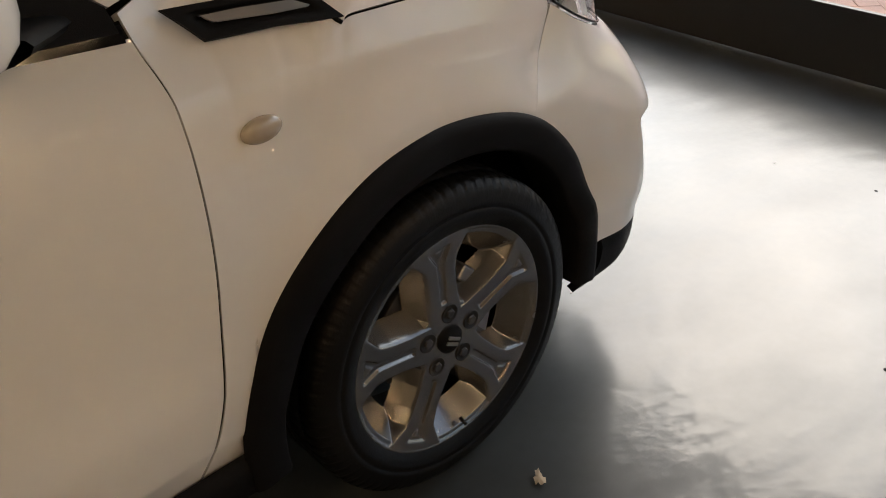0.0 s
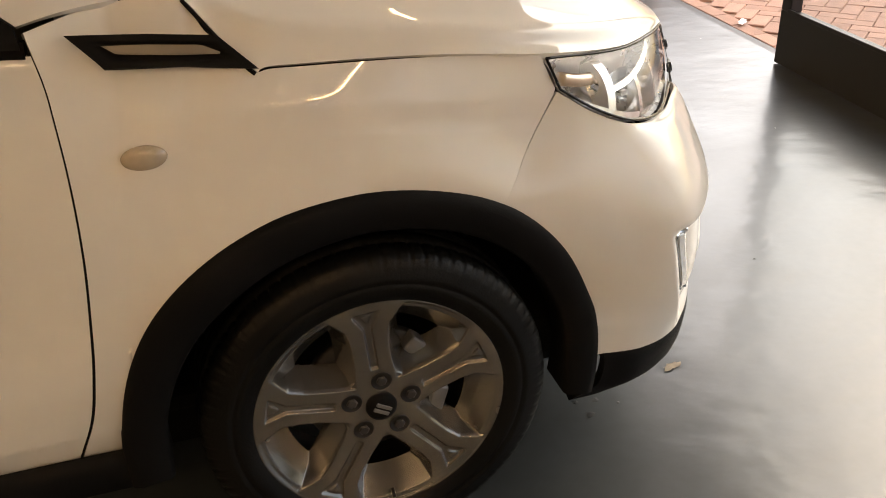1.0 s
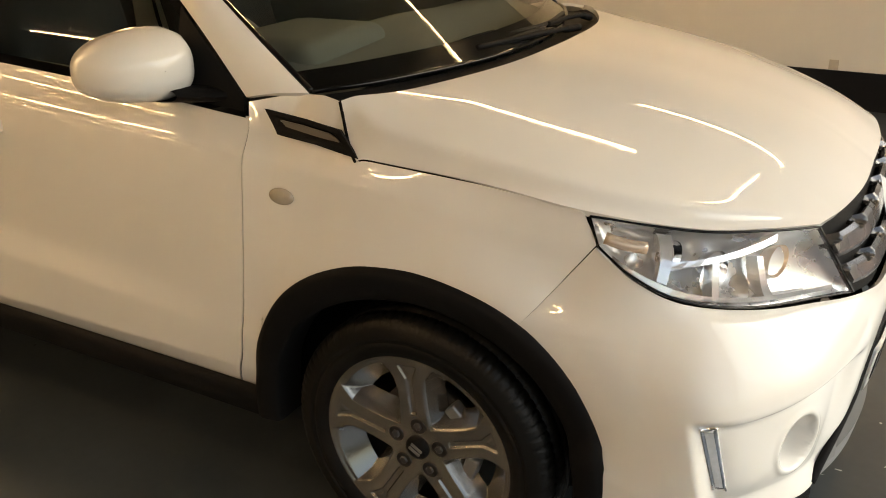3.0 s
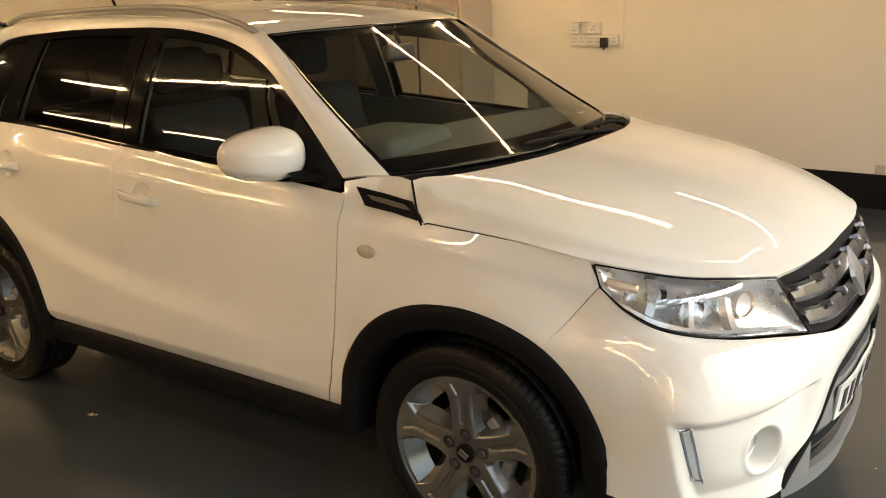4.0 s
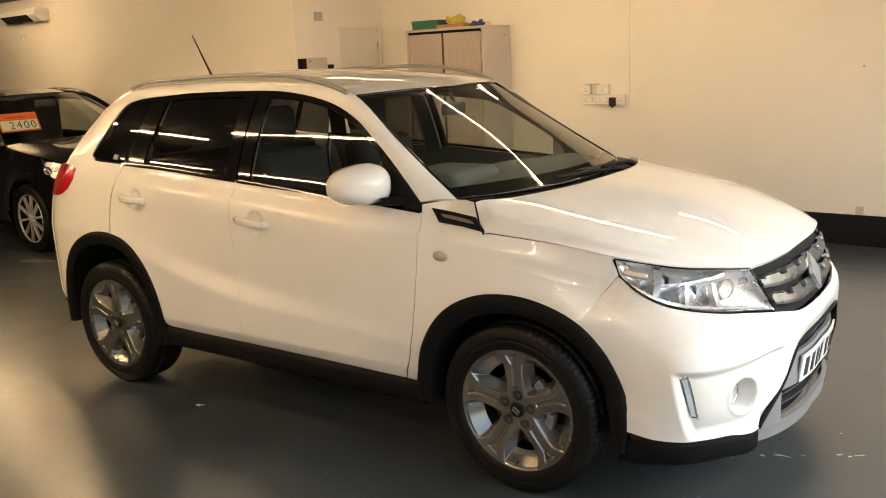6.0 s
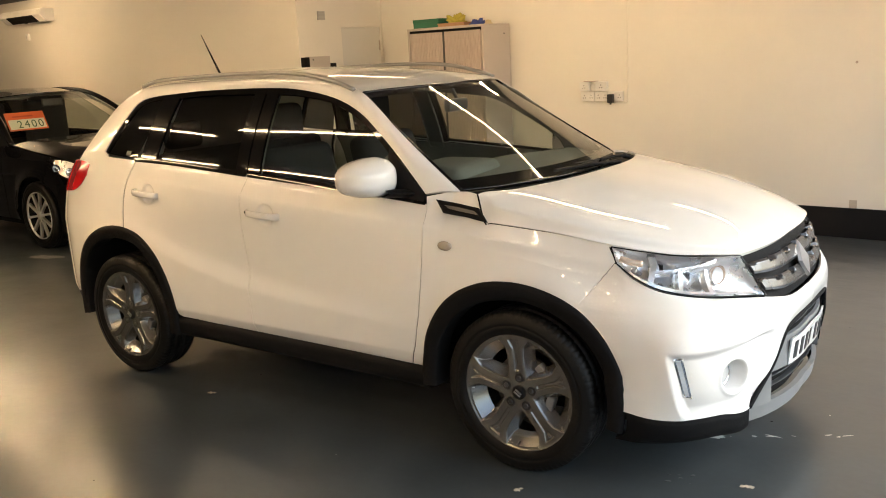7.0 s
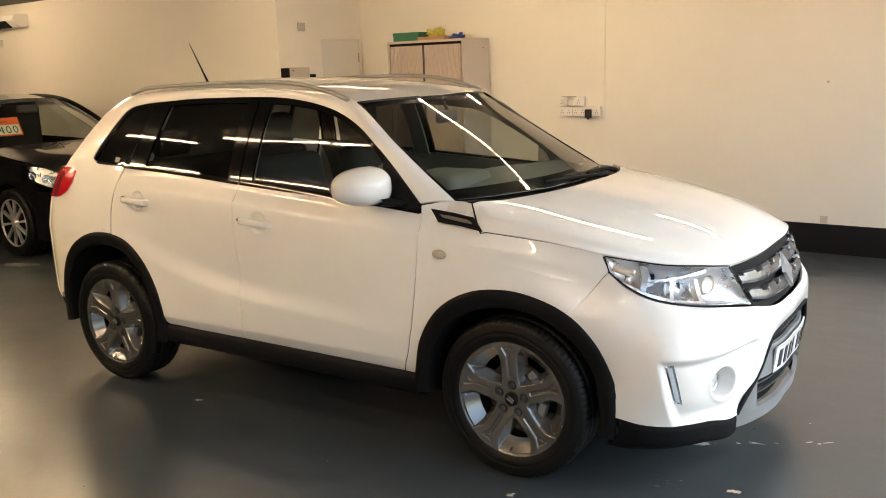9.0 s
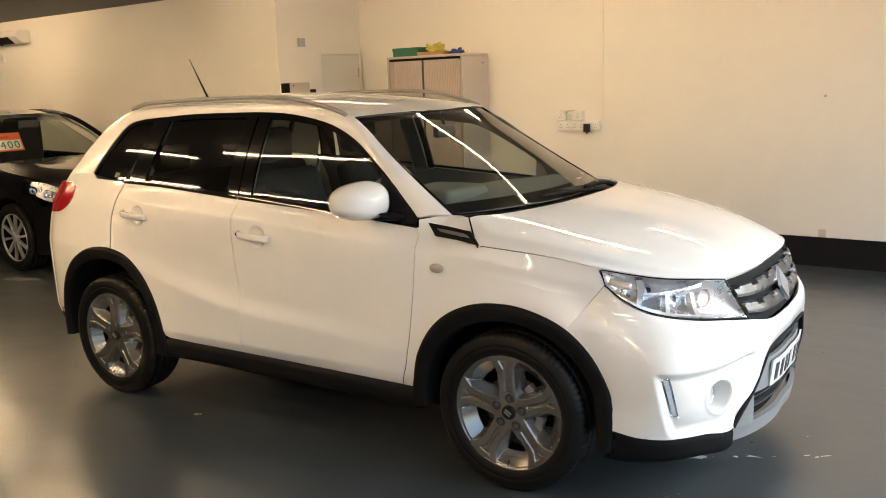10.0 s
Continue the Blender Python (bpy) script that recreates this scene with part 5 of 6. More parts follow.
wheel = build_wheel("wheel", (0.0, -0.765, 0.334), "grey five-spoke alloy wheel", "", parent=car)
for at, turn in (((-2.5, -0.755, 0.334), 0), ((0.0, 0.765, 0.334), 180), ((-2.5, 0.755, 0.334), 180)):
    m = Matrix.Translation(at) @ Matrix.Rotation(radians(turn), 4, "Z") @ (Matrix.Rotation(radians(8 if at[0] < -1 else 40), 4, "Y"))
    copy_thing(wheel, m)

# ---- cabin ----
def soft_block(name, lo, hi, material, bevel, parent, turn=None, label=""):
    ob = part(name, box(bmesh.new(), lo, hi, bevel, 4, turn), material, parent, label)
    ob.data.polygons.foreach_set("use_smooth", [True] * len(ob.data.polygons))
    return ob


dash_rows = [[(-0.30, y, 1.11 - 0.06 * abs(y)), (-0.48, y, 1.15 - 0.04 * abs(y)), (-0.6, y, 1.148 - 0.05 * abs(y)), (-0.70, y, 1.09), (-0.75, y, 0.95), (-0.72, y, 0.75)] for y in (-0.69, -0.4, 0.0, 0.4, 0.69)]
part("dashboard", grid_mesh("dashboard", loft(dash_rows, 30, 40), PILLAR_CLOTH, (-0.5, 0, 0.7)), None, car, "dark dashboard")
soft_block("instrument_hood", (-0.76, -0.56, 1.06), (-0.44, -0.18, 1.178), PILLAR_CLOTH, 0.058, car)
a = np.linspace(0, 2 * np.pi, 60)
rim_c = np.stack([0.0 * a, 0.185 * np.cos(a), 0.185 * np.sin(a)], 1)
rotw = np.array(Matrix.Rotation(radians(-24), 3, "Y"))
tube("steering_wheel", rim_c @ rotw.T + np.array([-0.86, -0.36, 1.025]), 0.016, CABIN, car, smooth=False, sides=10)
soft_block("steering_hub", (-0.88, -0.43, 0.93), (-0.83, -0.29, 1.06), CABIN, 0.02, car)
for y in (-0.37, 0.37):
    soft_block("seat_cushion", (-1.5, y - 0.25, 0.52), (-0.95, y + 0.25, 0.68), SEAT_CLOTH, 0.06, car)
    soft_block("seat_back", (-1.62, y - 0.24, 0.62), (-1.46, y + 0.24, 1.24), SEAT_CLOTH, 0.07, car, Matrix.Rotation(radians(-14), 4, "Y"))
    soft_block("head_restraint", (-1.73, y - 0.13, 1.27), (-1.62, y + 0.13, 1.45), SEAT_CLOTH, 0.05, car)
soft_block("rear_seat_back", (-2.45, -0.62, 0.6), (-2.3, 0.62, 1.2), SEAT_CLOTH, 0.06, car)
for y in (-0.4, 0.4):
    soft_block("head_restraint", (-2.48, y - 0.12, 1.21), (-2.39, y + 0.12, 1.36), SEAT_CLOTH, 0.045, car)
block("cabin_floor", (-2.5, -0.74, 0.40), (-0.6, 0.74, 0.43), CABIN, car)
lin = roof[3:-3, 3:-3].copy()
lin[:, :, 2] -= 0.03
lin[:, :, 1] *= 0.96
part("headliner", grid_mesh("headliner", lin, HEADLINER, (-1.5, 0, 3.0)), None, car, "light grey headliner")
for m in (1, -1):
    g = side_grid([(-0.6, 0.5), (-2.2, 0.5)], [(-0.6, 1.09), (-2.3, 1.17)], 20, 12, -0.06) * np.array([1, m, 1])
    part("door_lining", grid_mesh("door_lining", g, CABIN, (-1.4, -2.0 * m, 0.8)), None, car)
    pil = sweep[2:60, 3:13].copy() * np.array([1, m, 1])
    pil[:, :, 1] *= 0.955
    pil[:, :, 2] -= 0.02
    part("pillar_lining", grid_mesh("pillar_lining", pil, PILLAR_CLOTH, (-1.2, -3.0 * m, 1.3)), None, car)
far_low = cat([(-0.545, 0.66, 1.08), (-0.60, 0.652, 1.18), (-0.77, 0.64, 1.29), (-0.97, 0.632, 1.39), (-1.12, 0.628, 1.42), (-1.48, 0.625, 1.45)], 40)
far_top = cat([(-0.36, 0.70, 1.115), (-0.50, 0.665, 1.225), (-0.68, 0.62, 1.345), (-0.86, 0.572, 1.465), (-1.1, 0.55, 1.525), (-1.48, 0.545, 1.55)], 40)
g = np.stack([far_low * (1 - q) + far_top * q + np.array([0, -0.015 * math.sin(math.pi * q), 0]) for q in np.linspace(0, 1, 8)], 0)
part("pillar_lining", grid_mesh("pillar_lining", g, PILLAR_CLOTH, (-1.0, 2.0, 1.3), 0.01), None, car, "grey-green trim inside the windscreen pillar")
soft_block("inside_mirror", (-0.808, -0.125, 1.378), (-0.768, 0.045, 1.442), DARK_GREY, 0.019, car)
tube("mirror_stalk", [(-0.825, -0.02, 1.505), (-0.815, -0.02, 1.475), (-0.79, -0.02, 1.43)], 0.009, DARK_GREY, car, 10, 8)

# ---- street side ----
GLASS_PANE = glass("shopfront_glass", (0.93, 0.95, 0.95), ior=1.45)
BRICK = shader("red_paving_brick", (0.42, 0.25, 0.19), 0.8, vary=0.3, scale=7, bump=0.5, bump_scale=120)
JOINT = shader("sandy_joint", (0.30, 0.2, 0.155), 0.9, vary=0.2, scale=10, bump=0.4)
TIMBER = shader("stained_timber", (0.30, 0.13, 0.055), 0.55, vary=0.25, scale=14, bump=0.3, bump_scale=90)
RENDER_WHITE = shader("white_rendered_wall", (0.76, 0.76, 0.74), 0.8, vary=0.05, scale=2, bump=0.3, bump_scale=60)

structure("ground", (EAST + 0.06, -80, -0.3), (120, 80, -0.025), JOINT, "sandy bed of the brick paving")
structure("threshold", (EAST, SOUTH, -0.3), (EAST + 0.06, NORTH + 0.25, -0.006), FRAME_BLACK, "dark metal door threshold")


def shopfront(y0, y1):
    """A glazed black metal leaf with a tall bottom rail."""
    t = tagged(new("window_1"), "black metal shopfront leaf with a clear pane", "shopfront", "shopfront leaves", "structure")
    t.location = (EAST - 0.05, (y0 + y1) / 2, 0)
    h = (y1 - y0) / 2 - 0.004
    block("bottom_rail", (-0.03, -h, 0.006), (0.03, h, 0.26), FRAME_BLACK, t, 0.005)
    block("top_rail", (-0.03, -h, TOP - 0.14), (0.03, h, TOP - 0.004), FRAME_BLACK, t, 0.005)
    for s_ in (-1, 1):
        lo, hi = sorted((s_ * h, s_ * (h - 0.075)))
        block("stile", (-0.03, lo, 0.26), (0.03, hi, TOP - 0.14), FRAME_BLACK, t, 0.005)
    block("glass_pane", (-0.005, -h + 0.07, 0.25), (0.005, h - 0.07, TOP - 0.13), GLASS_PANE, t)
    block("glazing_bead", (-0.045, -h + 0.07, 0.26), (-0.031, h - 0.07, 0.278), FRAME_BLACK, t, 0.003)
    return t


for k in range(3):
    shopfront(1.545 - 2.8 * (k + 1), 1.545 - 2.8 * k)
structure("door_post_1", (EAST - 0.06, NORTH - 0.13, 0.0), (EAST + 0.05, NORTH - 0.002, TOP), FRAME_BLACK, "black metal door jamb")
structure("lintel", (EAST, SOUTH, TOP), (EAST + 0.25, NORTH + 0.25, TOP + 0.6), RENDER_WHITE, "white lintel over the shopfront")
tagged(block("door_1", (EAST + 0.09, NORTH + 0.1, 0.01), (EAST + 0.26, NORTH + 0.16, TOP - 0.02), FRAME_BLACK, None, 0.006), "black metal door leaf folded back outside", "door", "", "structure")
block("wall_box", (EAST - 0.092, 1.475, 0.33), (EAST - 0.081, 1.505, 0.36), SOCKET_WHITE, None, 0.003)
block("door_stop", (EAST - 0.094, 1.41, 0.262), (EAST - 0.081, 1.45, 0.278), SOCKET_WHITE, None, 0.003)
tagged(bpy.data.objects["door_stop"], "small white stop on the black door rail", "door stop")
tagged(bpy.data.objects["wall_box"], "small white contact on the black door stile", "contact")
structure("outside_wall", (3.15, 4.62, -0.03), (14.0, 4.9, 0.75), RENDER_WHITE, "low white rendered wall along the paving")
structure("outside_plinth", (3.15, 4.50, -0.03), (14.0, 4.617, 0.09), RENDER_WHITE, "white plinth of the outside wall")
structure("facade", (EAST + 0.06, NORTH + 0.5, 0.0), (3.14, NORTH + 0.6, TOP), RENDER_WHITE, "white outside wall end")


def timber_post(x, y):
    t = thing("timber_post", "orange-brown stained timber post on the paving", "post", "timber posts", (x, y, -0.02))
    part("post", box(bmesh.new(), (-0.045, -0.045, 0.04), (0.045, 0.045, 1.15), 0.006), TIMBER, t)
    part("foot", box(bmesh.new(), (-0.055, -0.055, 0.0), (0.055, 0.055, 0.04), 0.006), TIMBER, t)
    return t


timber_post(2.86, 4.34), timber_post(3.07, 4.3)

rnd = random.Random(4)
weed = thing("weed", "small green weed growing at the foot of the wall", "weed", at=(2.80, 4.14, -0.014))
LEAF = shader("weed_leaf", (0.10, 0.17, 0.03), 0.6, vary=0.3, scale=30)
for k in range(22):
    a, l, w = rnd.uniform(0, 6.28), rnd.uniform(0.07, 0.15), rnd.uniform(0.014, 0.024)
    d, n2 = np.array([math.cos(a), math.sin(a), 0.0]), np.array([-math.sin(a), math.cos(a), 0.0])
    g = np.array([[d * l * q + n2 * w * s_ * math.sin(math.pi * min(q + 0.1, 1)) + np.array([0, 0, l * 0.9 * q - l * 0.5 * q * q]) for s_ in (-1, 0, 1)] for q in np.linspace(0, 1, 6)])
    part("leaf", grid_mesh("leaf", g, LEAF, (0, 0, -1)), None, weed)

# ---- things in the room ----
def cabinet():
    x0, x1, y0, y1, top = -4.26, -3.29, 3.62, 4.085, 1.93
    t = thing("cabinet", "tall beige steel tambour cabinet against the white wall", "cabinet", at=((x0 + x1) / 2, (y0 + y1) / 2, 0))
    w, d = (x1 - x0) / 2, (y1 - y0) / 2
    for s_ in (-1, 1):
        block("side_panel", (s_ * w - (0.02 if s_ > 0 else 0), -d, 0.0), (s_ * w + (0.02 if s_ < 0 else 0), d, top - 0.025), CABINET, t, 0.003)
    block("back_panel", (-w + 0.02, d - 0.012, 0.06), (w - 0.02, d, top - 0.03), CABINET, t)
    block("top_panel", (-w, -d - 0.004, top - 0.024), (w, d, top), CABINET, t, 0.004)
    block("plinth", (-w + 0.02, -d + 0.02, 0.0), (w - 0.02, d - 0.02, 0.06), CABINET, t)
    block("head_gap", (-w + 0.021, -d + 0.015, top - 0.05), (w - 0.021, d - 0.03, top - 0.0245), UNDERBODY_SHADE, t)
    pitch, n = 0.0205, int((2 * w - 0.05) / 0.0205)
    data = None
    for k in range(n):
        x = -w + 0.03 + pitch * (k + 0.5)
        if abs(x) < 0.012:
            continue
        if data is None:
            bm = box(bmesh.new(), (-0.0092, 0, 0.065), (0.0092, 0.012, top - 0.05), 0.003, 1)
            ob = part("slat", bm, SHUTTER, t)
            data = ob.data
        else:
            ob = part("slat", data, None, t)
        ob.location = (x, -d + 0.006, 0)
    for s_ in (-1, 1):
        block("handle_strip", (s_ * 0.013 - 0.011, -d, 0.065), (s_ * 0.013 + 0.011, -d + 0.02, top - 0.05), DARK_GREY if s_ < 0 else SHUTTER, t, 0.002)
    block("lock", (w + 0.0, -d + 0.35, top - 0.1), (w + 0.004, -d + 0.37, top - 0.09), DARK_GREY, t)
    return top


top = cabinet()
GREEN_CARD = shader("green_card", (0.02, 0.13, 0.07), 0.6, vary=0.1, scale=9)
CARD = shader("brown_cardboard", (0.38, 0.22, 0.12), 0.8, vary=0.15, scale=12)
HIVIS = shader("yellow_cloth", (0.42, 0.38, 0.06), 0.8, vary=0.2, scale=20)
BLUE_CLOTH = shader("blue_cloth", (0.03, 0.05, 0.22), 0.8, vary=0.25, scale=20)
CREAM = shader("cream_plastic", (0.66, 0.55, 0.34), 0.5, vary=0.06)


def small_box(name, lo, hi, material, label, category, lid=True):
    c = [(a + b) / 2 for a, b in zip(lo, hi)]
    t = thing(name, label, category, at=(c[0], c[1], lo[2]))
    w, d, h = [(b - a) / 2 for a, b in zip(lo, hi)]
    part("body", box(bmesh.new(), (-w, -d, 0), (w, d, 2 * h * 0.7), 0.004), material, t)
    if lid:
        part("lid", box(bmesh.new(), (-w - 0.004, -d - 0.004, 2 * h * 0.62), (w + 0.004, d + 0.004, 2 * h), 0.004), material, t)
    return t


small_box("box_file", (-4.24, 3.70, top), (-3.9, 3.95, top + 0.09), GREEN_CARD, "dark green box file lying on the cabinet", "box file")
small_box("cardboard_tray", (-3.88, 3.66, top), (-3.55, 3.90, top + 0.035), CARD, "flat brown cardboard tray on the cabinet", "tray")


def heap(name, c, size, material, label, category, seed, peaks=8.0):
    """Cloth dropped in a crumpled heap."""
    nu, nv = 30, 44
    g = np.zeros((nu, nv, 3))
    for i in range(nu):
        for j in range(nv):
            el, az = math.pi / 2 * (1 - i / (nu - 1)), 2 * math.pi * j / (nv - 1)
            d = Vector((math.cos(el) * math.cos(az), math.cos(el) * math.sin(az), math.sin(el)))
            r = 0.72 + 0.55 * noise.fractal(d * 1.6 + Vector((seed, 0, 0)), 1.0, 2.0, 4) + 0.12 * math.sin(az * peaks + 5 * el)
            r = max(r, 0.25)
            g[i, j] = (c[0] + d.x * size[0] * r, c[1] + d.y * size[1] * r, c[2] + max(d.z * size[2] * r, 0.0))
    g[:, -1] = g[:, 0]
    t = thing(name, label, category)
    part("cloth", grid_mesh(name, g, material, c), None, t)
    return t


heap("safety_vest", (-3.74, 3.78, top + 0.034), (0.15, 0.12, 0.085), HIVIS, "crumpled fluorescent yellow vest on a cardboard tray", "vest", 3)
heap("blue_cloth", (-3.45, 3.78, top), (0.12, 0.1, 0.06), BLUE_CLOTH, "crumpled dark blue cloth on the cabinet", "cloth", 11, 6)
heap("cream_bag", (-3.315, 3.75, top), (0.04, 0.05, 0.05), CREAM, "small cream bag on the cabinet", "bag", 17, 5)


def socket_plate(x0, z0, x1, z1, deep, name, label, holes):
    t = thing(name, label, "socket", "wall sockets", ((x0 + x1) / 2, NORTH, (z0 + z1) / 2))
    w, h = (x1 - x0) / 2, (z1 - z0) / 2
    part("plate", box(bmesh.new(), (-w, -deep, -h), (w, -0.001, h), 0.005), SOCKET_WHITE, t)
    for k in range(holes):
        cx = -w + (k + 0.5) * 2 * w / holes
        part("rocker", box(bmesh.new(), (cx + 0.008, -deep - 0.004, h * 0.2), (cx + 0.024, -deep + 0.001, h * 0.65), 0.002), SOCKET_WHITE, t)
        for dx, dz in ((0.0, 0.25), (-0.011, -0.3), (0.011, -0.3)):
            part("pin_slot", box(bmesh.new(), (cx + dx - 0.0035, -deep - 0.0015, h * dz - 0.004), (cx + dx + 0.0035, -deep + 0.001, h * dz + 0.004)), UNDERBODY_SHADE, t)
    return t


for k in range(3):
    socket_plate(-2.468 + 0.150 * k, 1.143, -2.468 + 0.150 * k + 0.147, 1.234, 0.035, "wall_socket", "white double wall socket in surface box", 2)
socket_plate(-2.476, 1.24, -2.376, 1.326, 0.05, "wall_switch", "white switch box above the sockets", 1)
box_between = thing("blank_plate", "plain cream blanking plate between the switch boxes", "blanking plate", at=(-2.341, NORTH, 1.272))
part("plate", box(bmesh.new(), (-0.032, -0.022, -0.03), (0.032, -0.001, 0.03), 0.004), DOOR_PAINT, box_between)
strip = thing("wall_strip", "thin brown strip lying along the switch boxes", "strip", at=(-2.36, NORTH, 1.333))
part("strip", box(bmesh.new(), (-0.075, -0.04, -0.005), (0.065, -0.001, 0.003), 0.002), SHUTTER, strip)
socket_plate(-2.306, 1.24, -2.186, 1.33, 0.045, "wall_switch", "white switch box above the sockets", 1)
plug = thing("plug", "black power adaptor in the wall socket", "plug", at=(-2.135, NORTH - 0.035, 1.168))
part("body", box(bmesh.new(), (-0.028, -0.05, -0.04), (0.028, -0.0045, 0.042), 0.007), BAR_BLACK, plug)
part("cable", box(bmesh.new(), (-0.008, -0.035, -0.056), (0.008, -0.02, -0.0395), 0.003), BAR_BLACK, plug)
conduit = thing("cable_trunking", "slim white cable trunking on the wall", "trunking", at=(-1.993, NORTH, 0))
part("channel", box(bmesh.new(), (-0.009, -0.012, 1.14), (0.009, -0.001, TOP - 0.003), 0.003), WALL_WHITE, conduit)
part("elbow", box(bmesh.new(), (-0.48, -0.02, 1.126), (0.009, -0.001, 1.1395), 0.003), WALL_WHITE, conduit)
screw = turned("wall_plug", [(0.0, -0.008), (0.009, -0.007), (0.011, -0.001)], SHUTTER, None, 16)
screw.location = (0.018, NORTH, 1.429)
tagged(screw, "small brown wall plug in the white wall", "wall plug")
tagged(block("wall_patch", (0.01, NORTH - 0.006, 0.252), (0.07, NORTH - 0.001, 0.318), shader("wall_stain", (0.52, 0.46, 0.38), 0.7, vary=0.1, scale=40), None, 0.002), "small beige patch on the wall above the skirting", "patch")

# Pillar face and cupboard door beside the cabinet.
vent = thing("wall_vent", "small grey square wall vent on the pillar", "vent", at=(WEST + 0.03, 3.128, 2.12))
part("frame_plate", box(bmesh.new(), (0.001, -0.052, -0.045), (0.014, 0.052, 0.045), 0.004), shader("grey_vent", (0.42, 0.42, 0.41), 0.5), vent)
for k in range(5):
    part("louvre", box(bmesh.new(), (0.0145, -0.042, -0.034 + 0.0145 * k), (0.018, 0.042, -0.026 + 0.0145 * k), 0.001), shader("grey_vent_slat", (0.36, 0.36, 0.35), 0.5), vent)
alarm = thing("control_box", "grey metal control box with a black side on the pillar", "control box", at=(WEST + 0.03, 3.0, 1.58))
part("case", box(bmesh.new(), (0.001, -0.14, -0.1), (0.07, 0.152, 0.125), 0.006), CABINET, alarm)
part("dark_side", box(bmesh.new(), (0.001, -0.2, -0.1), (0.072, -0.142, 0.12), 0.004), BLACK_PLASTIC, alarm)
part("lock", box(bmesh.new(), (0.0705, -0.10, 0.085), (0.076, -0.085, 0.1), 0.003), DARK_GREY, alarm)
small = thing("junction_box", "small black junction box on the pillar", "junction box", at=(WEST + 0.03, 3.23, 1.6))
part("case", box(bmesh.new(), (0.001, -0.045, -0.04), (0.035, 0.045, 0.03), 0.005), BLACK_PLASTIC, small)
part("lid", box(bmesh.new(), (0.0355, -0.038, -0.03), (0.042, 0.038, 0.02), 0.003), BLACK_PLASTIC, small)
cup = tagged(new("door_2"), "plain off-white flush cupboard door, closed", "door", "", "structure")
cup.location = (WEST, 3.726, 0)
block("leaf", (0.003, -0.303, 0.02), (0.024, 0.303, 1.995), DOOR_PAINT, cup, 0.002)
for a0, a1 in (((0.002, -0.345, 0.0), (0.03, -0.307, 2.035)), ((0.002, 0.307, 0.0), (0.03, 0.345, 2.035)), ((0.002, -0.307, 1.999), (0.03, 0.307, 2.035))):
    block("architrave", a0, a1, WALL_WHITE, cup, 0.003)
block("handle", (0.025, 0.279, 1.745), (0.040, 0.288, 1.85), SHUTTER, cup, 0.003, "slim brown pull handle")

heater = thing("wall_heater", "white wall-hung fan heater with a dark outlet below", "heater", at=(-10.3, STEP, 2.455))
prof = [(0.0, 0.075), (-0.16, 0.085), (-0.20, 0.06), (-0.215, 0.0), (-0.12, -0.085), (0.0, -0.085)]
bm = bmesh.new()
ends = [[bm.verts.new((x, y - 0.001, z)) for y, z in prof] for x in (-0.55, 0.55)]
bm.faces.new(ends[0]), bm.faces.new(ends[1][::-1])
for k in range(len(prof)):
    bm.faces.new((ends[0][k], ends[1][k], ends[1][(k + 1) % 6], ends[0][(k + 1) % 6]))
bmesh.ops.recalc_face_normals(bm, faces=bm.faces)
bmesh.ops.bevel(bm, geom=list(bm.edges), offset=0.008, segments=2, affect="EDGES")
part("case", bm, SOCKET_WHITE, heater)
outlet = part("outlet", box(bmesh.new(), (-0.36, -0.062, -0.004), (0.36, 0.062, 0.004), 0.003), BLACK_PLASTIC, heater)
outlet.matrix_local = Matrix.Translation((0.0, -0.172, -0.046)) @ Matrix.Rotation(radians(-42), 4, "X")
part("knob", box(bmesh.new(), (-0.02, -0.14, -0.1), (0.02, -0.11, -0.086), 0.003), DARK_GREY, heater)
stat = thing("thermostat", "small pale wall thermostat under the heater", "thermostat", at=(-10.52, STEP, 2.19))
part("case", box(bmesh.new(), (-0.045, -0.03, -0.045), (0.045, -0.001, 0.045), 0.006), SOCKET_WHITE, stat)
part("dial", box(bmesh.new(), (-0.02, -0.036, -0.02), (0.02, -0.0305, 0.02), 0.003), DOOR_PAINT, stat)

# Flakes and chips on the floor.
CHIP = shader("pale_paint_chip", (0.45, 0.46, 0.45), 0.7, vary=0.15, scale=40)
LEAF_DRY = shader("dry_leaf", (0.42, 0.36, 0.28), 0.75, vary=0.2, scale=40)
SCUFF = shader("worn_floor_patch", (0.13, 0.13, 0.125), 0.45, vary=0.2, scale=20)


def flake(name, x, y, l, w, turn, material, label, category, lift=0.0):
    r2 = random.Random(int(x * 1000) + int(y * 700))
    n = 18
    rim_pts = []
    for k in range(n):
        a = 2 * math.pi * k / n
        rr = r2.uniform(0.55, 1.0)
        rim_pts.append((l * rr * math.cos(a), w * rr * math.sin(a)))
    ca, sa = math.cos(radians(turn)), math.sin(radians(turn))
    verts = [(x, y, 0.0022 + lift)] + [(x + px * ca - py * sa, y + px * sa + py * ca, 0.0008 + lift * r2.uniform(0.0, 1.3)) for px, py in rim_pts]
    faces = [(0, k + 1, (k + 1) % n + 1) for k in range(n)]
    ob = part(name, mesh_of(name, verts, faces, material), None, None)
    return tagged(ob, label, category, category + " marks")


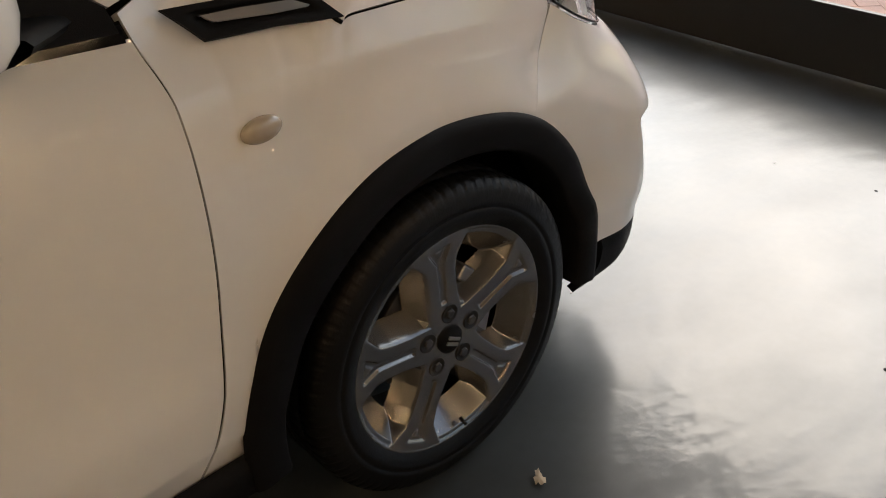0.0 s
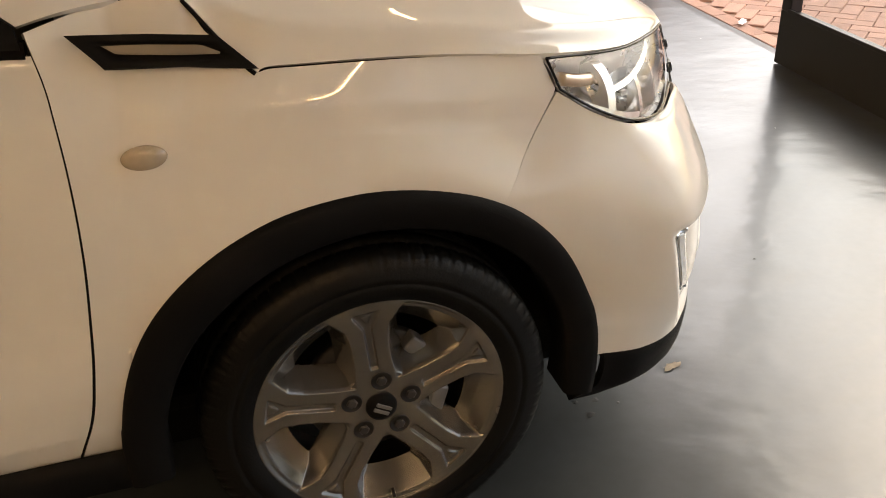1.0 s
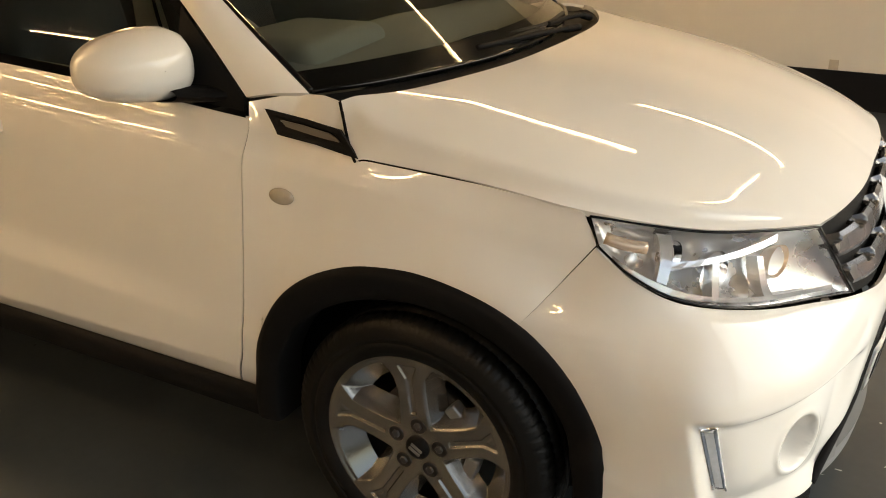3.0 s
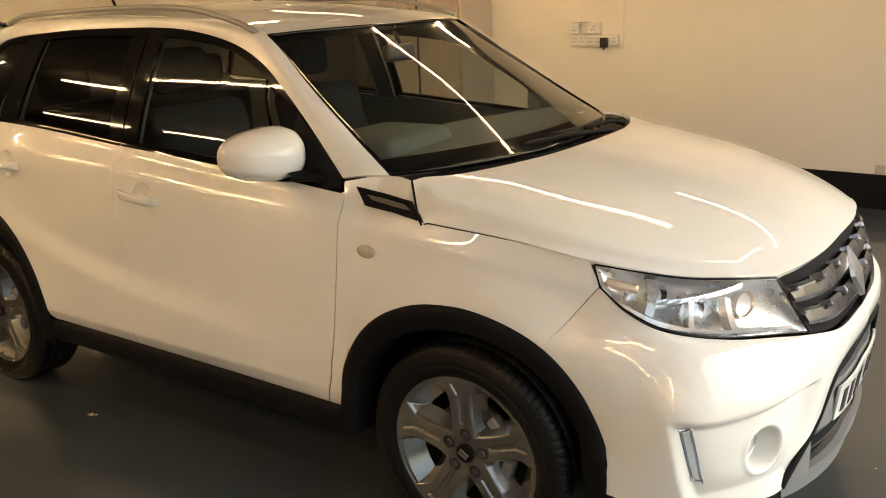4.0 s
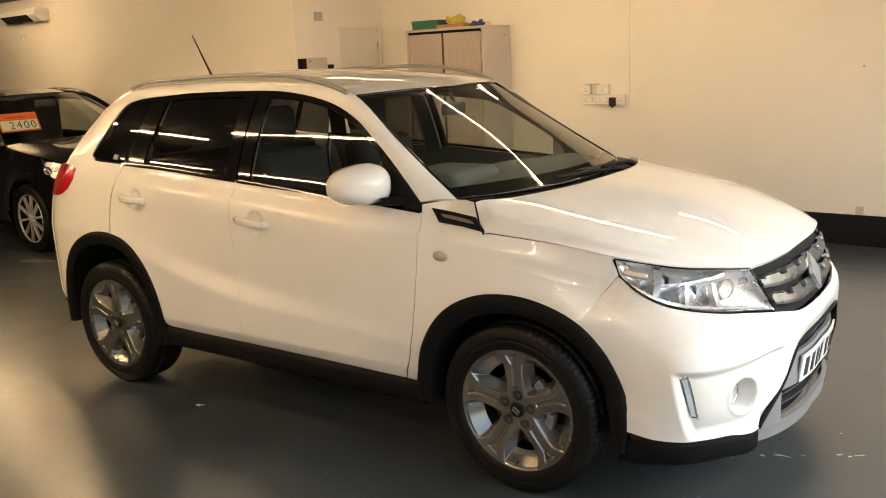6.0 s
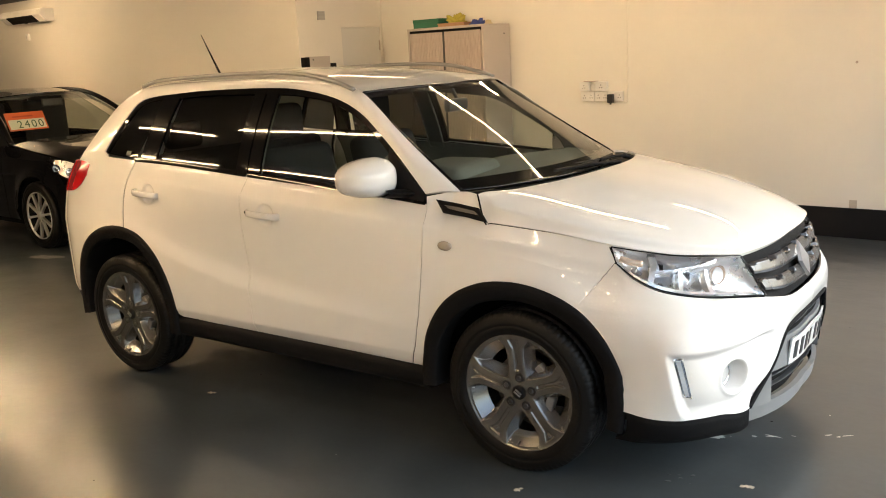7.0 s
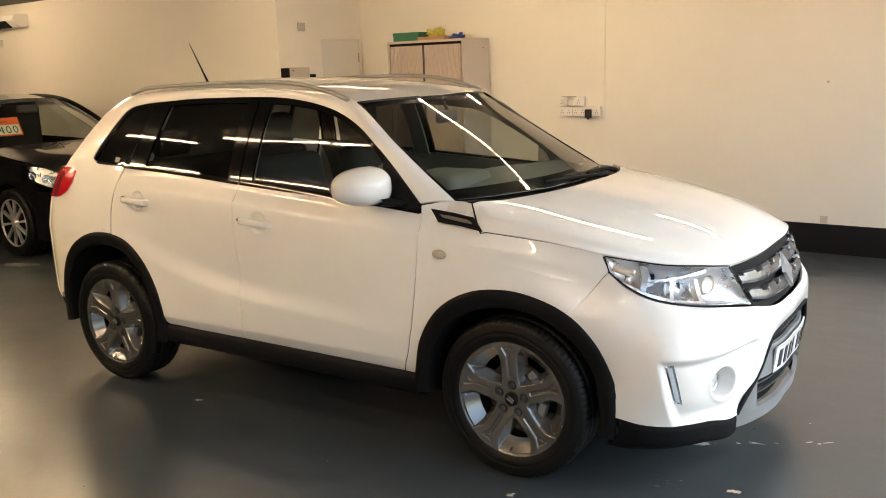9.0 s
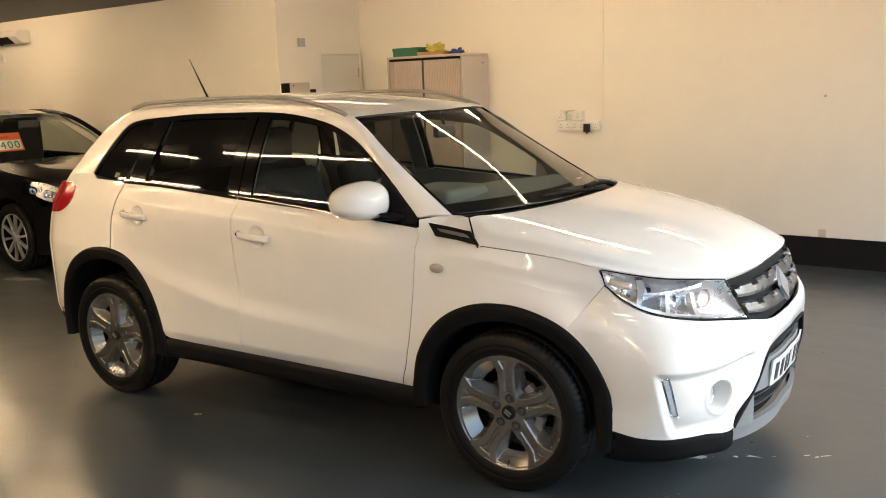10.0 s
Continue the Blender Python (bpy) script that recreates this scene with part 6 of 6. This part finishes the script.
flake("paint_chip", 0.565, -0.150, 0.062, 0.026, 24, CHIP, "pale chip in the painted floor", "chip")
for k in range(13):
    s_ = (k + rnd.uniform(-0.7, 0.7)) * 0.66
    flake("paint_chip", 0.37 + 0.085 * s_ + rnd.uniform(-0.012, 0.012), -0.26 + 0.052 * s_ + rnd.uniform(-0.012, 0.012), rnd.uniform(0.004, 0.05) * rnd.uniform(0.4, 1.0), rnd.uniform(0.002, 0.009), rnd.uniform(0, 65), CHIP, "pale chip in the painted floor", "chip")
flake("litter_scrap", 2.626, 2.215, 0.07, 0.028, 50, PLATE_WHITE, "scrap of white paper on the brick edge", "paper", 0.004)
flake("dry_leaf", 0.846, -0.51, 0.03, 0.014, 15, LEAF_DRY, "pale dry leaf on the floor", "leaf", 0.006)
flake("dry_leaf", 0.139, -1.004, 0.026, 0.013, 60, LEAF_DRY, "pale dry leaf on the floor", "leaf", 0.008)
flake("dry_leaf", -1.775, -0.993, 0.03, 0.013, 25, LEAF_DRY, "pale dry leaf on the floor", "leaf", 0.005)
flake("worn_patch", -6.05, 0.37, 0.28, 0.08, 20, SCUFF, "worn lighter patch in the floor paint", "patch")
OIL = shader("oil_on_floor", (0.018, 0.02, 0.022), 0.3, coat=0.8, coat_rough=0.3, vary=0.2, scale=60)
for px, py, size in ((0.578, -0.624, 0.016), (0.61, -0.575, 0.012), (0.64, -0.53, 0.013), (0.595, -0.555, 0.009), (0.56, -0.57, 0.01), (0.66, -0.60, 0.006)):
    flake("oil_drip", px, py, size, size * 0.8, 30, OIL, "dark oily drip on the painted floor", "drip")
for k in range(26):
    flake("floor_speck", rnd.uniform(-2.2, 2.4), rnd.uniform(-2.6, 2.2), rnd.uniform(0.003, 0.008), rnd.uniform(0.003, 0.006), rnd.uniform(0, 90), CHIP if k % 3 else UNDERBODY_SHADE, "tiny speck on the painted floor", "speck")

# ---- the black car behind ----
black = thing("car", "black hatchback parked behind with a price card in its windscreen", "car", at=(-6.5, 1.42, 0.0))
black.scale = (1.045, 1.045, 1.045)
MID = (-1.2, 0.0, 0.7)


def bw(x, z):
    """Half of the black car's width."""
    x, z = np.asarray(x, float), np.asarray(z, float)
    plan = np.interp(x, [-3.2, -2.6, -0.5, 0.2, 0.5, 0.72], [0.72, 0.8, 0.81, 0.79, 0.73, 0.62])
    prof_ = np.interp(z, [0.15, 0.3, 0.5, 0.7, 0.82, 0.9, 1.4], [-0.05, -0.015, -0.01, 0.0, -0.01, -0.05, -0.28])
    d = np.hypot(x, z - 0.31)
    return plan + prof_ + 0.03 * np.exp(-(np.maximum(d - 0.36, 0) / 0.08) ** 2)


def black_pair(name, g, material, label="", parent=black):
    for m in (1, -1):
        part(name, grid_mesh(name, g * np.array([1, m, 1]), material, MID, 0.01), None, parent, label)


def bgrid(low, high, nu=50, nv=24):
    a, b = even(low, nu, False), even(high, nu, False)
    t = np.linspace(0, 1, nv)[None, :, None]
    p = a[:, None] * (1 - t) + b[:, None] * t
    return np.stack([p[..., 0], -bw(p[..., 0], p[..., 1]), p[..., 1]], -1)


black_pair("front_wing", bgrid([(-0.62, 0.24), (-0.37, 0.24)] + arc(0, 0.31, 0.37, 178, 4), [(-0.6, 0.94), (-0.1, 0.90), (0.25, 0.86), (0.36, 0.72), (0.45, 0.55)]), BLACK_PAINT)
black_pair("front_door", bgrid([(-1.72, 0.25), (-0.625, 0.24)], [(-1.72, 0.96), (-0.605, 0.93)]), BLACK_PAINT)
black_pair("rear_door", bgrid([(-2.9, 0.3), (-1.725, 0.25)], [(-2.9, 0.99), (-1.725, 0.96)]), BLACK_PAINT)
nose_g = loft([[(0.38, -0.80, z), (0.55, -0.73, z), (0.70 + o, -0.55, z), (0.80 + o, -0.25, z), (0.83 + o, 0.0, z)] for z, o in ((0.18, -0.04), (0.35, 0.02), (0.5, 0.03), (0.62, 0.0))], 20, 40)
black_pair("front_bumper", nose_g, BLACK_PAINT)
bg = loft([[(-0.45, -0.74, 0.955), (-0.1, -0.745, 0.905), (0.25, -0.72, 0.862), (0.55, -0.62, 0.78), (0.70, -0.5, 0.68)],
           [(-0.32, -0.5, 0.99), (-0.05, -0.5, 0.955), (0.3, -0.48, 0.905), (0.6, -0.42, 0.82), (0.78, -0.34, 0.69)],
           [(-0.2, 0.0, 1.0), (0.0, 0.0, 0.97), (0.33, 0.0, 0.92), (0.65, 0.0, 0.83), (0.83, 0.0, 0.70)]], 24, 40)
part("bonnet", grid_mesh("bonnet", np.concatenate([bg, bg[-2::-1] * MIRROR], 0), BLACK_PAINT, MID, 0.012), None, black)
bs_low = [(-0.52, -0.70, 0.955), (-0.35, -0.4, 0.985), (-0.28, 0.0, 0.992), (-0.35, 0.4, 0.985), (-0.52, 0.70, 0.955)]
bs_mid = [(-0.86, -0.63, 1.19), (-0.71, -0.36, 1.225), (-0.66, 0.0, 1.235), (-0.71, 0.36, 1.225), (-0.86, 0.63, 1.19)]
bs_top = [(-1.27, -0.55, 1.375), (-1.13, -0.32, 1.405), (-1.08, 0.0, 1.415), (-1.13, 0.32, 1.405), (-1.27, 0.55, 1.375)]
b_screen = loft([bs_low, bs_mid, bs_top], 30, 40)
part("windscreen", grid_mesh("windscreen", b_screen, CLEAR_GLASS, MID), None, black, "raked windscreen")
for m in (1, -1):
    tube("front_pillar", [(x, y * m, z) for x, y, z in ((-0.48, -0.735, 0.945), (-0.84, -0.66, 1.19), (-1.27, -0.575, 1.375), (-1.9, -0.555, 1.42), (-2.6, -0.56, 1.36))], 0.03, BLACK_PAINT, black, 50, 10)
roof_b = loft([[(-1.27, -0.57, 1.375), (-1.9, -0.56, 1.425), (-2.8, -0.55, 1.34)], [(-1.13, -0.3, 1.405), (-1.8, -0.3, 1.455), (-2.9, -0.3, 1.36)], [(-1.08, 0, 1.415), (-1.8, 0, 1.463), (-2.95, 0, 1.365)]], 16, 30)
part("roof", grid_mesh("roof", np.concatenate([roof_b, roof_b[-2::-1] * MIRROR], 0), BLACK_PAINT, MID, 0.01), None, black)
black_pair("side_window", bgrid([(-2.6, 0.99), (-0.72, 0.94)], [(-2.4, 1.36), (-1.45, 1.36)], 30, 16), DOOR_GLASS)
part("tail", grid_mesh("tail", np.array([[(-3.0 + 0.2 * max(z - 0.9, 0), y, z) for z in np.linspace(0.25, 1.36, 8)] for y in np.linspace(-0.7, 0.7, 8)]), BLACK_PAINT, MID), None, black)
block("underbody", (-2.9, -0.7, 0.16), (0.6, 0.7, 0.5), UNDERBODY_SHADE, black, 0.04)
block("cabin_floor", (-2.9, -0.7, 0.52), (-0.5, 0.7, 0.86), UNDERBODY_SHADE, black, 0.05)
for y in (-0.35, 0.35):
    soft_block("seat_back", (-1.95, y - 0.23, 0.7), (-1.78, y + 0.23, 1.32), SEAT_CLOTH, 0.06, black)
bl_top = [(0.19, -0.765, 0.835), (0.40, -0.71, 0.82), (0.63, -0.56, 0.765)]
bl_low = [(0.29, -0.79, 0.755), (0.50, -0.74, 0.665), (0.72, -0.56, 0.60)]
ta, tb = cat(bl_top, 20), cat(bl_low, 20)
lamp_g = ta[:, None] * (1 - np.linspace(0, 1, 10)[None, :, None]) + tb[:, None] * np.linspace(0, 1, 10)[None, :, None]
lamp_g[:, :, 1] -= 0.015
for m in (1, -1):
    f = np.array([1, m, 1])
    hl = part("headlight", grid_mesh("headlight", lamp_g * f, LAMP_GLASS, MID), None, black, "clear headlight with chrome reflectors")
    part("lamp_housing", grid_mesh("lamp_housing", (lamp_g + np.array([-0.03, 0.04, 0])) * f, LAMP_SILVER, MID), None, hl)
    for k, s_ in ((5, 0.035), (11, 0.04)):
        bowl = turned("reflector", [(s_, 0.0), (s_ * 0.8, -0.014), (s_ * 0.4, -0.026), (0.006, -0.03)], CHROME, hl, 24)
        bowl.matrix_local = Matrix.Translation(lamp_g[k, 5] * f + np.array([-0.005, 0.012 * m, 0])) @ Vector((0.8, -0.6 * m, 0)).to_track_quat("Y", "Z").to_matrix().to_4x4()
bwheel = new("wheel")
bwheel.parent, bwheel.location = black, (0.0, -0.72, 0.31)
bwheel["label"] = "silver multi-spoke alloy wheel"
tv, tf = tyre_grid(0.318, 0.2, 0.222, 120)
part("tyre", mesh_of("tyre", tv, tf, RUBBER), None, bwheel, "black rubber tyre")
turned("rim", [(0.214, -0.088), (0.222, -0.094), (0.223, -0.085), (0.212, -0.078)], BRIGHT_ALLOY, bwheel, 64)
# Shade inside this rim is painted black too.
turned("barrel", [(0.212, -0.078), (0.2, 0.02), (0.21, 0.09)], UNDERBODY_SHADE, bwheel, 64, "inside of the rim, blackened for shade")
spk = None
for k in range(10):
    if spk is None:
        bm = bmesh.new()
        box(bm, (-0.0095, -0.088, 0.03), (0.0095, -0.06, 0.216), 0.006, 2)
        for vtx in bm.verts:
            vtx.co.x *= 0.75 + 0.6 * (vtx.co.z / 0.216)
        ob = part("spoke", bm, BRIGHT_ALLOY, bwheel)
        spk = ob.data
    else:
        ob = part("spoke", spk, None, bwheel)
    ob.matrix_local = Matrix.Rotation(radians(36 * k + 9), 4, "Y")
turned("hub_cap", [(0.0, -0.096), (0.03, -0.094), (0.045, -0.085), (0.047, -0.06)], BRIGHT_ALLOY, bwheel, 32)
# Wide black disc puts the shade behind the spokes in colour.
turned("brake_disc", [(0.0, -0.02), (0.19, -0.02), (0.19, 0.0)], UNDERBODY_SHADE, bwheel, 48)
for at, turn in (((-2.55, -0.72, 0.31), 0), ((0.0, 0.72, 0.31), 180), ((-2.55, 0.72, 0.31), 180)):
    copy_thing(bwheel, Matrix.Translation(at) @ Matrix.Rotation(radians(turn), 4, "Z"))
for cx in (0.0, -2.55):
    for m in (1, -1):
        a = np.radians(np.linspace(-5, 185, 24))
        g = np.array([[(cx + r * math.cos(q), -m * y, 0.31 + r * math.sin(q)) for q in a] for r, y in ((0.365, 0.79), (0.355, 0.55), (0.05, 0.54))])
        part("wheel_well", grid_mesh("wheel_well", g, UNDERBODY_SHADE, MID), None, black)
mir = cat([(-0.75, -0.80, 0.99), (-0.74, -0.9, 1.0), (-0.74, -0.98, 1.0)], 10)
ring = np.linspace(0, 2 * np.pi, 17)
for m in (1, -1):
    g = np.array([[p + np.array([0.05 * s_ * math.cos(q), 0.0, 0.065 * s_ * math.sin(q)]) for q in ring] for p, s_ in zip(mir, (0.2, 0.6, 0.85, 0.95, 1, 1, 1, 0.95, 0.75, 0.1))]) * np.array([1, m, 1])
    part("mirror_cap", grid_mesh("mirror_cap", g, BLACK_PAINT, (-0.74, -0.9 * m, 1.0)), None, black)
soft_block("inside_mirror", (-1.02, -0.11, 1.27), (-0.985, 0.11, 1.35), DARK_GREY, 0.015, black)
for m in (1, -1):
    # Added slab that blocks light through the rear side windows.
    block("pillar_lining", (-2.6, 0.56 * m - 0.02, 0.88), (-1.8, 0.56 * m + 0.02, 1.36), PILLAR_CLOTH, black, 0.02)
    low_b = cat([(-0.60, -0.665, 0.99), (-0.80, -0.63, 1.13), (-1.1, -0.585, 1.27), (-1.4, -0.56, 1.315), (-1.8, -0.55, 1.315)], 24)
    top_b = cat([(-0.52, -0.70, 0.98), (-0.84, -0.62, 1.185), (-1.2, -0.55, 1.345), (-1.5, -0.53, 1.38), (-1.8, -0.53, 1.395)], 24)
    part("roof_lining", grid_mesh("roof_lining", np.stack([low_b, low_b * 0.5 + top_b * 0.5, top_b], 0) * np.array([1, m, 1]), HEADLINER, (-1.2, -2.0 * m, 1.2), 0.01), None, black)
part("headliner", grid_mesh("headliner", np.concatenate([roof_b, roof_b[-2::-1] * MIRROR], 0) - np.array([0, 0, 0.035]), HEADLINER, (-1.8, 0, 3.0)), None, black)

# Price card behind the black car's windscreen.
card_turn = Matrix.Translation((-0.87, -0.365, 1.145)) @ Matrix.Rotation(radians(90), 4, "Z") @ Matrix.Rotation(radians(62), 4, "X")
card = tagged(new("price_card"), "orange and white price card behind the black car's windscreen", "price card")
card.matrix_world = Matrix.Translation((-6.5, 1.42, 0)) @ Matrix.Scale(1.045, 4) @ card_turn
part("card", box(bmesh.new(), (-0.2, -0.1, -0.002), (0.2, 0.1, 0.002)), shader("orange_card", (0.55, 0.09, 0.02), 0.5, vary=0.05), card)
part("number_strip", box(bmesh.new(), (-0.185, -0.085, 0.0025), (0.185, 0.02, 0.004)), shader("card_white", (0.5, 0.52, 0.47), 0.5, vary=0.05), card)
part("title_bar", box(bmesh.new(), (-0.13, 0.045, 0.0025), (0.08, 0.062, 0.004)), shader("card_dark_bar", (0.35, 0.04, 0.01), 0.5), card)
txt = bpy.data.curves.new("price", "FONT")
txt.body, txt.size, txt.align_x, txt.extrude, txt.space_character = "2400", 0.115, "CENTER", 0.0005, 1.25
txt.materials.append(shader("card_print", (0.02, 0.06, 0.04), 0.5))
price = new("price", txt)
price.parent, price.location = card, (0.03, -0.073, 0.005)

# ---- paving bricks ----
bm = box(bmesh.new(), (-0.1015, -0.0495, -0.05), (0.1015, 0.0495, 0.0), 0.004, 1)
brick_data = bpy.data.meshes.new("brick")
bm.to_mesh(brick_data)
bm.free()
brick_data.materials.append(BRICK)
tint = BRICK.node_tree
info = tint.nodes.new("ShaderNodeObjectInfo")
hsv = tint.nodes.new("ShaderNodeHueSaturation")
span = tint.nodes.new("ShaderNodeMapRange")
span.inputs["To Min"].default_value, span.inputs["To Max"].default_value = 0.85, 1.15
tint.links.new(info.outputs["Random"], span.inputs["Value"])
tint.links.new(span.outputs["Result"], hsv.inputs["Value"])
bsdf = tint.nodes["Principled BSDF"]
tint.links.new(bsdf.inputs["Base Color"].links[0].from_socket, hsv.inputs["Color"])
tint.links.new(hsv.outputs["Color"], bsdf.inputs["Base Color"])
pavement = tagged(new("pavement"), "red brick paving in herringbone with a course along the edge", "pavement", "", "structure")
near, rest = 0, []
places = []
for j in range(56):
    places.append((EAST + 0.123, -7.0 + 0.207 * j, -0.009, 90))
W = 0.1035
for n in range(-120, 90):
    for m in range(-60, 60):
        ox, oy = n + 2 * m, n - 2 * m
        for cx, cy, turn in ((ox + 1, oy + 0.5, 0), (ox + 0.5, oy + 2, 90)):
            x, y = EAST + 2 + W * (cx - cy) * 0.7071, 2 + W * (cx + cy) * 0.7071
            if EAST + 0.155 < x < EAST + 4.2 and -7.0 < y < 4.55:
                places.append((x, y, -0.013, turn + 45))
for x, y, z, turn in places:
    if y > 4.38 and x > 2.9 or y > 4.55:
        continue
    z += rnd.uniform(-0.002, 0.002)
    if near < 300 and y > 1.5 and x < EAST + 1.5 + 0.35 * (y - 1.5):
        ob = part("brick", brick_data, None, pavement)
        ob.location, ob.rotation_euler = (x, y, z), (rnd.uniform(-0.008, 0.008), rnd.uniform(-0.008, 0.008), radians(turn) + rnd.uniform(-0.01, 0.01))
        near += 1
    else:
        rest.append((x, y, z, radians(turn)))
verts, faces = [], []
for x, y, z, a in rest:
    b0 = len(verts)
    c, q = math.cos(a), math.sin(a)
    verts += [(x + c * sx * 0.1015 - q * sy * 0.0495, y + q * sx * 0.1015 + c * sy * 0.0495, z - dz) for dz in (0.0, 0.04) for sx, sy in ((-1, -1), (1, -1), (1, 1), (-1, 1))]
    faces += [(b0, b0 + 1, b0 + 2, b0 + 3)] + [(b0 + k, b0 + 4 + k, b0 + 4 + (k + 1) % 4, b0 + (k + 1) % 4) for k in range(4)]
more = part("brick_rows", mesh_of("brick_rows", verts, faces, BRICK, False), None, pavement)
more["kind"] = "stuff"
